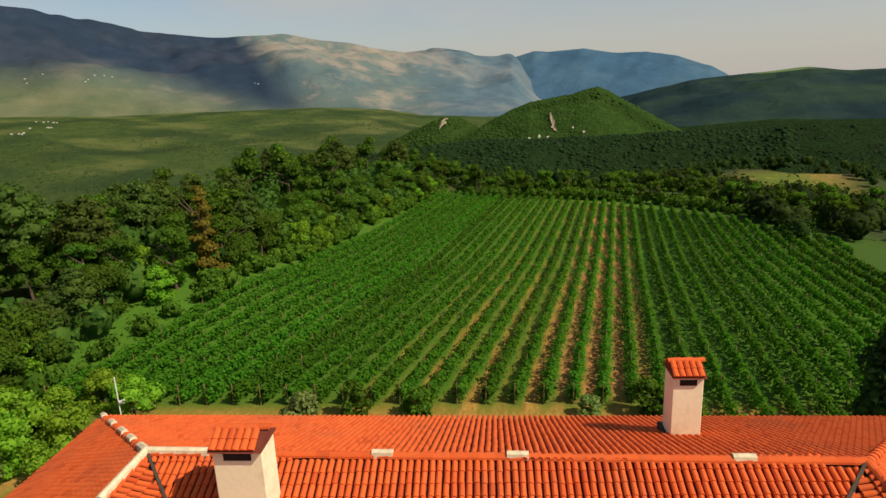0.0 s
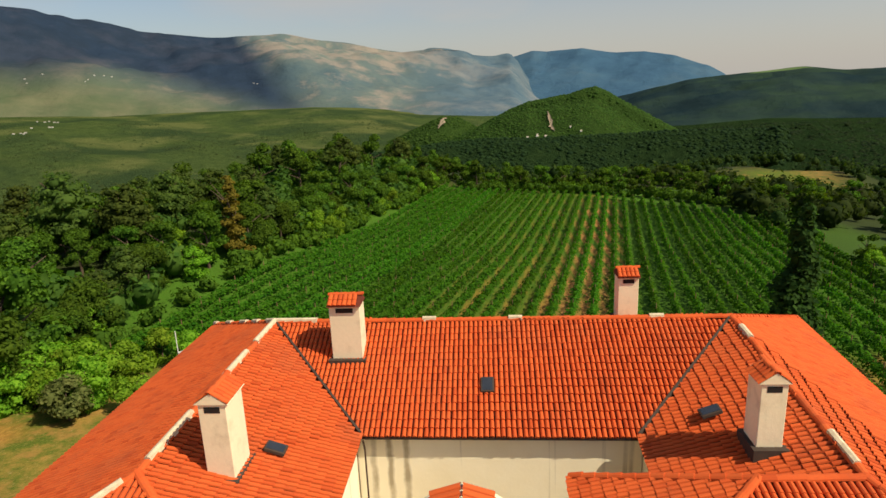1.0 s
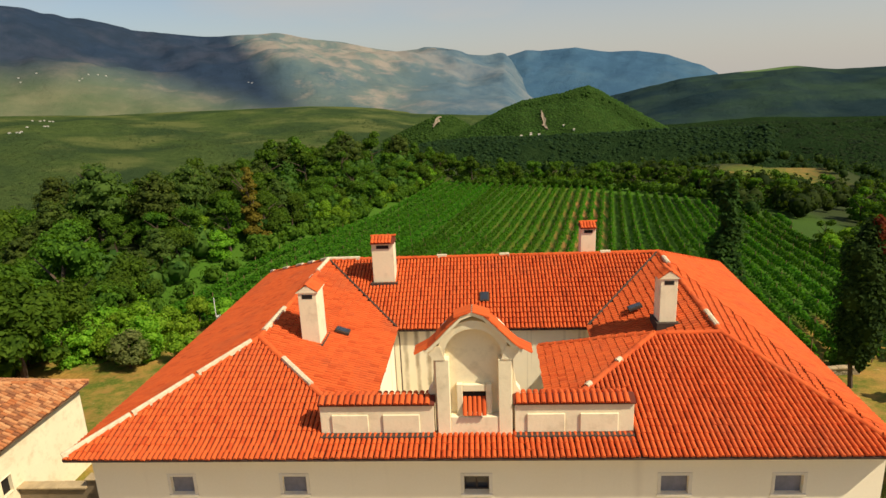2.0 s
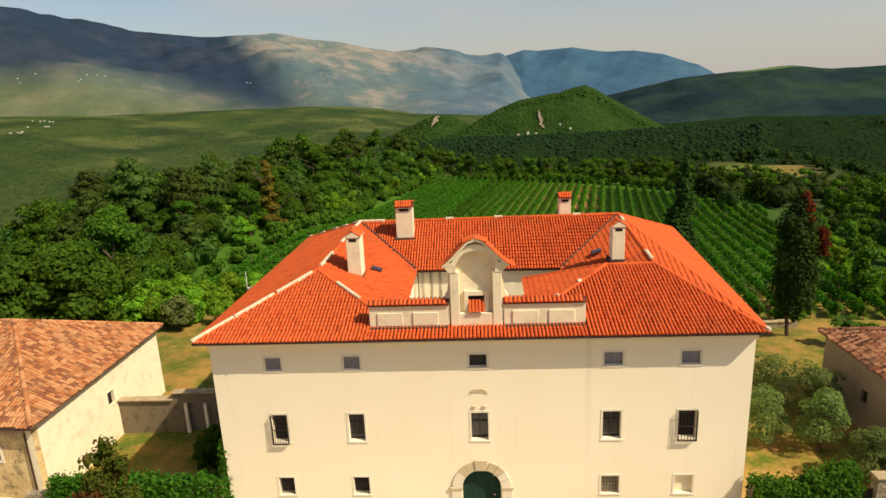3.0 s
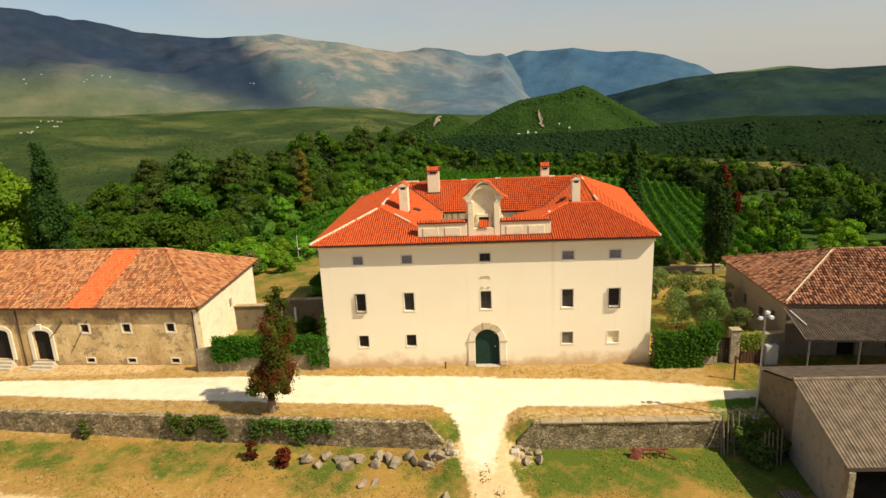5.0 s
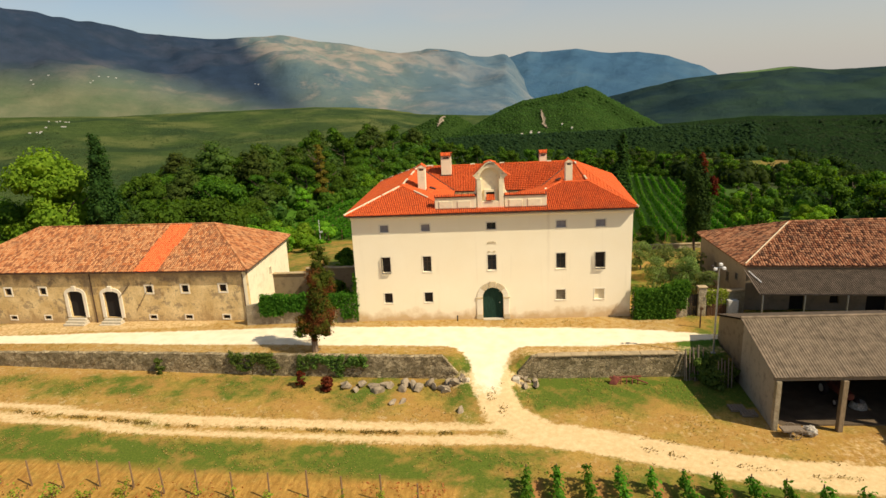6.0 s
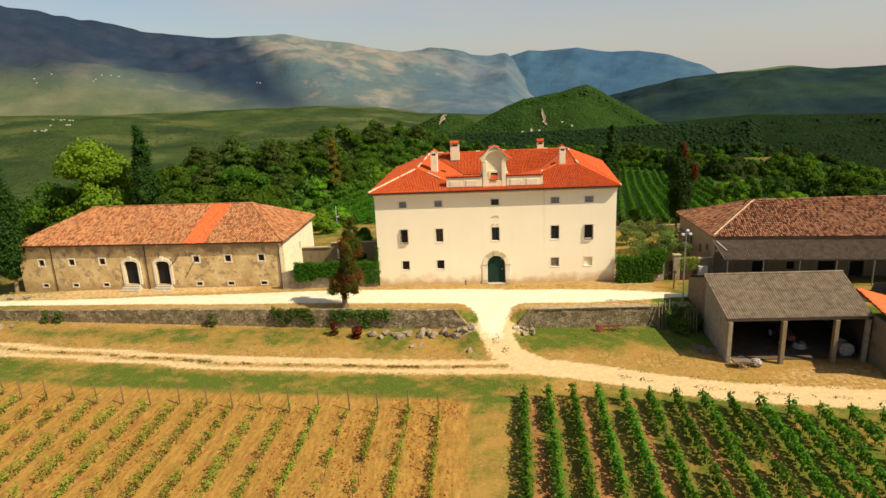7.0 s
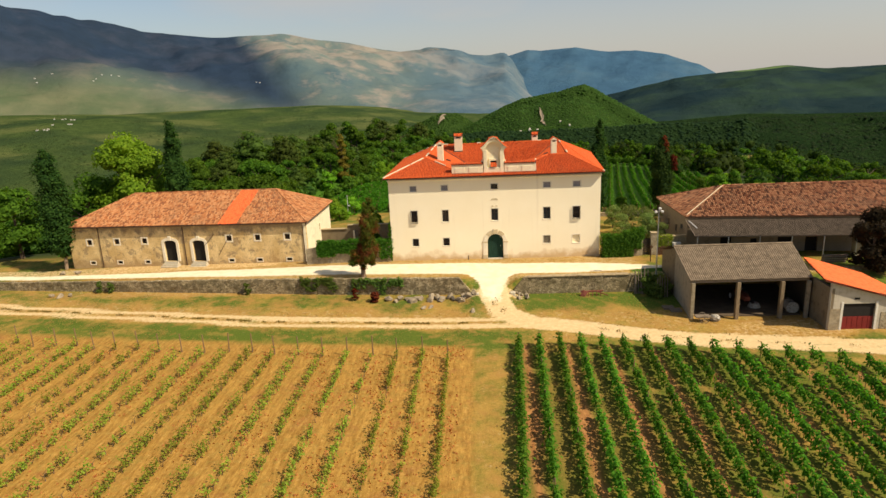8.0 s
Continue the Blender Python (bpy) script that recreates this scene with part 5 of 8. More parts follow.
def chimney(x, y, base, top, w, d, style):
    """A plastered stack with smoke slots under a little tiled roof."""
    c = part("chimney", block(x - w / 2, x + w / 2, y - d / 2, y + d / 2, base - 0.9, top, bevel=0.02), CREAM2, villa, "plastered chimney under a small tiled roof")
    part("flashing", block(x - w / 2 - 0.14, x + w / 2 + 0.14, y - d / 2 - 0.22, y + d / 2 + 0.14, base - 0.5, base + 0.06), LEAD, c)
    for s in (-1, 1):
        part("smoke_slot", block(x - w * 0.28, x + w * 0.28, y + s * (d / 2 - 0.02) - 0.03, y + s * (d / 2 - 0.02) + 0.03, top - 0.3, top - 0.1), DARK, c)
    rise, o = 0.36, (0.16 if style == "front" else 0.1)
    shape = tile_shape(0.2, 0.36, 0.075)
    tiles = []
    if style == "front":
        part("cap", prism(bmesh.new(), [(x - w / 2 - 0.05, y - d / 2 - o, top), (x - w / 2 - 0.05, y + d / 2 + o, top), (x - w / 2 - 0.05, y, top + rise)], (w + 0.1, 0, 0)), UNDER, c)
        run = d / 2 + o
        for s in (-1, 1):
            down = Vector((0, s * run, -rise)).normalized()
            nrm = Vector((0, s * rise, run)).normalized()
            for i in range(int((w + 0.1) / 0.2)):
                for j in range(2):
                    p = Vector((x - w / 2 + 0.06 + i * 0.2, y, top + rise + 0.02)) + down * (j * 0.3)
                    tiles.append(Matrix.Translation(p) @ Matrix((down.cross(nrm), down, nrm)).transposed().to_4x4())
        bm = ridge_line(bmesh.new(), (x - w / 2 - 0.08, y, top + rise), (x + w / 2 + 0.08, y, top + rise), 0.11, 0.3, rng0)
    else:
        part("cap", prism(bmesh.new(), [(x - w / 2 - o, y - d / 2 - 0.06, top), (x + w / 2 + o, y - d / 2 - 0.06, top), (x, y - d / 2 - 0.06, top + rise)], (0, d + 0.12, 0)), CREAM2, c)
        run = w / 2 + o
        for s in (-1, 1):
            down = Vector((s * run, 0, -rise)).normalized()
            nrm = Vector((s * rise, 0, run)).normalized()
            for i in range(int((d + 0.2) / 0.2)):
                for j in range(2):
                    p = Vector((x, y - d / 2 + 0.02 + i * 0.2, top + rise + 0.02)) + down * (j * 0.28)
                    tiles.append(Matrix.Translation(p) @ Matrix((down.cross(nrm), down, nrm)).transposed().to_4x4())
        bm = ridge_line(bmesh.new(), (x, y - d / 2 - 0.1, top + rise), (x, y + d / 2 + 0.1, top + rise), 0.11, 0.3, rng0)
    lay("cap_tiles", tiles, shape, TILE, c)
    part("cap_ridge", bm, TILE, c)


chimney(-7.8, 7.25, 13.2, 15.82, 0.88, 1.25, "side")
chimney(9.2, 8.35, 13.5, 15.72, 0.8, 0.95, "side")
chimney(-5.3, 14.3, 13.9, 16.27, 1.28, 0.9, "front")
chimney(7.33, 19.4, 13.4, 15.64, 0.95, 0.9, "front")


def skylight(p, down, nrm):
    down, nrm = Vector(down).normalized(), Vector(nrm).normalized()
    s = part("skylight", block(-0.26, 0.26, -0.36, 0.36, 0.0, 0.14, bevel=0.02), LEAD, villa, "small metal-framed roof window")
    s.matrix_world = Matrix.Translation(p) @ Matrix((down.cross(nrm), down, nrm)).transposed().to_4x4()
    part("skylight_glass", block(-0.2, 0.2, -0.3, 0.3, 0.142, 0.15), GLASS, s)


skylight((0.5, 12.4, 13.38), (0, -1, -0.45), (0, -0.45, 1))
skylight((-6.7, 8.4, 13.12), (1, 0, -0.34), (0.34, 0, 1))
skylight((8.25, 10.2, 13.42), (-1, 0, -0.36), (-0.36, 0, 1))


# ---- farm buildings ----
def wall_frame(origin, along):
    a = Vector((along[0], along[1], 0)).normalized()
    return Matrix.Translation((origin[0], origin[1], 0)) @ Matrix((a, Vector((-a.y, a.x, 0)), Vector((0, 0, 1)))).transposed().to_4x4()


def small_window(parent, m, u, z, w, h, trim, fill, deep=0.3, t=0.2, bars=False, label="small window in a pale stone surround"):
    bm = bmesh.new()
    for q in ((u - w / 2 - t, u - w / 2, z - h / 2 - t, z + h / 2 + t), (u + w / 2, u + w / 2 + t, z - h / 2 - t, z + h / 2 + t), (u - w / 2 + .001, u + w / 2 - .001, z + h / 2, z + h / 2 + t), (u - w / 2 + .001, u + w / 2 - .001, z - h / 2 - t, z - h / 2)):
        box(bm, q[0], q[1], -0.04, 0.02, q[2], q[3], 0.01)
    ob = part("window", bm, trim, parent, label)
    ob.matrix_local = m
    part("pane", block(u - w / 2 + .002, u + w / 2 - .002, deep, deep + 0.05, z - h / 2, z + h / 2), fill, ob)
    if bars:
        bm = bmesh.new()
        for k in (1, 2):
            rod(bm, (u - w / 2 + w * k / 3, 0.1, z - h / 2), (u - w / 2 + w * k / 3, 0.1, z + h / 2), 0.02, n=5)
            rod(bm, (u - w / 2, 0.1, z - h / 2 + h * k / 3), (u + w / 2, 0.1, z - h / 2 + h * k / 3), 0.02, n=5)
        part("bars", bm, IRON, ob)
    return ob


def hip_roof(owner, fl, fr, br, bl, rl, rr, bed, mats, rng, pitch=0.27, course=0.4, patch=None, label="", one_mat=None, count=300, pick=None):
    """A hipped roof of barrel tiles. Returns the tiles that become parts of their own."""
    fl, fr, br, bl, rl, rr = (Vector(p) for p in (fl, fr, br, bl, rl, rr))
    faces = [((fl, fr, rr, rl), (fl, fr)), ((fr, br, rr), (fr, br)), ((br, bl, rl, rr), (br, bl)), ((bl, fl, rl), (bl, fl))]
    bm = bmesh.new()
    ring = [fl, fr, br, bl]
    v = {id(p): bm.verts.new(p) for p in (*ring, rl, rr)}
    low = {id(p): bm.verts.new(p - Vector((0, 0, 0.16))) for p in ring}
    for corners, _ in faces:
        for k in range(1, len(corners) - 1):
            bm.faces.new((v[id(corners[0])], v[id(corners[k])], v[id(corners[k + 1])]))
    for k in range(4):
        p, q = ring[k - 1], ring[k]
        bm.faces.new((v[id(p)], v[id(q)], low[id(q)], low[id(p)]))
    bm.faces.new([low[id(p)] for p in ring])
    roof = part("roof", bm, bed, owner, label)
    poses = []
    for corners, eave in faces:
        poses += tile_poses(corners, eave, pitch, course, rng, slack=0.03)
    new_ones = [m for m in poses if patch and patch(m.translation)]
    rest = [m for m in poses if not (patch and patch(m.translation))]
    rest.sort(key=lambda m: (m.translation - Vector(pick)).length)
    shape = tile_shape(pitch * 0.9, course * 1.15, 0.09, 4)
    lay("roof_tiles", rest[count:], shape, mats, roof)
    if new_ones:
        lay("replaced_tiles", new_ones, shape, ROOF_NEW, roof, "strip of newer bright orange tiles")
    bm = bmesh.new()
    for a, b in ((fl, rl), (fr, rr), (br, rr), (bl, rl), (rl, rr)):
        ridge_line(bm, a + Vector((0, 0, .06)), b + Vector((0, 0, .06)), 0.16, 0.45, rng)
    part("ridge_tiles", bm, mats, roof)
    me = mesh_of("tile", *shape)
    me.materials.append(one_mat)
    return me, rest[:count], roof


rng1 = np.random.default_rng(21)
barn = thing("barn", "long ochre-plastered stone barn with weathered tiled hip roof", "barn")
PL, PR = Vector((-67.0, 5.05, 0)), Vector((-27.95, 1.74, 0))
L = (PR - PL).length
ad = (PR - PL).normalized()
BM = wall_frame(PL, ad)


def barn_u(x):
    return (x - PL.x) / ad.x


def rising_top(me):
    """Lifts a barn wall's top edge towards its eastern end, to fit the camera's view."""
    for v in me.vertices:
        if v.co.z > 5:
            v.co.z += 0.44 * (v.co.x - PL.x) / (PR.x - PL.x)
    return me


UPPER = [-63.5, -58.8, -54.1, -40.15, -35.6, -30.9]
holes = []
for x in UPPER:
    u, z = barn_u(x), 2.69 + (x + 63.5) * 0.0227
    holes.append((u - 0.42, u + 0.42, z - 0.42, z + 0.42))
    zb = -0.62 + (x + 63.5) * 0.0165
    holes.append((u - 0.42, u + 0.42, zb - 0.22, zb + 0.22))
for x in (-49.9, -45.2):
    u = barn_u(x)
    holes.append((u - 0.98, u + 0.98, -0.35, 2.95))
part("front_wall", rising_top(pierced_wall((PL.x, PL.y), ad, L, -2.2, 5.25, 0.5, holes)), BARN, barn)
for x in UPPER:
    z = 2.69 + (x + 63.5) * 0.0227
    small_window(barn, BM, barn_u(x), z, 0.84, 0.84, TRIM, DARK, 0.25, 0.19, True)
    small_window(barn, BM, barn_u(x), -0.62 + (x + 63.5) * 0.0165, 0.84, 0.44, TRIM, DARK, 0.25, 0.13, label="low cellar window")
for x in (-49.9, -45.2):
    u = barn_u(x)
    bm = bmesh.new()
    for s in (-1, 1):
        box(bm, u + s * 1.2 - 0.22, u + s * 1.2 + 0.22, -0.1, 0.05, -0.35, 2.6, 0.02)
        for k in range(4):
            t0, t1 = math.pi / 2 * k / 4, math.pi / 2 * (k + 1) / 4
            prism(bm, [(u + s * a * math.cos(t), -0.09, 2.6 + b * math.sin(t)) for a, b, t in ((0.98, 0.36, t0), (1.42, 0.82, t0), (1.42, 0.82, t1), (0.98, 0.36, t1))], (0, 0.13, 0))
    box(bm, u - 0.26, u + 0.26, -0.14, 0.04, 2.94, 3.62, 0.03)
    d = part("doorway", bm, TRIM, barn, "arched doorway in pale dressed stone")
    d.matrix_local = BM
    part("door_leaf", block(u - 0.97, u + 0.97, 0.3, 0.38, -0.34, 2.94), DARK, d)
    bm = bmesh.new()
    for k in range(3):
        box(bm, u - 1.15 - 0.12 * k, u + 1.15 + 0.12 * k, -0.5 - 0.34 * k, -0.1, -0.62 - 0.24 * k, -0.38 - 0.24 * k - 0.002, 0.02)
    part("steps", bm, STEP, d, "three worn stone steps")
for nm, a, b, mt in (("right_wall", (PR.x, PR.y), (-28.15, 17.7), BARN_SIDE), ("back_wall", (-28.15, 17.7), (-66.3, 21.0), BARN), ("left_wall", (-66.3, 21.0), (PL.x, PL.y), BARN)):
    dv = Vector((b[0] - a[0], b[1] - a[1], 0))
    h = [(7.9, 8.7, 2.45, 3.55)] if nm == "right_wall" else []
    part(nm, rising_top(pierced_wall(a, dv, dv.length, -3.2, 5.25, 0.4, h)), mt, barn, "pale side wall" if h else "")
    if h:
        small_window(barn, wall_frame(a, dv), 8.3, 3.0, 0.8, 1.1, BARN_SIDE, DARK, 0.2, 0.06, label="narrow dark slit window")
for x in (-61.7, -47.5, -28.35):
    p = BM @ Vector((barn_u(x), -0.09, 0))
    part("downpipe", rod(bmesh.new(), (p.x, p.y, 5.1), (p.x, p.y, -1.4 + (x + 66) * 0.02), 0.06), GUTTER, barn)
part("eaves_gutter", rod(bmesh.new(), (-67.4, 4.58, 5.12), (-27.5, 1.25, 5.58), 0.08), GUTTER, barn)
for u0, z0, u1, z1 in ((24.6, 3.9, 22.9, 2.1), (27.4, 4.1, 25.0, 0.6)):
    p, q = BM @ Vector((u0, -0.06, z0)), BM @ Vector((u1, -0.12, z1))
    part("wall_strut", rod(bmesh.new(), p, q, 0.035, n=6), GUTTER, barn, "thin dark rod leaning on the wall")
BARN_TILES = hip_roof(barn, (-67.55, 4.65, 5.22), (-27.5, 1.3, 5.68), (-27.65, 18.2, 5.68), (-66.7, 21.5, 5.22), (-59.4, 12.7, 8.95), (-34.6, 10.4, 9.25), UNDER_OLD, OLD_TILE, rng1,
                      patch=lambda p: -41.6 + (p.y - 2) * 0.12 < p.x < -38.6 + (p.y - 2) * 0.12 and p.y < 11.5, label="weathered barrel-tiled hip roof", one_mat=OLD_ONE, pick=(-30, 4, 5.5))
bm = bmesh.new()
rot = Matrix.Translation((-49.5, 5.4, 6.28)) @ Euler((radians(23), 0, radians(-4.8))).to_matrix().to_4x4()
box(bm, -0.35, 0.35, -0.3, 0.3, 0, 0.15, 0.02, rot)
part("roof_hatch", bm, STEP, barn, "small pale roof hatch")

rng2 = np.random.default_rng(22)
stable = thing("farmhouse", "grey rendered farm building with brown tiled hip roof and lean-to porch", "farmhouse")
FL, BLc = Vector((27.25, 1.3, 0)), Vector((27.4, 15.7, 0))
FR = Vector((65.0, -2.0, 0))
dv = FR - FL
holes = [(4.6, 6.1, -0.6, 1.9), (12.2, 14.2, -0.6, 1.95), (15.8, 17.4, -0.6, 1.95), (8.6, 9.5, 0.6, 1.6)]
part("front_wall", pierced_wall((FL.x, FL.y), dv, dv.length, -1.4, 4.9, 0.45, holes), GREY_RENDER, stable)
SM = wall_frame(FL, dv)
for u0, u1, z0, z1 in holes:
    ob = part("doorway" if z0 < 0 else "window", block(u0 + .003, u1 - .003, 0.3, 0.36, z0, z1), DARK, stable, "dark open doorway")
    ob.matrix_local = SM
dv = FL - BLc
holes = [(5.2, 5.9, 1.7, 2.7), (9.0, 9.8, 1.5, 2.6), (11.6, 12.2, 2.5, 3.2)]
part("side_wall", pierced_wall((BLc.x, BLc.y), dv, dv.length, -1.4, 4.9, 0.45, holes), GREY_RENDER, stable, "shaded side wall of flaking render")
for u0, u1, z0, z1 in holes:
    small_window(stable, wall_frame(BLc, dv), (u0 + u1) / 2, (z0 + z1) / 2, u1 - u0, z1 - z0, GREY_RENDER, DARK, 0.2, 0.1, label="small dark window")
part("back_wall", block(27.85, 65, 15.9, 16.3, -1.4, 4.9), GREY_RENDER, stable)
part("end_wall", block(64.6, 65.0, -1.5, 15.8, -1.4, 4.9), GREY_RENDER, stable)
STABLE_TILES = hip_roof(stable, (26.85, 0.9, 4.9), (65.4, -2.45, 4.9), (65.4, 16.6, 4.9), (27.0, 16.2, 4.9), (34.2, 7.4, 8.05), (59.0, 7.2, 8.05), UNDER_OLD, DARK_TILE, rng2,
                        label="brown barrel-tiled hip roof", one_mat=DARK_ONE, pick=(31, 3, 6))
bm = bmesh.new()
mortar_line(bm, (26.85, 0.9, 4.96), (34.2, 7.4, 8.1), ((0.02, 0.97),), 0.06)
part("hip_mortar", bm, MORTAR, bpy.data.objects[STABLE_TILES[2].name], "pale mortared hip line")


def corrugated(fl, fr, br, bl, wave_len=0.2, amp=0.038):
    """A corrugated sheet roof, its ridges running down the slope."""
    fl, fr, br, bl = (Vector(p) for p in (fl, fr, br, bl))
    n = int((fr - fl).length / wave_len) * 4
    verts, faces = [], []
    nrm = (fr - fl).cross(bl - fl).normalized()
    for low in (0, 1):
        for i in range(n + 1):
            t = i / n
            off = nrm * (amp * math.sin(i * math.pi / 2) - 0.03 * low)
            verts.append(fl.lerp(fr, t) + off)
            verts.append(bl.lerp(br, t) + off)
    k = 2 * (n + 1)
    for i in range(n):
        a = 2 * i
        faces.append((a, a + 2, a + 3, a + 1))
        faces.append((k + a, k + a + 1, k + a + 3, k + a + 2))
        faces.append((a, k + a, k + a + 2, a + 2))
    return mesh_of("sheet", verts, faces)


part("stone_pier", block(47.7, 48.6, -3.6, -2.7, float(height(np.array(48.0), np.array(-3.0))) - 0.2, 2.78, bevel=0.04), RUBBLE_PALE, stable, "pale rubble pier under the porch")
porch = part("porch_roof", corrugated((27.0, -2.75, 3.0), (56.0, -5.1, 3.0), (56.0, -1.55, 4.5), (26.75, 0.85, 4.5)), FIBRE_DARK, stable, "grey corrugated lean-to roof")
part("porch_verge", rod(bmesh.new(), (26.75, 0.8, 4.55), (27.0, -2.8, 3.05), 0.05, n=6), TIMBER, porch, "grey verge board")
part("downpipe", rod(bmesh.new(), (27.1, 0.4, 4.46), (27.75, -1.3, 3.75), 0.05, n=7), WHITE, porch, "white pipe lying on the porch roof")
part("porch_beam", rod(bmesh.new(), (27.05, -2.62, 2.87), (56.0, -4.95, 2.87), 0.09, n=6), TIMBER, porch)
for k in range(8):
    x = 27.4 + k * 4.0
    y = -2.65 - (x - 27) * 0.081
    part("porch_post", rod(bmesh.new(), (x, y, float(height(x, y)) - 0.1), (x, y, 2.85), 0.075, n=8), METAL, porch)

# open cart shed
shed = thing("cart_shed", "open-fronted cart shed with grey corrugated gable roof on stone posts", "shed")
sfl, sfr, srl, srr, sbl, sbr = Vector((20.9, -19.9, 2.3)), Vector((33.95, -19.9, 2.33)), Vector((21.25, -12.3, 4.2)), Vector((35.2, -12.2, 4.2)), Vector((21.4, -6.5, 2.4)), Vector((36.8, -6.4, 2.4))
rng8 = np.random.default_rng(88)
for k in range(12):
    for r0, r1 in ((0.0, 0.51), (0.5, 1.0)):
        a, b = k / 12, (k + 1.04) / 12
        up = Vector((0, -0.005, 0.03)) * (0 if r0 else 0.5) + Vector((0, 0, 0.014 * (k % 2) + rng8.uniform(0, 0.012)))
        f0, f1, t0, t1 = sfl.lerp(sfr, a), sfl.lerp(sfr, b), srl.lerp(srr, a), srl.lerp(srr, b)
        part("roof_sheet", corrugated(f0.lerp(t0, r0) + up, f1.lerp(t1, r0) + up, f1.lerp(t1, r1) + up, f0.lerp(t0, r1) + up), FIBRE, shed, "lichen-grey corrugated sheet")
part("back_roof_slope", corrugated(sbr, sbl, srl, srr, 0.4, 0.008), FIBRE_DARK, shed, "smooth brown-grey rear roof slope")
part("ridge_cap", rod(bmesh.new(), srl + Vector((0, 0, .04)), srr + Vector((0, 0, .04)), 0.13, n=8), FIBRE, shed)
bm = bmesh.new()
prism(bm, [(21.15, -19.7, -2.6), (21.15, -19.7, 2.2), (21.5, -12.5, 4.05), (21.5, -12.5, -2.6)], (0.3, 0, 0))
part("side_wall", bm, SHED_SIDE, shed, "stained side wall, its shade put into the render colour")
part("back_wall", pierced_wall((21.95, -7.0), (14.45, 0.2), 14.45, -2.6, 2.35, 0.3, [(10.0, 11.6, 0.3, 1.5)]), SHED_SHADE, shed, "back wall darkened for the shed's shade, with a small opening")
# added to keep sun out of the shed, and coloured shade-dark
part("inner_wall", prism(bmesh.new(), [(34.0, -19.5, -2.6), (36.4, -6.9, -2.6), (36.4, -6.9, 2.35), (35.0, -12.3, 4.0), (34.0, -19.5, 2.15)], (0.25, 0, 0)), SHED_SHADE, shed, "shade-darkened wall towards the outbuilding")
part("pier", block(33.5, 33.85, -19.9, -19.5, -2.6, 1.95, bevel=0.03), SHED_SIDE, shed, "rendered pier")
part("rear_side_wall", prism(bmesh.new(), [(21.5, -12.49, -2.6), (21.5, -12.49, 4.05), (21.6, -6.8, 2.25), (21.6, -6.8, -2.6)], (0.3, 0, 0)), YARD_WALL, shed, "stained rear wall in shade-darkened render")
# lining and floor slab added, coloured dark in place of shade
part("lining", prism(bmesh.new(), [(21.5, -19.2, -2.6), (21.5, -19.2, 2.1), (21.85, -12.4, 3.95), (21.95, -7.1, 2.15), (21.95, -7.1, -2.6)], (0.04, 0, 0)), SHED_SHADE, shed, "added inner face in the colour of shade")
part("earth_floor", prism(bmesh.new(), [(21.5, -18.9, -2.6), (33.6, -18.9, -2.6), (36.0, -7.05, -2.6), (22.6, -7.05, -2.6)], (0, 0, 0.32)), EARTH, shed, "earth floor darkened for the shed's shade")
part("lintel", prism(bmesh.new(), [(21.0, -19.75, 1.96), (33.7, -19.7, 1.98), (33.7, -19.7, 2.24), (21.0, -19.75, 2.2)], (0, 0.3, 0)), TIMBER, shed)
for x, z in ((21.3, -2.3), (26.2, -2.35), (30.9, -2.5)):
    part("post", block(x - 0.2, x + 0.2, -19.9, -19.46, z - 0.3, 1.95, bevel=0.03), RUBBLE_PALE if x < 22 else POST, shed, "squared stone post")
for k in range(4):
    x = 23.2 + k * 3.4
    part("rafter", prism(bmesh.new(), [(x, -19.4, 2.12), (x, -12.4, 3.9), (x, -12.4, 4.05), (x, -19.4, 2.26)], (0.14, 0, 0)), TIMBER, shed)

house = thing("outbuilding", "small plastered outbuilding with bright orange tiled roof and red door", "outbuilding")
HM = wall_frame((34.0, -23.6), (1, 0.02))
part("front_wall", pierced_wall((34.0, -23.6), (1, 0.02), 8.1, -3.4, 0.65, 0.35, [(1.35, 4.6, -3.0, 0.6)]), SHED_WALL, house)
bm = bmesh.new()
prism(bm, [(0, 0, 0.65), (8.0, 0, 0.65), (0, 0, 2.95)], (0, 0.35, 0))
w = part("gable_wall", bm, SHED_WALL, house)
w.matrix_local = HM
for u0, u1 in ((0.0, 1.15), (5.2, 6.6)):
    ob = part("rubble_patch", block(u0, u1, -0.04, 0.0, -3.3, 0.1 if u0 < 1 else -0.4, bevel=0.02), RUBBLE_PALE, house, "exposed rubble where render has fallen")
    ob.matrix_local = HM
gd = part("garage_door", block(1.36, 4.59, 0.16, 0.24, -3.0, -0.85), RED_PAINT, house, "door with red lower half and dark top")
gd.matrix_local = HM
part("door_top", block(1.36, 4.59, 0.15, 0.235, -0.845, 0.59), DARK, gd)
for k in range(6):
    part("board", block(1.42 + k * 0.53, 1.9 + k * 0.53, 0.12, 0.158, -2.95, -0.9), RED_PAINT, gd)
ob = part("door_surround", block(1.1, 1.34, -0.05, 0.05, -3.1, 0.8, bevel=0.01), WHITE_FRAME, house)
ob.matrix_local = HM
ob = part("door_surround", block(4.61, 4.85, -0.05, 0.05, -3.1, 0.8, bevel=0.01), WHITE_FRAME, house)
ob.matrix_local = HM
ob = part("vent_slot", block(2.4, 2.9, -0.03, 0.05, 1.05, 1.25), DARK, house)
ob.matrix_local = HM
part("side_wall", pierced_wall((34.1, -19.6), (-0.025, -1), 4.0, -3.4, 2.3, 0.3, []), YARD_WALL, house, "stained side wall, its shade put into the brown")
part("far_wall", block(41.8, 42.1, -23.2, -13, -3.4, 0.5), SHED_WALL, house)
rb = bmesh.new()
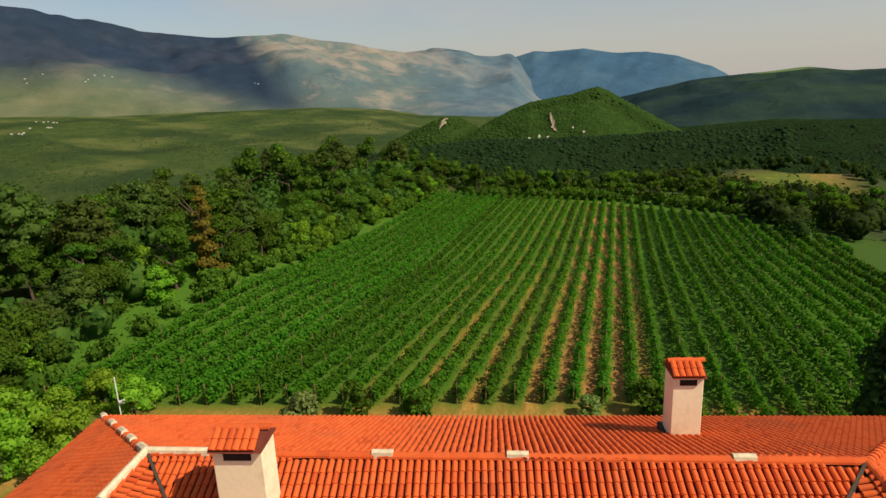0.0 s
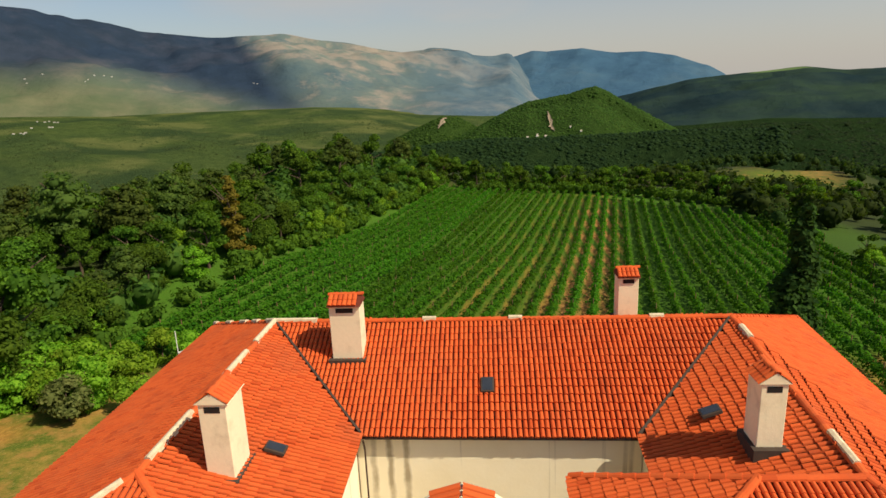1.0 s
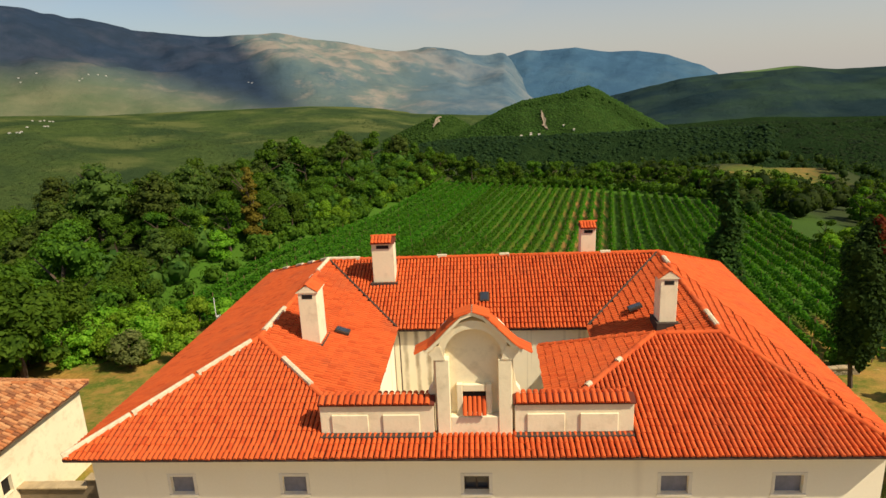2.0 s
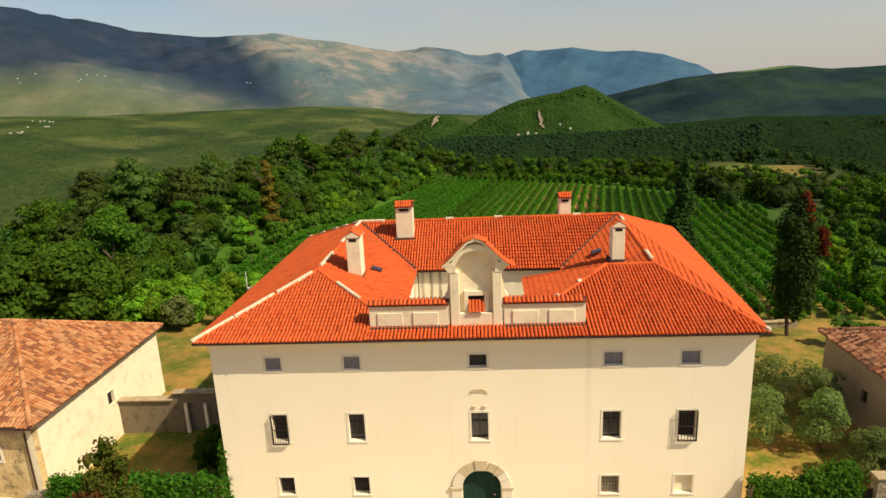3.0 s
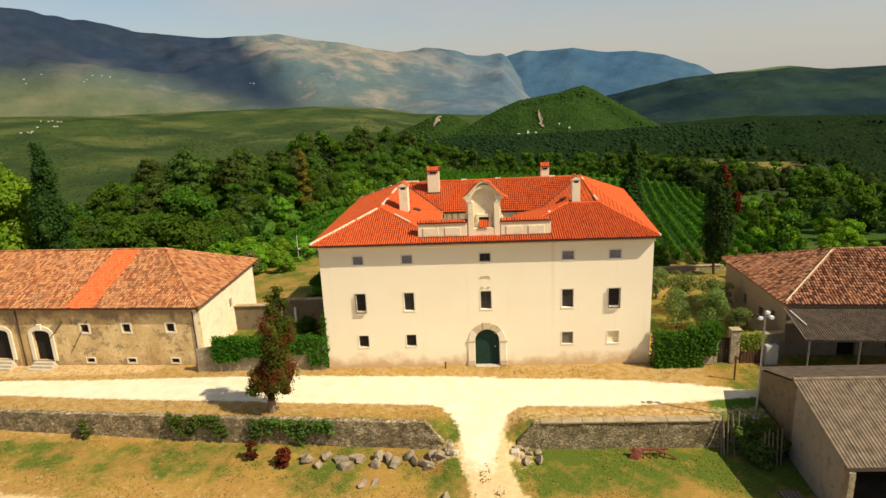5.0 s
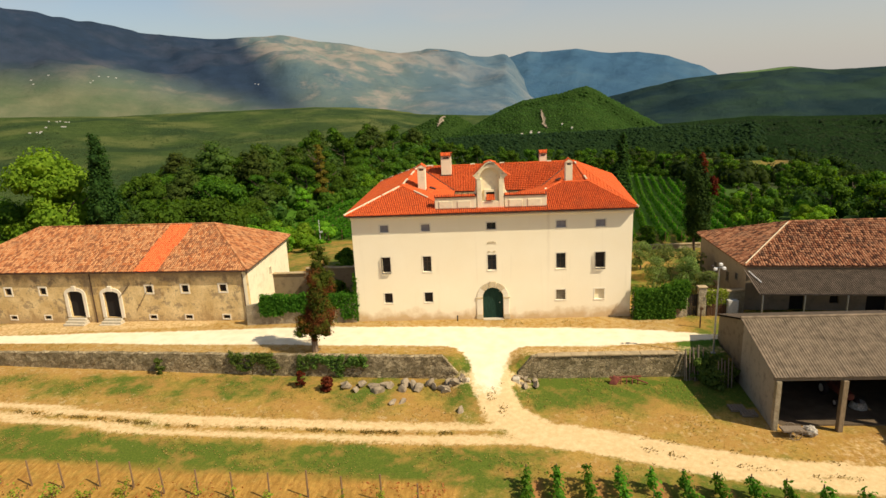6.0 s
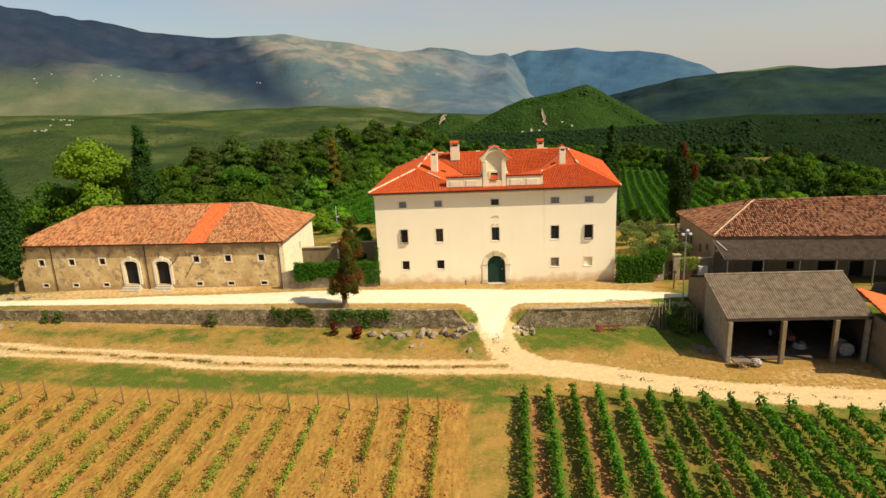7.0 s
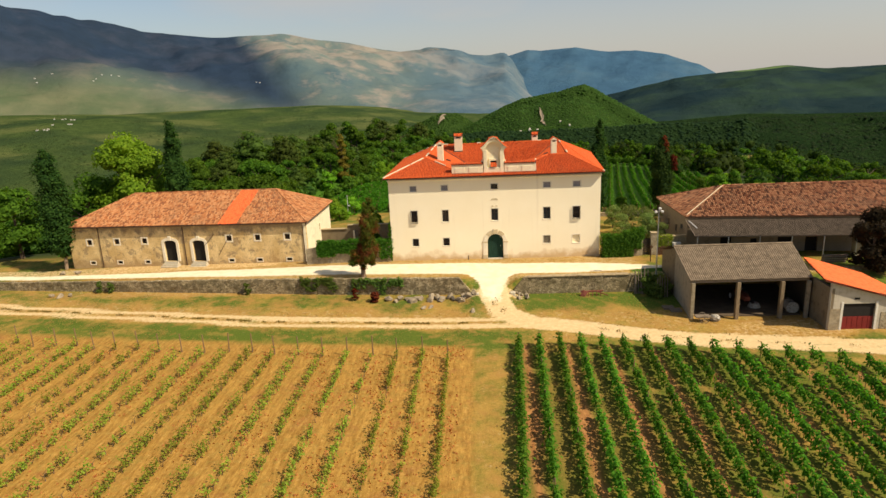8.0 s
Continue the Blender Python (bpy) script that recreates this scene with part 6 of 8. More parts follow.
q = [Vector((33.0, -24.0, 3.4)), Vector((43.2, -23.75, 0.4)), Vector((43.2, -12.6, 0.4)), Vector((36.4, -12.8, 2.55))]
t = [rb.verts.new(p) for p in q]
lo = [rb.verts.new(p - Vector((0, 0, 0.16))) for p in q]
for k in (1, 2):
    rb.faces.new((t[0], t[k], t[k + 1]))
    rb.faces.new((lo[0], lo[k + 1], lo[k]))
for k in range(4):
    rb.faces.new((t[k - 1], t[k], lo[k], lo[k - 1]))
hroof = part("roof", rb, UNDER, house, "bright orange tiled lean-to roof")
hp = tile_poses(q, (q[1], q[2]), 0.27, 0.38, rng2)
lay("roof_tiles", hp, tile_shape(0.245, 0.44, 0.08, 4), ROOF_NEW, hroof)


# ---- walls ----
def stone_run(name, line, tops, bottoms, thick, label, material=RUBBLE, cap=True, seed=1):
    """A masonry wall along a line of points, with an uneven face and a coping."""
    rng = np.random.default_rng(seed)
    owner = thing(name, label, "wall")
    pts = []
    for (a, b), t0, t1, b0, b1 in zip(zip(line, line[1:]), tops, tops[1:], bottoms, bottoms[1:]):
        n = max(2, int(math.hypot(b[0] - a[0], b[1] - a[1]) / 0.5))
        for i in range(n):
            k = i / n
            pts.append((a[0] + (b[0] - a[0]) * k, a[1] + (b[1] - a[1]) * k, t0 + (t1 - t0) * k, b0 + (b1 - b0) * k))
    pts.append((*line[-1], tops[-1], bottoms[-1]))
    rows = 6
    verts, faces = [], []
    for x, y, t, b in pts:
        t += rng.normal(0, 0.035)
        for j in range(rows):
            verts.append((x, y - thick / 2 + rng.normal(0, 0.03), b + (t - b) * j / (rows - 1)))
        for j in range(rows):
            verts.append((x, y + thick / 2, t - (t - b) * j / (rows - 1)))
    k = rows * 2
    for i in range(len(pts) - 1):
        for j in range(k):
            faces.append((i * k + j, (i + 1) * k + j, (i + 1) * k + (j + 1) % k, i * k + (j + 1) % k))
    faces.append(tuple(range(k)))
    faces.append(tuple((len(pts) - 1) * k + j for j in range(k))[::-1])
    me = mesh_of("masonry", verts, faces)
    part("masonry", me, material, owner)
    if cap:
        n = 0
        for p, q in zip(pts[::3], pts[3::3]):
            if abs(p[2] - q[2]) > 0.12:
                continue
            a, b = Vector((p[0], p[1], p[2])), Vector((q[0], q[1], q[2]))
            d = (b - a)
            s = Vector((0, thick / 2 + 0.08 + rng.uniform(0, 0.05), 0))
            e = d * 0.012
            h = Vector((0, 0, 0.09 + rng.uniform(0, 0.03)))
            part("coping_stone", prism(bmesh.new(), [a - s + e, a + s + e, a + s + h + e, a - s + h + e], d * 0.976), CAP, owner)
    return owner


stone_run("retaining_wall", [(2.0, -11.1), (3.3, -11.0), (10, -11.0), (17.3, -11.0)], [-1.2, 0.35, 0.42, 0.42], [-2.2, -2.2, -2.2, -2.2], 0.55, "dark rubble retaining wall beside the gateway", seed=3)
xs = [-75, -54, -38, -21, -12, -5.0]
stone_run("retaining_wall", [(x, float(wall_y(x))) for x in xs] + [(-3.5, -11.0)], [-0.75, -0.4, 0.0, 0.35, 0.4, 0.42, -1.2], [-2.4] * 7, 0.55, "long dark rubble retaining wall below the gravel road", cap=False, seed=4)
stone_run("garden_wall", [(-27.7, 0.2), (-21, 0.0), (-15.1, -0.1)], [1.9, 2.6, 2.6], [-0.9, -0.7, -0.6], 0.45, "old stone wall between barn and villa", RUBBLE_PALE, seed=5)
yard = thing("yard_wall", "weathered yard wall with a doorway in pale jambs", "wall")
part("masonry", pierced_wall((-28.1, 10.8), (1, 0), 4.4, -1.4, 2.32, 0.45, []), YARD_WALL, yard)
part("masonry", pierced_wall((-23.697, 10.8), (1, 0), 8.697, -1.4, 2.92, 0.45, [(1.15, 2.45, -1.4, 2.1)]), YARD_WALL, yard)
for x in (-22.67, -21.13):
    part("jamb", block(x - 0.12, x + 0.12, 10.6, 10.84, -1.0, 2.1, bevel=0.02), TRIM, yard, "pale stone jamb")
# added panel, in place of the shaded greenery behind the open doorway
part("door", block(-22.53, -21.27, 10.92, 11.0, -1.0, 2.05), TIMBER, yard, "added panel standing in for the shaded doorway")
for k in range(10):
    x = -28.1 + k * 1.31
    top = 2.324 if k < 3 else 2.924
    part("coping_stone", block(x + (0.48 if k == 3 else 0), x + (1.29 if k != 2 else 1.78), 10.62, 11.34, top, top + 0.09 + 0.02 * (k % 3), bevel=0.02), CAP, yard)
stone_run("garden_wall", [(14.9, -0.6), (20.2, -0.5)], [2.7, 2.7], [-0.7, -0.7], 0.45, "ivy-grown stone garden wall", RUBBLE_PALE, seed=8)
stone_run("garden_wall", [(22.4, 0.1), (26.9, 0.6)], [2.3, 2.3], [-0.8, -0.8], 0.4, "low stone wall beside the gate pillar", RUBBLE_PALE, seed=9)
stone_run("garden_wall", [(19.5, 30.6), (26, 31.0), (33.5, 31.7)], [-0.5, -0.55, -0.6], [-2.2, -2.2, -2.4], 0.4, "low stone wall at the end of the lawn", RUBBLE_PALE, seed=12)
for x, wide in ((20.45, 0.26), (22.2, 0.42)):
    g = thing("gate_pillar", "square stone gate pillar with flat cap", "pillar", "pillars of the side gate")
    part("shaft", block(x - wide, x + wide, -0.45, 0.15, -0.6, 2.95, bevel=0.04), RUBBLE_PALE, g)
    part("cap_stone", block(x - wide - 0.08, x + wide + 0.08, -0.53, 0.23, 2.954, 3.1, bevel=0.04), CAP, g)
gate = thing("garden_gate", "gate boards standing in for the dark opening between pillars", "gate")
for k in range(5):
    part("board", block(20.75 + k * 0.21, 20.93 + k * 0.21, -0.2, -0.14, -0.3, 2.2), DARK_BOARD, gate)
part("rail", block(20.75, 21.8, -0.14, -0.08, 1.5, 1.65), DARK_BOARD, gate)
boards = thing("board_fence", "low fence of dark brown boards below the creeper", "fence")
for k in range(9):
    part("board", block(22.75 + k * 0.27, 22.98 + k * 0.27, -0.42, -0.36, -0.4, 1.05 + 0.04 * (k % 3), bevel=0.01), BROWN_BOARD, boards)
part("rail", block(22.75, 25.15, -0.355, -0.3, 0.75, 0.87), BROWN_BOARD, boards)
for x, y in ((-2.75, -12.6), (1.75, -12.5)):
    p = thing("gate_stone", "squared pale stone at the foot of the ramp", "stone block", "stones at the gateway")
    part("block", block(x - 0.34, x + 0.34, y - 0.28, y + 0.28, -2.0, -1.05, bevel=0.09), STEP, p)


# ---- trees ----
def zat(x, y):
    return float(height(x, y))


BROAD = [broadleaf(s, h, w, 2300, 0.38, 0.06, 20) for s, h, w in ((1, 11, 4.6), (2, 12.5, 5.0), (3, 9.5, 4.4), (4, 11.5, 4.2))]
FAR_BROAD = [broadleaf(s, h, w, 950, 0.58, 0.06, 14) for s, h, w in ((5, 11, 4.6), (6, 12.5, 5.0), (7, 9.5, 4.4), (8, 11.5, 4.2))]
BUSHES = [broadleaf(s, h, w, 1000, 0.36, 0.04, 14) for s, h, w in ((13, 6.5, 3.6), (14, 5.6, 3.3))]
LIGHT = [broadleaf(s, h, w, 1500, 0.38, 0.06, 16) for s, h, w in ((11, 7.5, 3.8), (12, 6.0, 3.4))]
PINES = [pine(s, h, w, 1100, 0.46) for s, h, w in ((15, 12.0, 4.6), (16, 11.0, 4.2), (17, 12.6, 4.9))]


def shared(pair, bark, leaf):
    t = bpy.data.meshes.new("trunk")
    pair[0].to_mesh(t)
    pair[0].free()
    t.materials.append(bark)
    pair[1].materials.append(leaf)
    return t, pair[1]


BROAD_S = [shared(p, BARK, LEAF) for p in BROAD]
FAR_S = [shared(p, BARK, LEAF) for p in FAR_BROAD]
PINE_S = [shared(p, BARK, PINE) for p in PINES]
BUSH_S = [shared(p, BARK, LEAF_LIGHT) for p in BUSHES]
LIGHT_S = [shared(p, BARK, LEAF_LIGHT) for p in LIGHT]
rng3 = np.random.default_rng(33)


def scatter(count, spot, shapes, names, labels, group, lo=0.8, hi=1.2, gap=3.0, sink=0.3):
    """Trees of mixed kinds over a patch; spot() gives x, y or None."""
    placed = []
    tries = 0
    while len(placed) < count and tries < count * 40:
        tries += 1
        p = spot()
        if p is None or (abs(p[0] + 38.5) < 3.2 and 68 < p[1] < 88) or any((p[0] - q[0]) ** 2 + (p[1] - q[1]) ** 2 < gap * gap for q in placed):
            continue
        placed.append(p)
        k = rng3.integers(len(shapes))
        plant(names[k], labels[k], "tree", shapes[k], (p[0], p[1], zat(*p) - sink), None, None, rng3.uniform(0, 6.28), rng3.uniform(lo, hi), group)


VINE_LEFT = [(-43.5, 45), (-41.0, 62), (-36.5, 80), (-35.0, 95), (-33.0, 110), (-31.0, 126), (-27.5, 148), (-22.0, 167), (-16, 193), (-14, 207)]


def vine_left(y):
    return float(np.interp(y, [p[1] for p in VINE_LEFT], [p[0] for p in VINE_LEFT]))


def edge_spot():
    y = rng3.uniform(50, 208)
    return vine_left(y) - rng3.uniform(1.5, 11), y


def deep_spot():
    y = rng3.uniform(38, 270)
    return vine_left(min(y, 205)) - rng3.uniform(12, 85), y


def near_left_spot():
    return rng3.uniform(-125, -44), rng3.uniform(28, 62)


def middle_spot():
    y = rng3.uniform(50, 118)
    return vine_left(y) - rng3.uniform(4, 40), y


def back_spot():
    x = rng3.uniform(-35, 85)
    return x, np.interp(x, [-20, 34, 58, 80], [211, 191, 172, 140]) + rng3.uniform(2, 26)


def east_spot():
    y = rng3.uniform(58, 175)
    return np.interp(y, [50, 81, 129, 164], [62, 70, 80, 74]) + rng3.uniform(3, 45), y


DL = "dark green broadleaf tree in dense woodland"
LL = "light green bushy tree at the wood's edge"
scatter(44, edge_spot, BROAD_S[:3] + LIGHT_S + BROAD_S[3:], ["oak_tree"] * 3 + ["young_tree"] * 2 + ["oak_tree"], [DL] * 3 + [LL] * 2 + [DL], "trees along the vineyard", 0.65, 0.95, 3.4)
PINE_TEXT = "dark olive pine rising from the woodland"
scatter(66, deep_spot, BROAD_S[:3] + FAR_S + PINE_S, ["oak_tree"] * 7 + ["pine_tree"] * 3, [DL] * 7 + [PINE_TEXT] * 3, "trees of the western wood", 0.85, 1.25, 4.0)
scatter(44, middle_spot, BROAD_S + PINE_S[:1], ["oak_tree"] * 4 + ["pine_tree"], [DL] * 4 + [PINE_TEXT], "trees west of the vineyard", 0.6, 0.95, 3.3)
scatter(34, near_left_spot, BROAD_S + LIGHT_S[:1], ["oak_tree"] * 4 + ["young_tree"], [DL] * 4 + [LL], "trees behind the barn", 0.8, 1.1, 4.5)
scatter(40, back_spot, FAR_S, ["oak_tree"] * 4, [DL] * 4, "trees beyond the vineyard", 0.6, 0.95, 4.2)
scatter(28, east_spot, FAR_S, ["oak_tree"] * 4, [DL] * 4, "trees east of the vineyard", 0.7, 1.0, 4.8)


def right_spot():
    y = rng3.uniform(24, 110)
    return 60 + (y - 40) * 0.4 + rng3.uniform(2, 40), y


scatter(24, right_spot, FAR_S, ["oak_tree"] * 4, [DL] * 4, "trees beside the vineyard's eastern edge", 0.55, 0.85, 5.0)


def bush_spot():
    return rng3.uniform(-44, -31), rng3.uniform(38, 52)


def hedge_spot():
    return rng3.uniform(-57, -37), rng3.uniform(38, 49)


scatter(36, hedge_spot, BUSH_S, ["bush"] * 2, ["bright green leafy bush in a thicket"] * 2, "bushes of the thicket", 0.55, 0.85, 2.0)
scatter(9, bush_spot, BUSH_S, ["bush"] * 2, ["bright green leafy bush on rough ground"] * 2, "bushes west of the villa", 0.45, 0.85, 3.0)



def east_bush_spot():
    y = rng3.uniform(38, 96)
    return 46.5 + (y - 57) * 0.2 + rng3.uniform(1, 16) + (7 if y > 62 else 0), y


scatter(26, east_bush_spot, FAR_S[2:] + BUSH_S[:1], ["oak_tree"] * 2 + ["bush"], [DL] * 2 + ["loose green bush at the meadow's edge"], "bushes beside the meadow", 0.4, 0.75, 3.0)

# single trees
dry_pine = pine(40, 14.5, 2.7, 2000, 0.38, True)
plant("pine_tree", "yellow-brown drying pine among green trees", "tree", dry_pine, (-40.8, 87.0, zat(-40.8, 87.0) - 0.4), DRY)
for x, y, h, s in ((19.6, 27.6, 18.3, 1), (-59.3, 27.2, 22.6, 2), (-68.3, 5.0, 19.2, 3)):
    plant("cypress", "tall narrow dark green cypress", "cypress", columnar(50 + s, h, 1.6 if s == 1 else 2.7, 7500, 0.34, 0.15 if s == 3 else 0.08), (x, y, zat(x, y)), CYPRESS, PALE_BARK if s == 3 else BARK)
red = plant("cypress", "dark cypress with two reddish dead patches", "cypress", columnar(55, 14.6, 2.2, 8000, 0.3, 0.16, ragged=0.1), (31.0, 28.5, zat(31.0, 28.5)), CYPRESS)
dead = np.random.default_rng(56)
part("dead_foliage", soup("dead_foliage", clumps(np.array([(0.5, -0.5, 13.2), (0.6, -0.7, 12.0), (0.3, -0.3, 14.2)]), np.array([0.5, 0.42, 0.4]), 300, 0.26, dead, flat=1.5, core=0.5)), SHRUB_RED, red, "dead reddish twigs")
part("dead_foliage", soup("dead_foliage", clumps(np.array([(1.9, -0.8, 10.6), (2.1, -0.8, 9.6), (2.2, -0.7, 8.8)]), np.array([0.6, 0.62, 0.5]), 360, 0.26, dead, flat=1.4, core=0.5)), SHRUB_RED, red, "dead reddish twigs")
patchy = plant("conifer", "patchy conifer, half brown, beside the gravel road", "conifer", columnar(57, 10.9, 1.25, 9000, 0.14, 0.14, 0.6, 0.34), (-17.7, -8.2, -0.15), CONIFER, PALE_BARK)
patchy.rotation_euler = (0, radians(7), 0)
lobe = np.random.default_rng(58)
part("side_growth", soup("side_growth", clumps(np.stack([lobe.uniform(-1.7, -0.5, 12), lobe.uniform(-0.7, 0.5, 12), lobe.uniform(1.7, 3.6, 12)], -1), lobe.uniform(0.4, 0.7, 12), 3200, 0.13, lobe, core=0.5, flat=1.2)), CONIFER, patchy, "drooping brown-green side branches")
big = broadleaf(60, 22.0, 7.0, 7500, 0.5, 0.05, 64)
plant("ash_tree", "big light-green tree rising behind the barn", "tree", big, (-69, 28.5, zat(-69, 28.5)), LEAF_LIGHT)
for x, y, h, w, s in ((-77, 27, 15, 5.5, 61), (-84, 16, 14, 5.5, 62), (-51, 30, 12, 5.0, 63), (-45, 33, 12, 4.6, 64)):
    plant("oak_tree", "leafy dark green tree behind the barn", "tree", broadleaf(s, h, w, 2600, 0.55, 0.12), (x, y, zat(x, y) - 0.3), LEAF)
plant("oak_tree", "dark russet-leaved bushy tree beside the outbuilding", "tree", broadleaf(65, 8.4, 3.3, 3200, 0.34, 0.05), (46.4, -10.0, zat(46.4, -10) - 0.2), RUSSET)
for x, y, h, w, s in ((19.7, 8.2, 4.6, 2.1, 1), (21.6, 12.8, 5.2, 2.6, 2), (22.9, 7.2, 5.0, 2.3, 3), (24.0, 3.8, 4.0, 1.8, 4), (24.8, 11.6, 4.8, 2.3, 5), (20.2, 17.4, 4.2, 1.9, 6)):
    plant("olive_tree", "silvery grey-green olive tree in rough grass", "olive tree", broadleaf(70 + s, h * 0.96, w * 0.86, 4600, 0.12, 0.2, 22, 0.3), (x, y, zat(x, y)), OLIVE, BARK, group="olive trees beside the villa")
for x, y, h, w, s in ((-11.0, 49.2, 3.5, 1.6, 1), (-5.3, 49.0, 2.6, 1.9, 2), (14.6, 49.2, 3.5, 2.0, 3), (-15.8, 49.2, 2.4, 1.6, 4), (9.4, 49.0, 1.9, 1.2, 5), (25, 33, 3.6, 1.8, 6)):
    plant("shrub", "round green shrub at the vineyard's edge", "shrub", broadleaf(80 + s, h, w, 900, 0.3, 0.05), (x, y, zat(x, y) - 0.1), LEAF if s in (1, 2, 3, 6) else OLIVE, BARK, group="shrubs behind the villa")
for x, y, h, w, s in ((-36, 36.5, 4.0, 2.3, 1), (-18.6, 6.2, 3.0, 1.5, 3), (-19.6, 14.5, 3.6, 1.7, 4), (-21.5, 24, 2.6, 1.7, 5)):
    plant("shrub", "loose green shrub in the grass beside the villa", "shrub", broadleaf(90 + s, h, w, 1100, 0.3, 0.05), (x, y, zat(x, y) - 0.1), OLIVE if s == 1 else LEAF, BARK, group="shrubs beside the villa")
palm = thing("palm", "small fan palm beside the red-patched cypress", "palm", at=(34.4, 25.2, zat(34.4, 25.2)))
part("trunk", rod(bmesh.new(), (0, 0, -0.2), (0, 0, 2.6), 0.22, 0.18), BARK, palm)
for k in range(16):
    a, up = k * 2.4, 0.9 - 0.1 * (k % 8)
    d = Vector((math.cos(a), math.sin(a), 0))
    bm = bmesh.new()
    pts = [Vector((0, 0, 2.5)) + d * (s * 1.5) + Vector((0, 0, up * s * 1.6 - s * s * 1.1)) for s in (0, 0.35, 0.7, 1.0)]
    side = d.cross(Vector((0, 0, 1)))
    prev = None
    for i, p in enumerate(pts):
        w = (0.06, 0.38, 0.3, 0.03)[i]
        row = [bm.verts.new(p - side * w - Vector((0, 0, w * 0.4))), bm.verts.new(p), bm.verts.new(p + side * w - Vector((0, 0, w * 0.4)))]
        if prev:
            bm.faces.new((prev[0], prev[1], row[1], row[0]))
            bm.faces.new((prev[1], prev[2], row[2], row[1]))
        prev = row
    part("frond", bm, LEAF, palm)

# woods too far to count
rng4 = np.random.default_rng(44)


def woods(name, label, spots, size, k, fine, material=WOODS):
    """Far tree crowns joined into one mass: rough clumps of folded leaves."""
    out = []
    for x, y in spots:
        r = rng4.uniform(*size)
        z = zat(x, y) + r * 0.8
        d = rng4.normal(size=(k, 3))
        d /= np.linalg.norm(d, axis=1, keepdims=True)
        d[:, 2] = np.abs(d[:, 2]) * 1.1 - 0.25
        p = np.array([x, y, z]) + d * r * rng4.uniform(0.62, 1.1, (k, 1)) * (1 + 0.28 * np.sin(d @ rng4.normal(0, 3, (3, 1))))
        out.append(leaves(p, d + rng4.normal(0, 0.35, (k, 3)), r * fine * rng4.uniform(0.7, 1.3, k), rng4))
        wob = 1 + 0.2 * np.sin(ICO_V @ rng4.normal(0, 3, 3))[:, None] + rng4.uniform(-0.2, 0.2, (len(ICO_V), 1))
        out.append((np.array([x, y, z]) + ICO_V * wob * r * np.array([0.54, 0.54, 0.6]), ICO_F))
    ob = part(name, soup(name, out), material)
    return tagged(ob, label, "woods", kind="stuff")


west = [(vine_left(min(y, 205)) - 5 - rng4.uniform(0, 1) ** 1.6 * 190, y) for y in rng4.uniform(44, 380, 1000)]
west = [(x, y) for x, y in west if not (abs(x + 38.5) < 4 and 66 < y < 90)]
west += [(rng4.uniform(-150, -46), rng4.uniform(26, 60)) for _ in range(150)]
woods("western_woods", "dense dark woods falling to the valley", west, (2.0, 4.0), 78, 0.27)
north = [(rng4.uniform(-80, 330), rng4.uniform(235, 560)) for _ in range(1100)]
north = [(x, y) for x, y in north if math.hypot((x - 188) / 35, (y - 385) / 50) > 1]
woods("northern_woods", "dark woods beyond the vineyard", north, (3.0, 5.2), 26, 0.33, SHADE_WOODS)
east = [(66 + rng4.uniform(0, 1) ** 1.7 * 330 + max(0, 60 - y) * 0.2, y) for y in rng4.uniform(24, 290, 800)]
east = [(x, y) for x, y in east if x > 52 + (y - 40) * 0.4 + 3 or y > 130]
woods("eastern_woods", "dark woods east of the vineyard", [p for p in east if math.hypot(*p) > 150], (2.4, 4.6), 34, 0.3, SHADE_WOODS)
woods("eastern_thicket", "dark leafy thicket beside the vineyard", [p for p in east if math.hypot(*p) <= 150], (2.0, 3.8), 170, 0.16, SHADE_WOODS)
rim = [(vine_left(y) - rng4.uniform(0.6, 3.5), y) for y in rng4.uniform(52, 207, 120)]
rim += [(x, np.interp(x, [-20, 34, 58, 80], [211, 191, 172, 140]) + rng4.uniform(0, 4)) for x in rng4.uniform(-22, 78, 130)]
woods("undergrowth", "low leafy undergrowth along the edge of the woods", rim, (1.0, 2.2), 70, 0.3, LEAF)


# ---- ivy and hedges ----
def mat_of_leaves(name, label, category, boxes, count, leaf, material, seed, core=True):
    """A leafy mass over box-shaped bodies (x0, x1, y0, y1, z0, z1)."""
    rng = np.random.default_rng(seed)
    out = []
    areas = np.array([(b[1] - b[0]) * (b[5] - b[4]) + (b[1] - b[0]) * (b[3] - b[2]) for b in boxes])
    for b, a in zip(boxes, areas / areas.sum()):
        k = int(count * a)
        s = rng.uniform(0, 1, (k, 3))
        face = rng.integers(0, 10, k)
        s[:, 1] = np.where(face < 6, 0.0, s[:, 1])
        s[:, 2] = np.where((face >= 6) & (face < 8), 1.0, s[:, 2])
        s[:, 0] = np.where(face == 8, 0.0, np.where(face == 9, 1.0, s[:, 0]))
        lo, hi = np.array([b[0], b[2], b[4]]), np.array([b[1], b[3], b[5]])
        p = lo + s * (hi - lo) + rng.normal(0, 0.1, (k, 3))
        n = np.where((face < 6)[:, None], [0, -1, 0.4], np.where((face < 8)[:, None], [0, -0.2, 1], np.where((face == 8)[:, None], [-1, 0, 0.3], [1, 0, 0.3]))) + rng.normal(0, 0.4, (k, 3))
        out.append(leaves(p, n, leaf * rng.uniform(0.6, 1.4, k), rng))
    owner = thing(name, label, category)
    part("foliage", soup("foliage", out), material, owner)
    if core:
        bm = bmesh.new()
        for b in boxes:
            box(bm, b[0] + 0.08, b[1] - 0.08, b[2] + 0.1, b[3] - 0.08, b[4], b[5] - 0.12, 0.05)
        part("inner_growth", bm, material, owner)
    return owner


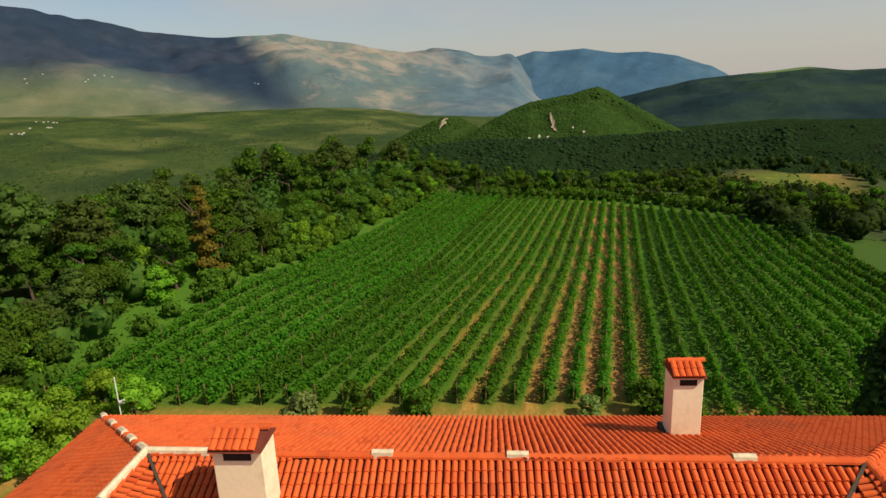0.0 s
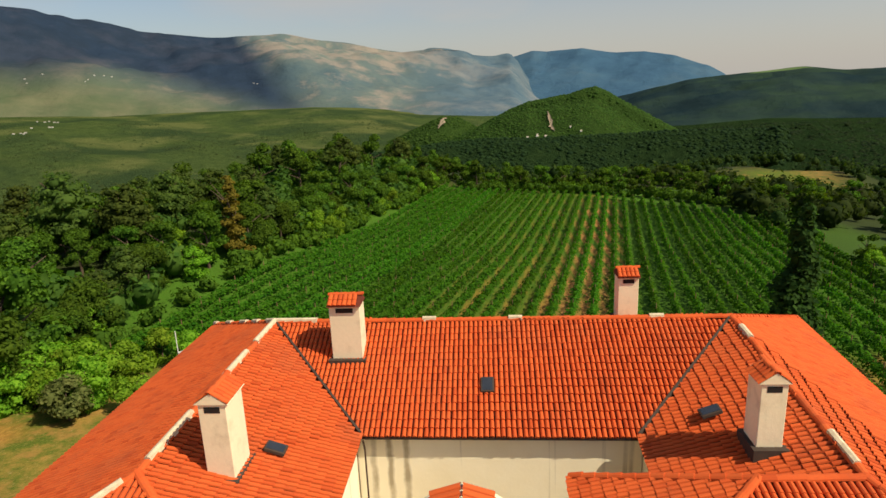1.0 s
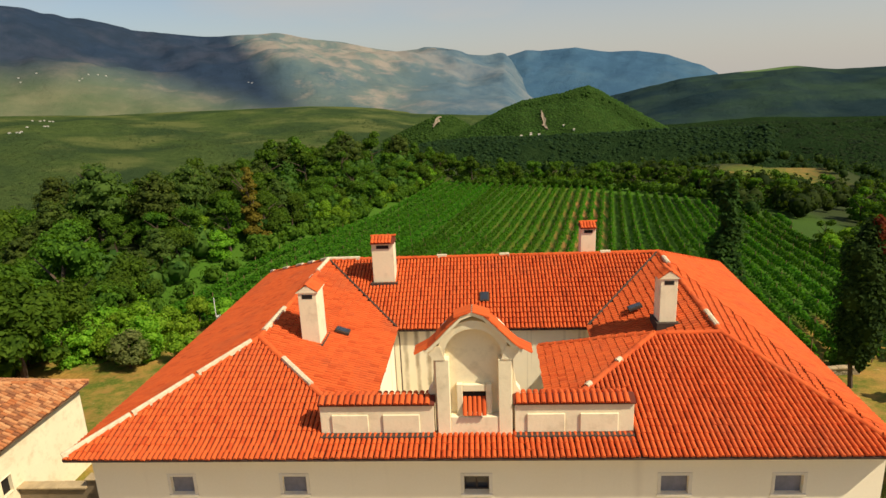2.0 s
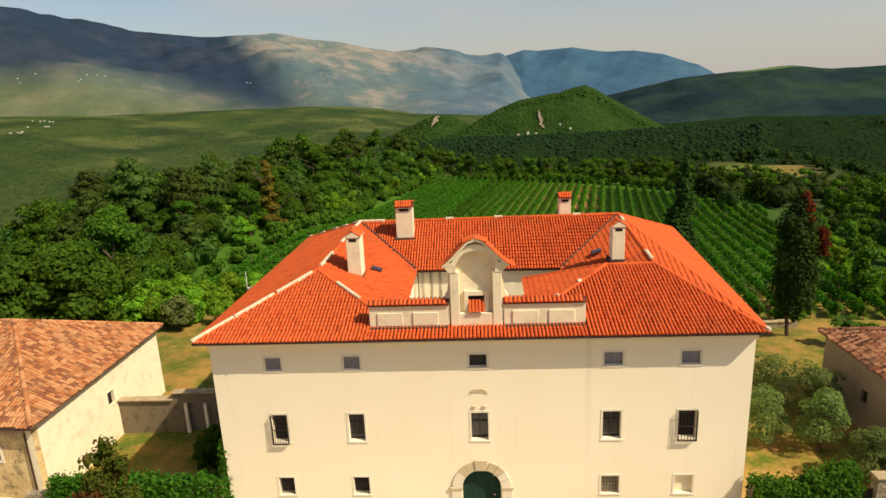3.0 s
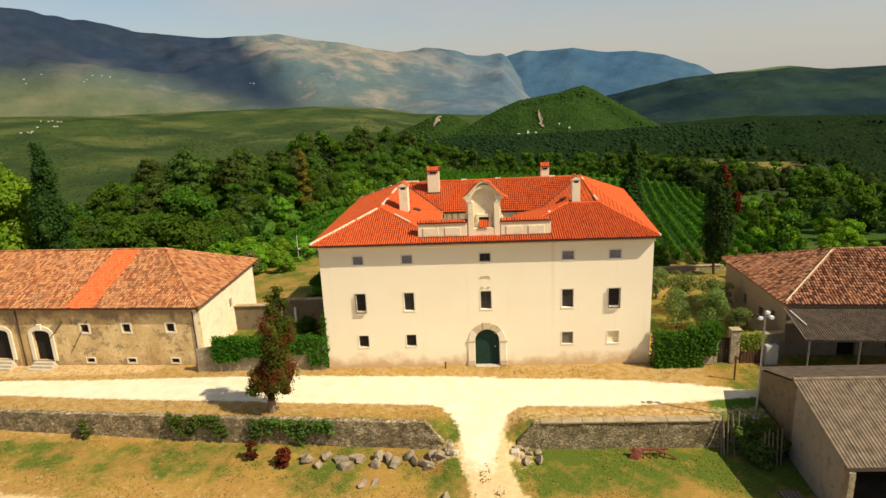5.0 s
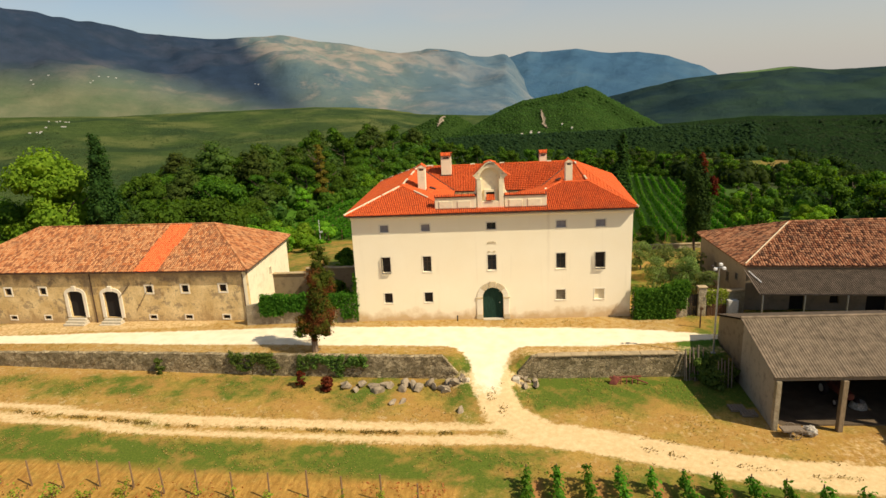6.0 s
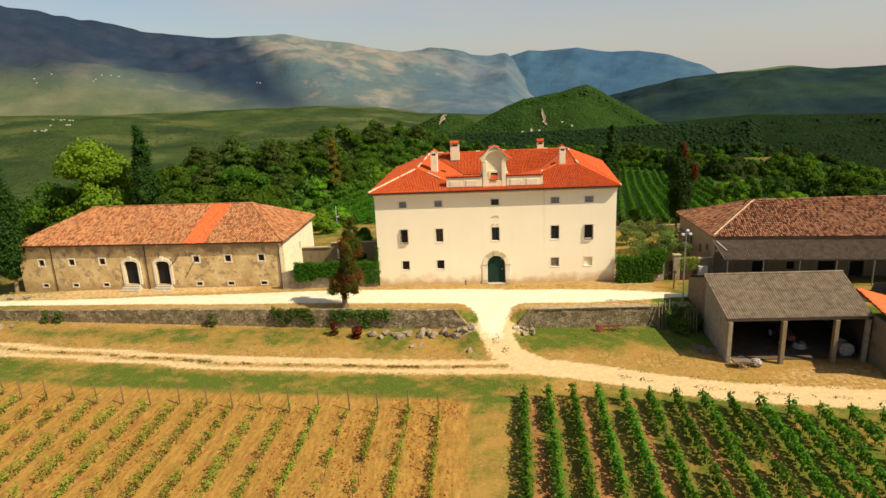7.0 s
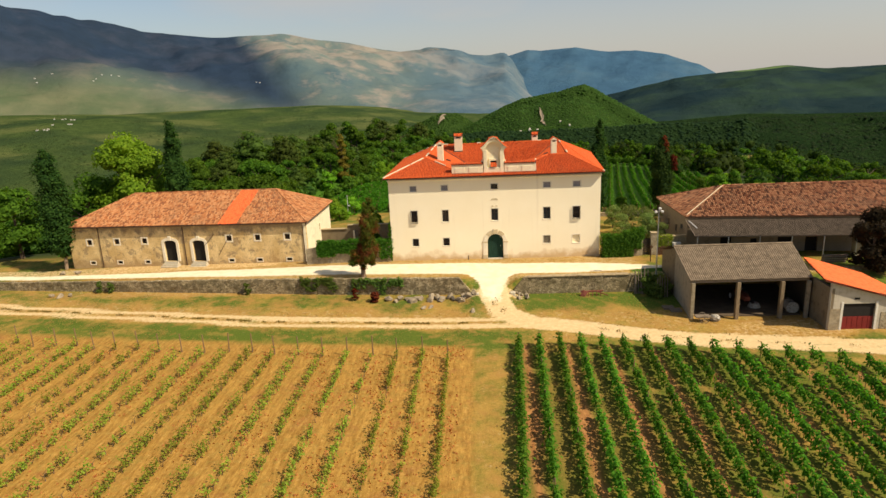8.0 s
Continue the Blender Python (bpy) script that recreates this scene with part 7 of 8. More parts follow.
mat_of_leaves("ivy", "thick dark ivy covering the garden wall beside the villa", "ivy", [(14.95, 18.4, -1.15, -0.1, -0.3, 2.95), (18.0, 20.3, -1.1, 0.0, 0.9, 3.35), (18.0, 19.2, -1.1, 0.0, -0.3, 1.0), (19.2, 20.7, -0.9, 0.3, 2.3, 3.7)], 5200, 0.2, IVY, 101)
mat_of_leaves("ivy", "ivy hanging over the wall between barn and villa", "ivy", [(-25.9, -23.4, -0.35, 0.5, 0.8, 3.0), (-23.4, -21.2, -0.4, 0.5, 1.2, 2.9), (-21.2, -19.4, -0.4, 0.5, 0.8, 3.1), (-19.5, -16.6, -0.4, 0.5, 1.5, 3.0), (-16.7, -15.0, -0.4, 0.5, 0.3, 3.0)], 5200, 0.2, IVY, 102)
mat_of_leaves("ivy", "yellow-green creeper on the low wall by the gate", "ivy", [(22.5, 24.8, -0.3, 0.3, 1.0, 2.5)], 900, 0.16, VINE_DARK, 103, False)
mat_of_leaves("ivy", "ivy creeping up the villa's corner", "ivy", [(-15.2, -14.96, 0.1, 4.5, -0.2, 5.2)], 900, 0.22, IVY, 104, False)


def creeper(x0, x1, seed, count):
    """Ivy tumbling over the retaining wall in uneven clumps."""
    rng = np.random.default_rng(seed)
    n = int((x1 - x0) * 24)
    x = rng.uniform(x0, x1, n)
    drop = rng.uniform(0, 1, n) * (0.72 + 0.28 * np.sin(x * 1.9 + seed))
    c = np.stack([x, wall_y(x) - 0.3 - rng.uniform(0, 0.15, n), 0.4 - drop * 1.9 + rng.normal(0, 0.08, n)], -1)
    owner = thing("ivy", "dark ivy hanging over the retaining wall", "ivy")
    part("foliage", soup("foliage", clumps(c, rng.uniform(0.16, 0.36, n), count, 0.13, rng, core=0.5)), IVY_DARK, owner)


for x0, x1, s in ((-26.0, -20.9, 1), (-17.6, -12.3, 2), (-19.0, -17.8, 3), (17.4, 20.4, 4)):
    creeper(x0, x1, 110 + s, int((x1 - x0) * 800))
for x, s in ((-55.5, 1), (-53.8, 2), (-33.5, 3)):
    y = float(wall_y(x))
    plant("shrub", "small dark shrub against the retaining wall", "shrub", broadleaf(120 + s, 1.8, 0.55, 400, 0.18, 0.05), (x, y - 0.8, zat(x, y - 0.9)), IVY_DARK, BARK)
for x, y, h, s in ((18.6, -12.0, 2.3, 1), (19.7, -12.4, 2.5, 2), (20.4, -12.2, 2.4, 3), (19.2, -12.9, 1.8, 4)):
    plant("shrub", "dark green brambles beside the stacked poles", "shrub", broadleaf(140 + s, h, 1.25, 1300, 0.2, 0.03), (x, y, zat(x, y) - 0.1), IVY_DARK, BARK)
for x, y, h, w, s in ((33.6, 33.5, 2.6, 1.7, 3), (36.0, 24.2, 2.6, 1.5, 6)):
    plant("shrub", "dense dark shrub behind the farmhouse", "shrub", broadleaf(150 + s, h, w, 1500, 0.3, 0.04), (x, y, zat(x, y) - 0.1), LEAF, BARK, group="shrubs behind the farmhouse")
plant("shrub", "small dark red shrub by the wall", "shrub", broadleaf(131, 1.5, 0.8, 500, 0.18, 0.02), (-15.6, -13.0, zat(-15.6, -13) - 0.1), SHRUB_RED, BARK)
plant("shrub", "small russet sapling by the wall", "shrub", broadleaf(132, 1.9, 0.5, 260, 0.2, 0.1), (-18.2, -12.3, zat(-18.2, -12.3) - 0.1), SHRUB_RED, BARK)


# ---- vineyards ----
rng5 = np.random.default_rng(55)
VINE_POST = bpy.data.meshes.new("post")
bm = rod(bmesh.new(), (0, 0, -0.12), (0, 0, 1), 0.06, 0.05, 5)
bm.to_mesh(VINE_POST)
bm.free()
VINE_POST.materials.append(STAKE)


def vine_row(start, end, per_m, leaf, tall, wide, gap_chance=0.0, low=0.5, post_every=0, material=VINE, name="vine_row", label="", group="", post_h=1.9, clump=1.2, even=0.0, stock_every=0.0, shoots=0, far=0.0, post_r=1.0):
    """A trained row of vines: leaves along the wires, with posts and stocks."""
    a, b = np.array(start), np.array(end)
    length = float(np.hypot(*(b - a)))
    d = (b - a) / length
    side = np.array([-d[1], d[0]])
    n = int(length * per_m)
    s = length * rng5.uniform(0, 1, n) ** (1 + far)
    ph, ph2 = rng5.uniform(0, 6.28, 2)
    vigour = 0.72 + 0.28 * np.sin(s / clump * 1.9 + ph) * np.sin(s / clump * 0.7 + ph2) + 0.12 * np.sin(s * 0.11 + ph)
    vigour = vigour + (0.85 - vigour) * even
    if gap_chance:
        cell = np.floor(s / clump).astype(int)
        alive = rng5.uniform(0, 1, cell.max() + 2) > gap_chance
        keep = alive[cell]
        s, vigour = s[keep], vigour[keep]
        n = len(s)
    x = a[0] + d[0] * s
    y = a[1] + d[1] * s
    z0 = height(x, y)
    t = rng5.uniform(0, 1, n) ** 0.8
    across = rng5.normal(0, 1, n) * wide * (0.5 + 0.5 * np.sin(math.pi * np.clip(t, 0.1, 0.95))) * vigour
    p = np.stack([x + side[0] * across, y + side[1] * across, z0 + low + (tall - low) * t * vigour], -1)
    nr = np.stack([side[0] * np.sign(across) * 0.9, side[1] * np.sign(across) * 0.9, 0.5 + t], -1) + rng5.normal(0, 0.45, (n, 3))
    if shoots:
        m = int(length * shoots)
        q = rng5.integers(0, n, m)
        p[q, 2] += rng5.uniform(0.05, 0.45, m)
        p[q, :2] += rng5.normal(0, 0.16, (m, 2))
    row = thing(name, label, "vines", group)
    part("foliage", soup("foliage", [leaves(p, nr, leaf * rng5.uniform(0.6, 1.4, n) * (1 + far * 1.2 * s / length), rng5)]), material, row)
    if stock_every:
        bm = bmesh.new()
        for k in np.arange(0.3, length, stock_every):
            px, py = a + d * k + rng5.normal(0, 0.05, 2)
            foot = Vector((px, py, float(height(px, py)) - 0.05))
            fork = foot + Vector((*rng5.normal(0, 0.04, 2), low + 0.2 + rng5.uniform(0, 0.15)))
            rod(bm, foot, fork, 0.035, 0.028, 3)
            for q in (-1, 1):
                rod(bm, fork, fork + Vector((d[0] * q * 0.32, d[1] * q * 0.32, rng5.uniform(0.1, 0.3))), 0.024, 0.012, 3)
        tagged(part("stock", bm, BARK, row, "gnarled brown vine stocks"), kind="stuff")
    if post_every:
        k = 0.0
        while k <= length:
            px, py = a + d * k
            post = new("post", VINE_POST)
            post.parent = row
            post.matrix_local = Matrix.Translation((px, py, float(height(px, py)))) @ Euler((*rng5.normal(0, 0.02, 2), 0)).to_matrix().to_4x4() @ Matrix.Diagonal((post_r, post_r, post_h, 1))
            k += post_every
    return row


# the big vineyard behind the villa
DX = 0.205
FAR_X, FAR_Y = [-18, 10, 34, 58, 70], [206, 197, 186, 162, 128]
k = 0
while True:
    x0 = -44.0 - 2.62 * 12 + k * 2.62
    k += 1
    if x0 > 62:
        break
    y0 = float(np.interp(x0, [14, 20, 60], [51.5, 38.0, 31.0]))
    y1 = y0
    while y1 < 210:
        y1 += 1.0
        xx = x0 + (y1 - 51.5) * DX
        if y1 > np.interp(xx, FAR_X, FAR_Y) or xx > 74:
            break
    lead = [yy for yy in np.arange(y0, y1, 1.0) if vine_left(yy) + 0.8 < x0 + (yy - 51.5) * DX < 36 + (yy - 34) * 0.4 + 11 * min(max((62 - yy) / 15, 0), 1)]
    if len(lead) < 8:
        continue
    y0 = lead[0]
    bottom = (x0 + (y0 - 51.5) * DX, y0)
    vine_row(bottom, (x0 + (y1 - 51.5) * DX, y1), 38, 0.33, 2.05, 0.42, post_every=8.0, far=0.35, low=0.3, even=0.5,
             label="long trained row of leafy green vines with posts", group="vine rows behind the villa", post_h=2.15)

# the grown vines in front, to the right of the lane
for k in range(28):
    x0 = 1.65 + k * 2.1
    y0 = float(right_top(x0)) - 0.4
    vine_row((x0, y0), (x0 - (y0 + 84) * -0.033 * -1, -66.0), 80, 0.25, 1.7, 0.25, gap_chance=0.03 + 0.015 * (k % 3), low=0.3, post_every=6.0, stock_every=1.1, shoots=9, even=0.35,
             material=VINE_YOUNG, label="row of young leafy vines on reddish soil", group="vine rows east of the lane", post_h=1.5, clump=1.1)

# the thin young vines to the left of the lane
for k in range(25):
    x0 = -5.6 - k * 2.62
    y0 = float(field_top(x0)) - 2.6 + rng5.normal(0, 0.25)
    dense = 0.34 - 0.12 * math.sin(k * 1.7) - (0.2 if k == 0 else 0)
    vine_row((x0, y0), (x0 + (y0 + 70) * 0.004, -66.0), 60, 0.165, 1.3, 0.2, gap_chance=dense, low=0.1, post_every=100.0, stock_every=0.9, shoots=16,
             material=VINE_DARK, label="sparse row of young vines on tilled ochre soil", group="vine rows west of the lane", post_h=2.1, clump=0.6, post_r=1.2)

# withered weeds between the young vines
q = np.stack([rng5.uniform(-66, -4, 18000), rng5.uniform(-66, -26, 18000)], -1)
q = q[(np.sin(q[:, 0] * 0.35) * np.cos(q[:, 1] * 0.4 + 1) + 0.6 * np.sin(q[:, 0] * 1.1 + q[:, 1] * 0.3) + rng5.normal(0, 0.5, len(q)) + np.clip(q[:, 0] + 16, -4, 8) * 0.08) > 0.35]
p = np.stack([q[:, 0], q[:, 1], height(q[:, 0], q[:, 1]) + 0.06], -1)
weeds = part("weeds", soup("weeds", [leaves(p, rng5.normal(0, 1, p.shape) * np.array([1, 1, 0.4]), rng5.uniform(0.08, 0.26, len(p)), rng5)]), DEAD_WEED)
tagged(weeds, "withered reddish weeds on the tilled soil", "weeds", kind="stuff")


# ---- small things ----
rng6 = np.random.default_rng(66)


def boulder(seed, size):
    r = np.random.default_rng(seed)
    bm = bmesh.new()
    bmesh.ops.create_icosphere(bm, subdivisions=2, radius=0.56)
    cuts = [Vector(r.normal(size=3)).normalized() for _ in range(9)]
    for v in bm.verts:
        for c in cuts:
            d = v.co.dot(c)
            if d > 0.27:
                v.co -= c * (d - 0.27)
        v.co = Vector((v.co.x * size[0], v.co.y * size[1], v.co.z * size[2]))
    return bm


def stone(x, y, size, seed, label="rough limestone block lying in the grass", group="stones along the wall"):
    s = thing("stone", label, "stone", group, at=(x, y, zat(x, y) + size[2] * 0.22))
    s.rotation_euler = (0, 0, rng6.uniform(0, 6.28))
    part("rock", boulder(seed, size), ROCK, s)


for k in range(17):
    x = -14.2 + k * 0.66 + rng6.normal(0, 0.15)
    stone(x, -12.3 - 0.45 * (k % 3) + rng6.normal(0, 0.12), (rng6.uniform(0.9, 1.6), rng6.uniform(0.6, 1.1), rng6.uniform(0.6, 1.25)), 200 + k)
for x, y, s in ((-9.2, -15.2, 1), (-8.3, -15.1, 2), (-4.6, -13.5, 3), (2.6, -12.9, 4), (3.6, -12.8, 5), (-61.5, -8.2, 6), (-60.2, -8.6, 7), (-58.9, -8.2, 8), (-3.2, -16.8, 9)):
    stone(x, y, (1.1, 0.7, 0.45 if s in (1, 2) else 0.8), 230 + s)
for k in range(16):
    side = k % 2
    x = rng6.uniform(-4.6, -2.9) if side else rng6.uniform(1.9, 3.6)
    stone(x, -11.5 - rng6.uniform(0, 1.0) - (0.3 if side else 0), (rng6.uniform(0.45, 0.95), rng6.uniform(0.4, 0.7), rng6.uniform(0.4, 0.8)), 270 + k, "broken rubble stone at the wall's end", "rubble at the gateway")
for x, y, w in ((-66.5, 1.6, 1.8), (-64.0, 1.4, 1.2)):
    stone(x, y, (w, 0.9, 1.0), int(260 + w * 10), "pale stone block beside the barn", "stones beside the barn")

lamp = thing("street_lamp", "tall galvanised lamp post with white floodlights and camera", "lamp", at=(19.85, -10.45, 0.2))
part("pole", rod(bmesh.new(), (0, 0, -0.3), (0, 0, 8.2), 0.09, 0.06), METAL, lamp)
part("base_plate", block(-0.18, 0.18, -0.18, 0.18, -0.12, -0.04), METAL, lamp)
part("cross_arm", rod(bmesh.new(), (-0.42, 0, 8.05), (0.45, 0, 8.05), 0.035), METAL, lamp)
for x, z in ((-0.36, 7.95), (0.4, 7.98), (0.1, 8.35)):
    part("floodlight", block(x - 0.14, x + 0.14, -0.2, 0.1, z - 0.11, z + 0.12, bevel=0.03), WHITE, lamp)
part("camera_box", block(-0.72, -0.52, -0.2, 0.1, 8.1, 8.28, bevel=0.03), IRON, lamp)

pole = thing("camera_mast", "thin white mast with a small dome at the vineyard corner", "mast", at=(-31.5, 47.5, zat(-31.5, 47.5)))
part("mast", rod(bmesh.new(), (0, 0, -0.2), (0, 0, 4.6), 0.05), WHITE, pole)
part("dome", rod(bmesh.new(), (0.1, 0, 2.2), (0.55, 0, 2.3), 0.16, 0.2, 10), WHITE, pole)

sign = thing("sign_post", "small brown wooden sign post in the grass", "sign post", at=(20.95, -3.7, -0.2))
part("post", rod(bmesh.new(), (0, 0, -0.3), (0, 0, 2.3), 0.075), BROWN_BOARD, sign)
part("board", block(-0.18, 0.2, -0.12, -0.078, 1.95, 2.25, bevel=0.01), BROWN_BOARD, sign)
cab = thing("cabinet", "grey metal service cabinet beside the farmhouse", "cabinet", at=(25.3, -0.5, -0.25))
part("body", block(-0.55, 0.55, -0.3, 0.3, -0.2, 1.85, bevel=0.03), CABINET, cab)
part("door", block(-0.48, 0.48, -0.33, -0.304, 0.1, 1.7, bevel=0.01), CABINET, cab)
bol = thing("bollard", "short dark iron bollard by the facade", "bollard", at=(-3.9, -0.5, -0.2))
part("shaft", rod(bmesh.new(), (0, 0, -0.1), (0, 0, 0.55), 0.07, 0.06), IRON, bol)
part("head", rod(bmesh.new(), (0, 0, 0.55), (0, 0, 0.66), 0.09, 0.05), IRON, bol)

# poles leaning on the wall
for k in range(8):
    x = 16.9 + k * 0.22 + rng6.normal(0, 0.04)
    p = thing("wooden_pole", "long weathered pole leaning on the retaining wall", "pole", "stacked poles")
    part("shaft", rod(bmesh.new(), (x, -12.0 + rng6.normal(0, .1), -1.95), (x + rng6.normal(0, .1), -11.4, 0.95 + rng6.normal(0, .2)), 0.075, 0.055, 7), TIMBER, p)
for k in range(5):
    x = 19.3 + k * 0.3
    p = thing("wooden_pole", "old dark pole standing among brambles", "pole", "stacked poles")
    part("shaft", rod(bmesh.new(), (x, -13.4, -2.0), (x + rng6.normal(0, .07), -13.2, 0.8 + rng6.normal(0, .25)), 0.06, 0.05, 7), TIMBER, p)
plough = thing("plough", "rusty red harrow lying against the wall", "plough", at=(11.6, -12.2, zat(11.6, -12.2)))
part("beam", rod(bmesh.new(), (-1.4, 0, 0.5), (1.4, 0.1, 0.55), 0.1), RUST, plough)
part("mouldboard", prism(bmesh.new(), [(-1.5, -0.3, 0.05), (-0.9, -0.5, 0.0), (-0.5, -0.3, 0.5), (-1.1, -0.1, 0.75)], (0.05, 0.12, 0)), RUST, plough)
part("drawbar", rod(bmesh.new(), (0.6, 0, 0.5), (1.9, -0.5, 0.12), 0.07), RUST, plough)
for k in range(5):
    part("tine", rod(bmesh.new(), (-0.9 + k * 0.5, 0, 0.5), (-0.95 + k * 0.5, -0.3, 0.0), 0.05), RUST, plough)

# inside and before the shed
tractor = thing("tractor", "old tractor parked inside the dark cart shed", "tractor", at=(28.6, -14.6, -2.2))
part("body", block(-0.4, 0.4, -1.4, 0.9, 0.7, 1.35, bevel=0.08), RUST, tractor)
part("hood", block(-0.35, 0.35, -2.1, -1.404, 0.75, 1.3, bevel=0.1), RUST, tractor)
part("seat", block(-0.28, 0.28, 0.1, 0.55, 1.36, 1.55, bevel=0.06), IRON, tractor)
part("steering_wheel", rod(bmesh.new(), (0, -0.25, 1.75), (0, -0.2, 1.8), 0.24, n=14), IRON, tractor)
for s in (-1, 1):
    for y, r in ((0.5, 0.62), (-1.6, 0.36)):
        w = part("wheel", rod(bmesh.new(), (s * 0.62, y, r), (s * 0.92, y, r), r, n=18), IRON, tractor)
        part("rim", rod(bmesh.new(), (s * 0.925, y, r), (s * 0.95, y, r), r * 0.55, n=14), WHITE, w)
barrel = thing("barrel", "pale horizontal tank barrel in the cart shed", "barrel", at=(33.0, -17.6, -2.45))
part("tank", rod(bmesh.new(), (-0.1, -0.8, 0.75), (0.1, 0.9, 0.75), 0.66, n=18), NETTING, barrel)
for y in (-0.55, 0.55):
    part("hoop", rod(bmesh.new(), (-0.02, y - 0.04, 0.75), (0.02, y + 0.04, 0.75), 0.74, n=18), IRON, barrel)
part("cradle", block(-0.6, 0.6, -0.6, 0.6, -0.1, 0.2, bevel=0.03), TIMBER, barrel)
tub = thing("basin", "pale upturned tub in the middle of the cart shed", "tub", at=(29.6, -16.2, -2.28))
part("bowl", rod(bmesh.new(), (0, 0, 0.0), (0, 0, 0.5), 0.7, 0.5, 16), NETTING, tub)
bale = thing("net_sack", "round bundle of pale wire netting beside the shed post", "bundle", at=(23.7, -20.3, zat(23.7, -20.3) + 0.32))
bm = bmesh.new()
bmesh.ops.create_icosphere(bm, subdivisions=3, radius=0.52)
for v in bm.verts:
    v.co *= 1 + 0.22 * noise.noise(v.co * 6.0)
    v.co.z *= 0.85
part("roll", bm, NETTING, bale)
cart = thing("hand_cart", "old wooden hand cart with spoked wheels", "cart", at=(22.3, -20.6, -2.3))
part("bed", block(-0.9, 0.7, -0.4, 0.4, 0.6, 0.75, bevel=0.02), TIMBER, cart)
for y in (-0.5, 0.5):
    bm = bmesh.new()
    for k in range(14):
        a, b = k * math.tau / 14, (k + 1) * math.tau / 14
        rod(bm, (0.45 * math.cos(a), y, 0.47 + 0.45 * math.sin(a)), (0.45 * math.cos(b), y, 0.47 + 0.45 * math.sin(b)), 0.035, n=5)
        if k % 2:
            rod(bm, (0, y, 0.47), (0.44 * math.cos(a), y, 0.47 + 0.44 * math.sin(a)), 0.02, n=5)
    part("wheel", bm, TIMBER, cart, "spoked wooden wheel")
for y in (-0.3, 0.3):
    part("shaft", rod(bmesh.new(), (0.6, y, 0.68), (1.7, y, 0.35), 0.04), TIMBER, cart)
for k, (x, y) in enumerate(((19.6, -16.8), (20.2, -17.6))):
    p = thing("pallet", "broken grey timber pallet in the shade", "pallet", "pallets by the shed", at=(x, y, zat(x, y)))
    for j in range(5):
        part("slat", block(-0.6 + j * 0.26, -0.4 + j * 0.26, -0.5, 0.5, 0.16, 0.2), TIMBER, p)
    for j in (-0.4, 0.0, 0.4):
        part("bearer", block(-0.6, 0.65, j - 0.05, j + 0.05, 0.0, 0.155), TIMBER, p)
for k in range(4):
    rail = thing("rail_fence", "stacked brown timber boards before the farmhouse", "boards", "boards by the farmhouse", at=(42.0, -6.2 - k * 0.12, zat(42, -6.2) + k * 0.32))
    part("board", block(0, 3.2, -0.06, 0.06, 0.0, 0.24), TIMBER, rail)

# tufts of grass on the terrace edge, the meadow and the lane
spots = np.stack([rng6.uniform(-68, 36, 42000), rng6.uniform(-26, 1.5, 42000)], -1)
keep = (is_gravel(spots[:, 0], spots[:, 1]) < 0.2) & (is_track(spots[:, 0], spots[:, 1]) < rng6.uniform(0.3, 0.62, 42000)) & (is_tilled(spots[:, 0], spots[:, 1]) < 0.3)
keep &= ~((spots[:, 1] > -0.2) & (spots[:, 0] > -28) & (spots[:, 0] < 28)) & ~((spots[:, 0] > 20.5) & (spots[:, 1] < -6) & (spots[:, 1] > -21)) & (np.abs(spots[:, 1] - wall_y(spots[:, 0])) > 0.4)
spots = spots[keep & (np.sin(spots[:, 0] * 0.9) + np.cos(spots[:, 1] * 1.3 + spots[:, 0] * 0.4) + rng6.normal(0, 0.6, 42000) > 0.2)]
p = np.stack([spots[:, 0], spots[:, 1], height(spots[:, 0], spots[:, 1]) + 0.07], -1)
nr = rng6.normal(0, 1, p.shape) * np.array([1, 1, 0.3]) + np.array([0.3, -0.3, 1.5])
tufts = part("grass_tufts", soup("grass_tufts", [leaves(p, nr, rng6.uniform(0.05, 0.14, len(p)), rng6)]), GRASS)
tagged(tufts, "dry yellow-green grass tufts in the meadow", "grass", kind="stuff")

# weeds between the ruts, along the road's edges and in the gateway
x = np.concatenate([rng6.uniform(-66, 0, 5200), rng6.uniform(10, 36, 1500), rng6.uniform(-1.2, 0.9, 260)])
y = np.concatenate([np.interp(x[:5200], *zip(*TRACK[::-1])) + rng6.normal(0, 0.13, 5200), np.interp(x[5200:6700], *zip(*GATE_ROAD[3:])) + rng6.choice([0.0, 1.75, -1.8], 1500) + rng6.normal(0, 0.2, 1500), rng6.uniform(-18, -13, 260)])
patch = np.sin(x * 1.15) + np.sin(x * 2.9 + 1.3) + 0.7 * np.sin(x * 0.37 + y) + rng6.normal(0, 0.35, len(x))
patch[-260:] = np.sin(x[-260:] * 3.1) * np.sin(y[-260:] * 1.4) * 2.4
x, y = x[patch > 0.5], y[patch > 0.5]
p = np.stack([x, y, height(x, y) + 0.06], -1)
nr = rng6.normal(0, 1, p.shape) * np.array([1, 1, 0.3]) + np.array([0.2, -0.4, 1.0])
tagged(part("road_weeds", soup("road_weeds", [leaves(p, nr, rng6.uniform(0.05, 0.14, len(p)), rng6)]), ROAD_WEED), "low brown-green weeds between the wheel ruts", "weeds", kind="stuff")

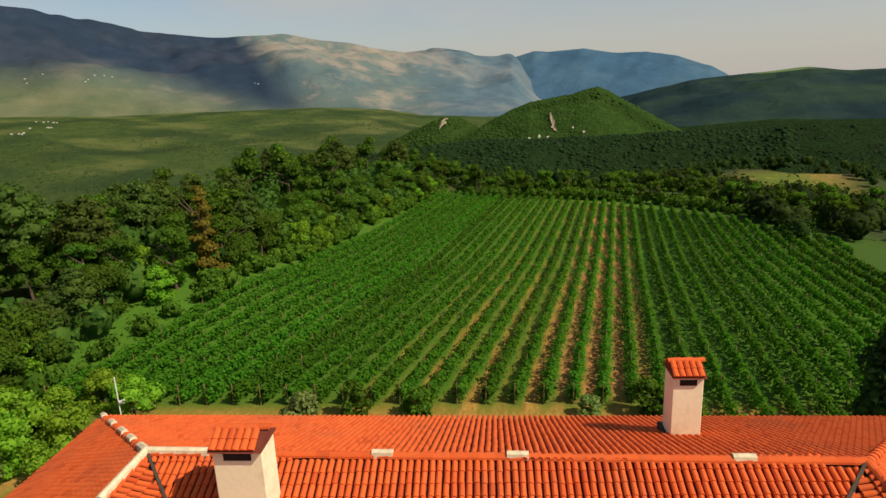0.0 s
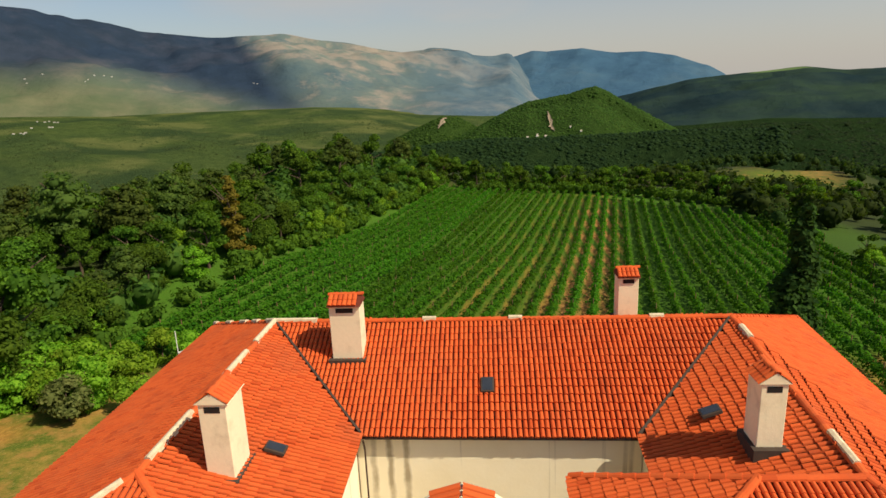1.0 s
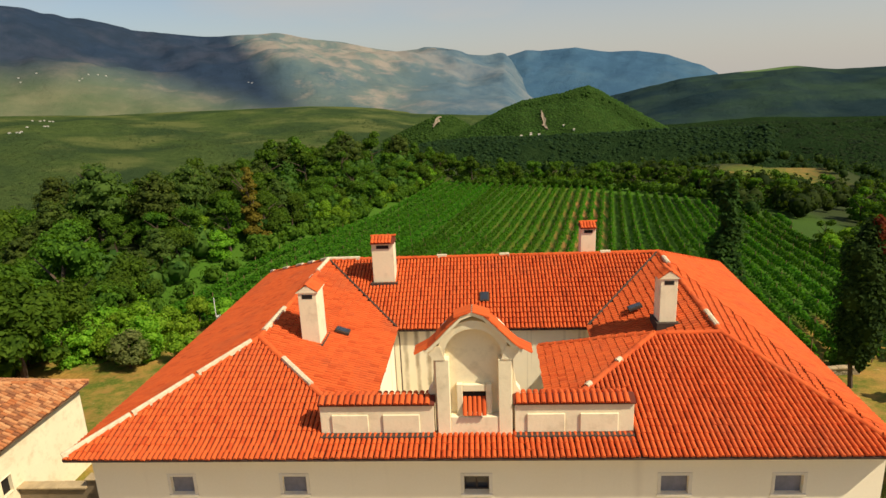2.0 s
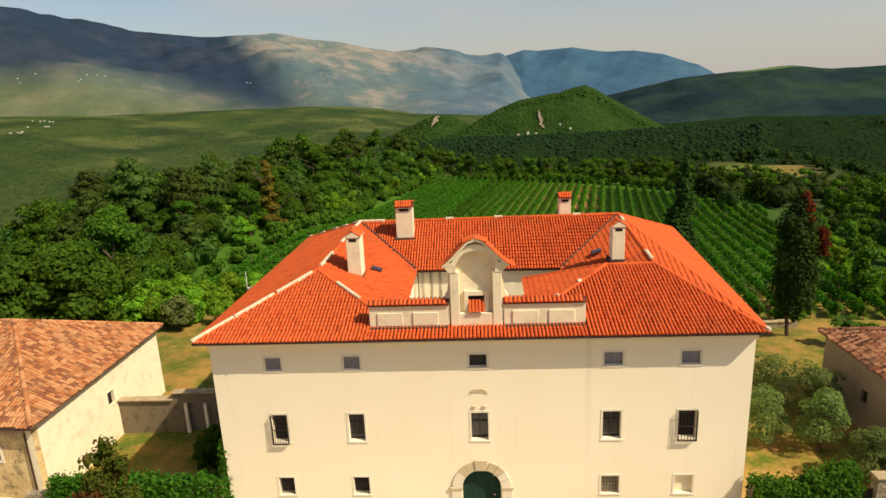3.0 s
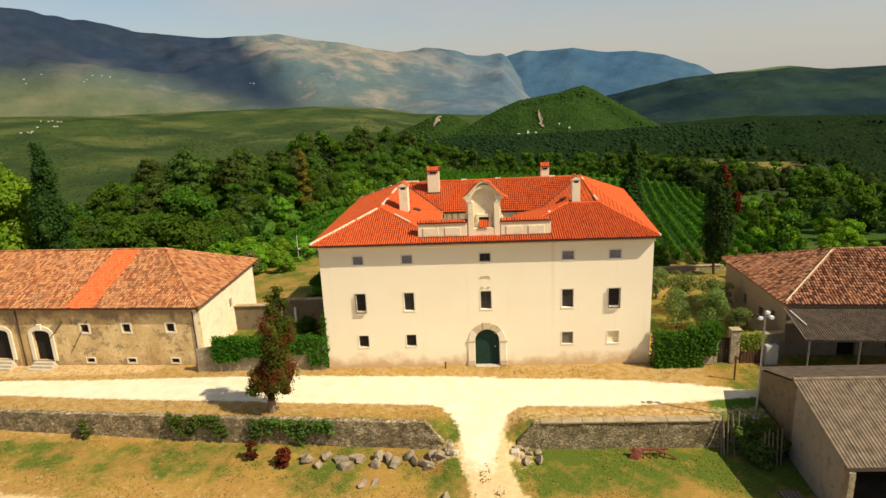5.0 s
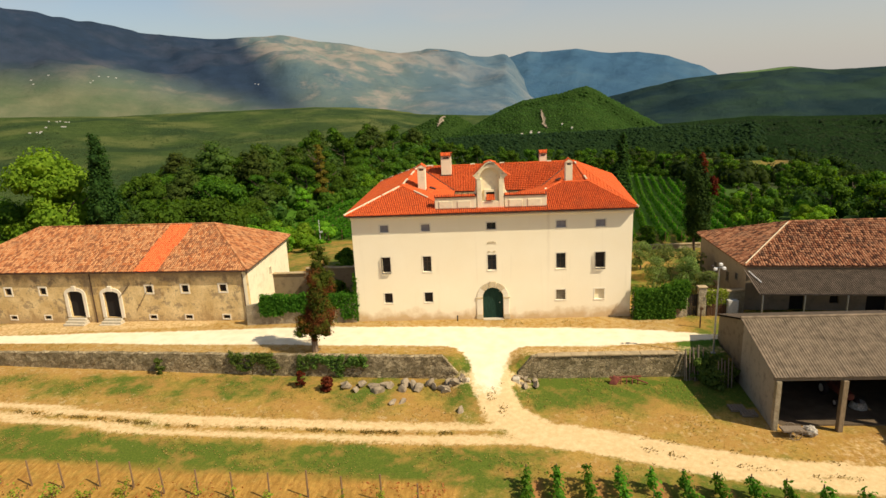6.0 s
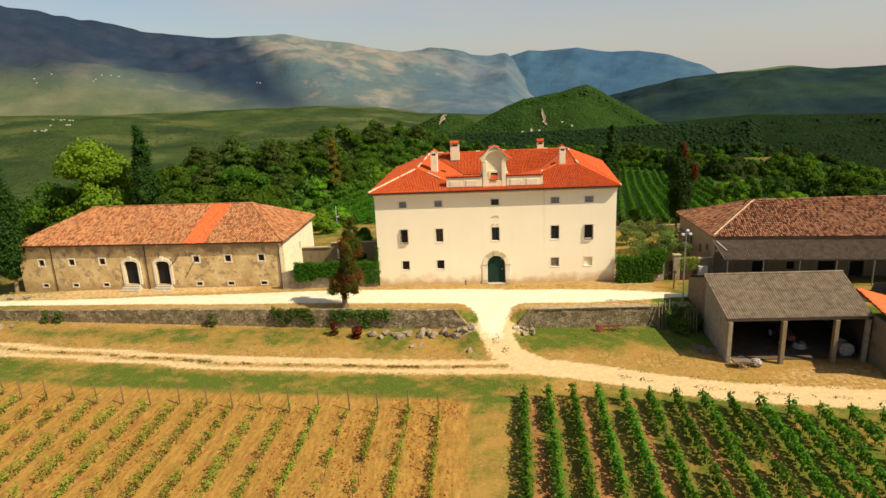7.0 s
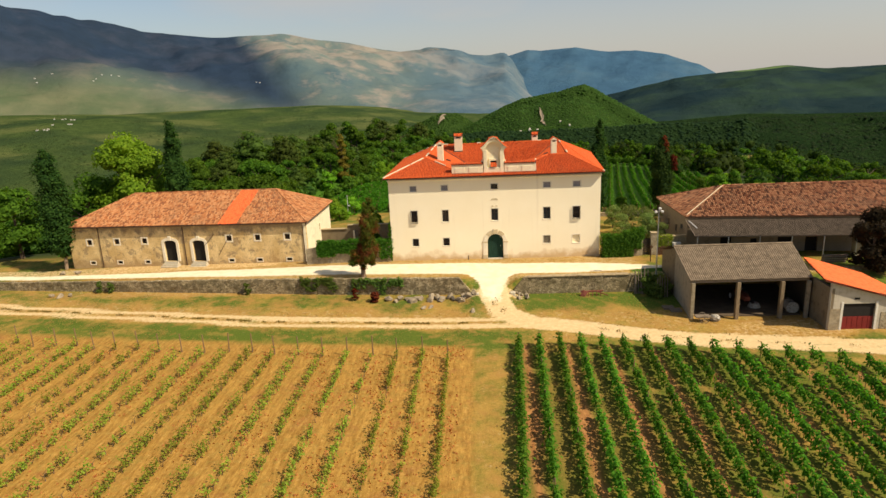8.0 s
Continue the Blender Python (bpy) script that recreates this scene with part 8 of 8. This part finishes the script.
# far houses in the valley, and scars on the hills
hamlets = [(-36.2, 2500, 3), (-31.2, 2480, 5), (-19.3, 2450, 2), (-36.4, 1650, 5), (-37.6, 1380, 4), (-36.0, 1450, 3), (5.0, 775, 4), (8.0, 790, 2)]
for az, r in [(radians(a + rng6.normal(0, 0.75)), d + rng6.normal(0, 26 if d > 1000 else 9)) for a, d, n in hamlets for i in range(n)]:
    x, y = r * math.sin(az), r * math.cos(az)
    hit = scene.ray_cast(bpy.context.evaluated_depsgraph_get(), Vector((x, y, 400)), Vector((0, 0, -1)))
    if not hit[0]:
        continue
    f = thing("far_house", "tiny white house far off in the valley", "house", "far houses", at=hit[1])
    w = rng6.uniform(1.0, 2.6) * (1.2 if r > 2000 else 0.75 if r > 1000 else 0.6)
    part("wall", block(-w, w, -1.6, 1.6, -2, 1.2), WHITE, f)
    part("roof", prism(bmesh.new(), [(-w - 0.3, -1.8, 1.2), (-w - 0.3, 1.8, 1.2), (-w - 0.3, 0, 2.1)], (2 * w + 1, 0, 0)), SHED_WALL, f)


# pale rock scars on the hills
def scar(name, label, az0, r0, az1, r1, width, seed):
    """A bare strip lying on the hillside between two bearings and distances."""
    rng = np.random.default_rng(seed)
    view = bpy.context.evaluated_depsgraph_get()
    a = Vector((r0 * math.sin(radians(az0)), r0 * math.cos(radians(az0)), 0))
    b = Vector((r1 * math.sin(radians(az1)), r1 * math.cos(radians(az1)), 0))
    side = (b - a).cross(Vector((0, 0, 1))).normalized()
    verts, faces, n = [], [], 12
    for i in range(n):
        c = a.lerp(b, i / (n - 1)) + side * rng.normal(0, width * 0.25)
        w = width * rng.uniform(0.5, 1.0) * math.sin(math.pi * (i + 0.7) / (n + 0.4))
        for s in (-1, -0.3, 0.4, 1):
            p = c + side * (s * w)
            hit = scene.ray_cast(view, Vector((p.x, p.y, 600)), Vector((0, 0, -1)))
            z = hit[1].z if hit[0] else -60
            verts.append((p.x, p.y, z + 0.6 + rng.uniform(0, 1.6)))
    for i in range(n - 1):
        for j in range(3):
            k = i * 4 + j
            faces.append((k, k + 1, k + 5, k + 4))
    ob = part(name, mesh_of(name, verts, faces), ROCK)
    return tagged(ob, label, "rock", kind="structure")


bpy.context.view_layer.update()
scar("rock_scar", "pale bare scar down the cone hill", 6.45, 800, 5.8, 880, 3.0, 1)
scar("rock_scar", "pale quarry face on the low knoll", -4.2, 1000, -3.4, 1085, 5, 2)
scar("rock_scar", "bare limestone cliff below the mountain crest", -4.3, 3230, -1.3, 3130, 14, 3)


# ---- tree cover of the far slopes ----
def canopy(name, label, source, count, size, material, seed, span=(0, 1), rows=(0, 0.72), leaf=1, keep=None, lift=0.1):
    """Thousands of far crowns standing on a hillside, joined: rough cores with ragged tufts."""
    rng = np.random.default_rng(seed)
    grid = GRID[source]
    nr, na = grid.shape[:2]
    u = (span[0] + (span[1] - span[0]) * rng.uniform(0, 1, count)) * (na - 1.001)
    v = (rows[0] + (rows[1] - rows[0]) * rng.uniform(0, 1, count) ** 0.8) * (nr - 1.001)
    i, j = u.astype(int), v.astype(int)
    a, b = (u - i)[:, None], (v - j)[:, None]
    c = (grid[j, i] * (1 - a) + grid[j, i + 1] * a) * (1 - b) + (grid[j + 1, i] * (1 - a) + grid[j + 1, i + 1] * a) * b
    if keep:
        c = c[keep(c[:, 0], c[:, 1], rng)]
    n = len(c)
    r = rng.uniform(*size, n)
    c = c + np.stack([0 * r, 0 * r, r * lift], -1)
    core = c[:, None] + LOW_V[None] * (r[:, None, None] * rng.uniform(0.7, 1.1, (n, 12, 1)) * np.array([1, 1, 0.8]))
    faces = (LOW_F[None] + 12 * np.arange(n)[:, None, None]).reshape(-1, 3)
    d = rng.normal(size=(n, leaf, 3))
    d[..., 2] = np.abs(d[..., 2])
    d /= np.linalg.norm(d, axis=2, keepdims=True)
    p = (c[:, None] + d * r[:, None, None] * np.array([0.95, 0.95, 0.5])).reshape(-1, 3)
    s = (r[:, None] * rng.uniform(0.3, 0.55, (n, leaf))).ravel()
    tufts = leaves(p, d.reshape(-1, 3) + rng.normal(0, 0.4, (n * leaf, 3)), s, rng)
    ob = part(name, soup(name, [(core.reshape(-1, 3), faces), tufts]), material)
    return tagged(ob, label, "woods", kind="stuff")


def clearings(scale, limit):
    return lambda x, y, rng: np.sin(x / scale) * np.cos(y / scale * 1.4 + 1) + 0.6 * np.sin((x + y) / scale * 2.1) + rng.normal(0, 0.35, x.shape) < limit


canopy("hill_trees", "close tree cover of the cone-shaped hill", "cone_hill", 6500, (1.2, 3.4), SUNNY_WOODS, 1, rows=(0.2, 0.74), keep=clearings(60, 0.9), lift=-0.3)
canopy("foothill_trees", "foothill trees coloured as under cloud shadow", "foothills", 3600, (1.6, 3.8), DEEP_WOODS, 4, rows=(0.1, 0.8), keep=clearings(45, 1.1), lift=-0.1)
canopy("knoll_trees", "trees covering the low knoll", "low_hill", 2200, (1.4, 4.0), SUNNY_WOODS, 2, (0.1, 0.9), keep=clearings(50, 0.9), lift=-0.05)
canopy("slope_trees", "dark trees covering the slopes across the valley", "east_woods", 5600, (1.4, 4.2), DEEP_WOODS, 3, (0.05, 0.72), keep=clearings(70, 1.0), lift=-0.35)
canopy("valley_trees", "scattered woods and hedges on the valley floor", "valley_side", 4200, (1.6, 4.2), VALE_WOODS, 5, (0.22, 0.8), (0.03, 0.55), 1, clearings(110, 0.0), -0.3)


# ---- single roof tiles, nearest to the camera's way ----
for me, poses, owner in (*VILLA_TILES, BARN_TILES, STABLE_TILES):
    for m in poses:
        ob = new("tile", me)
        ob.parent = owner
        ob.matrix_local = m
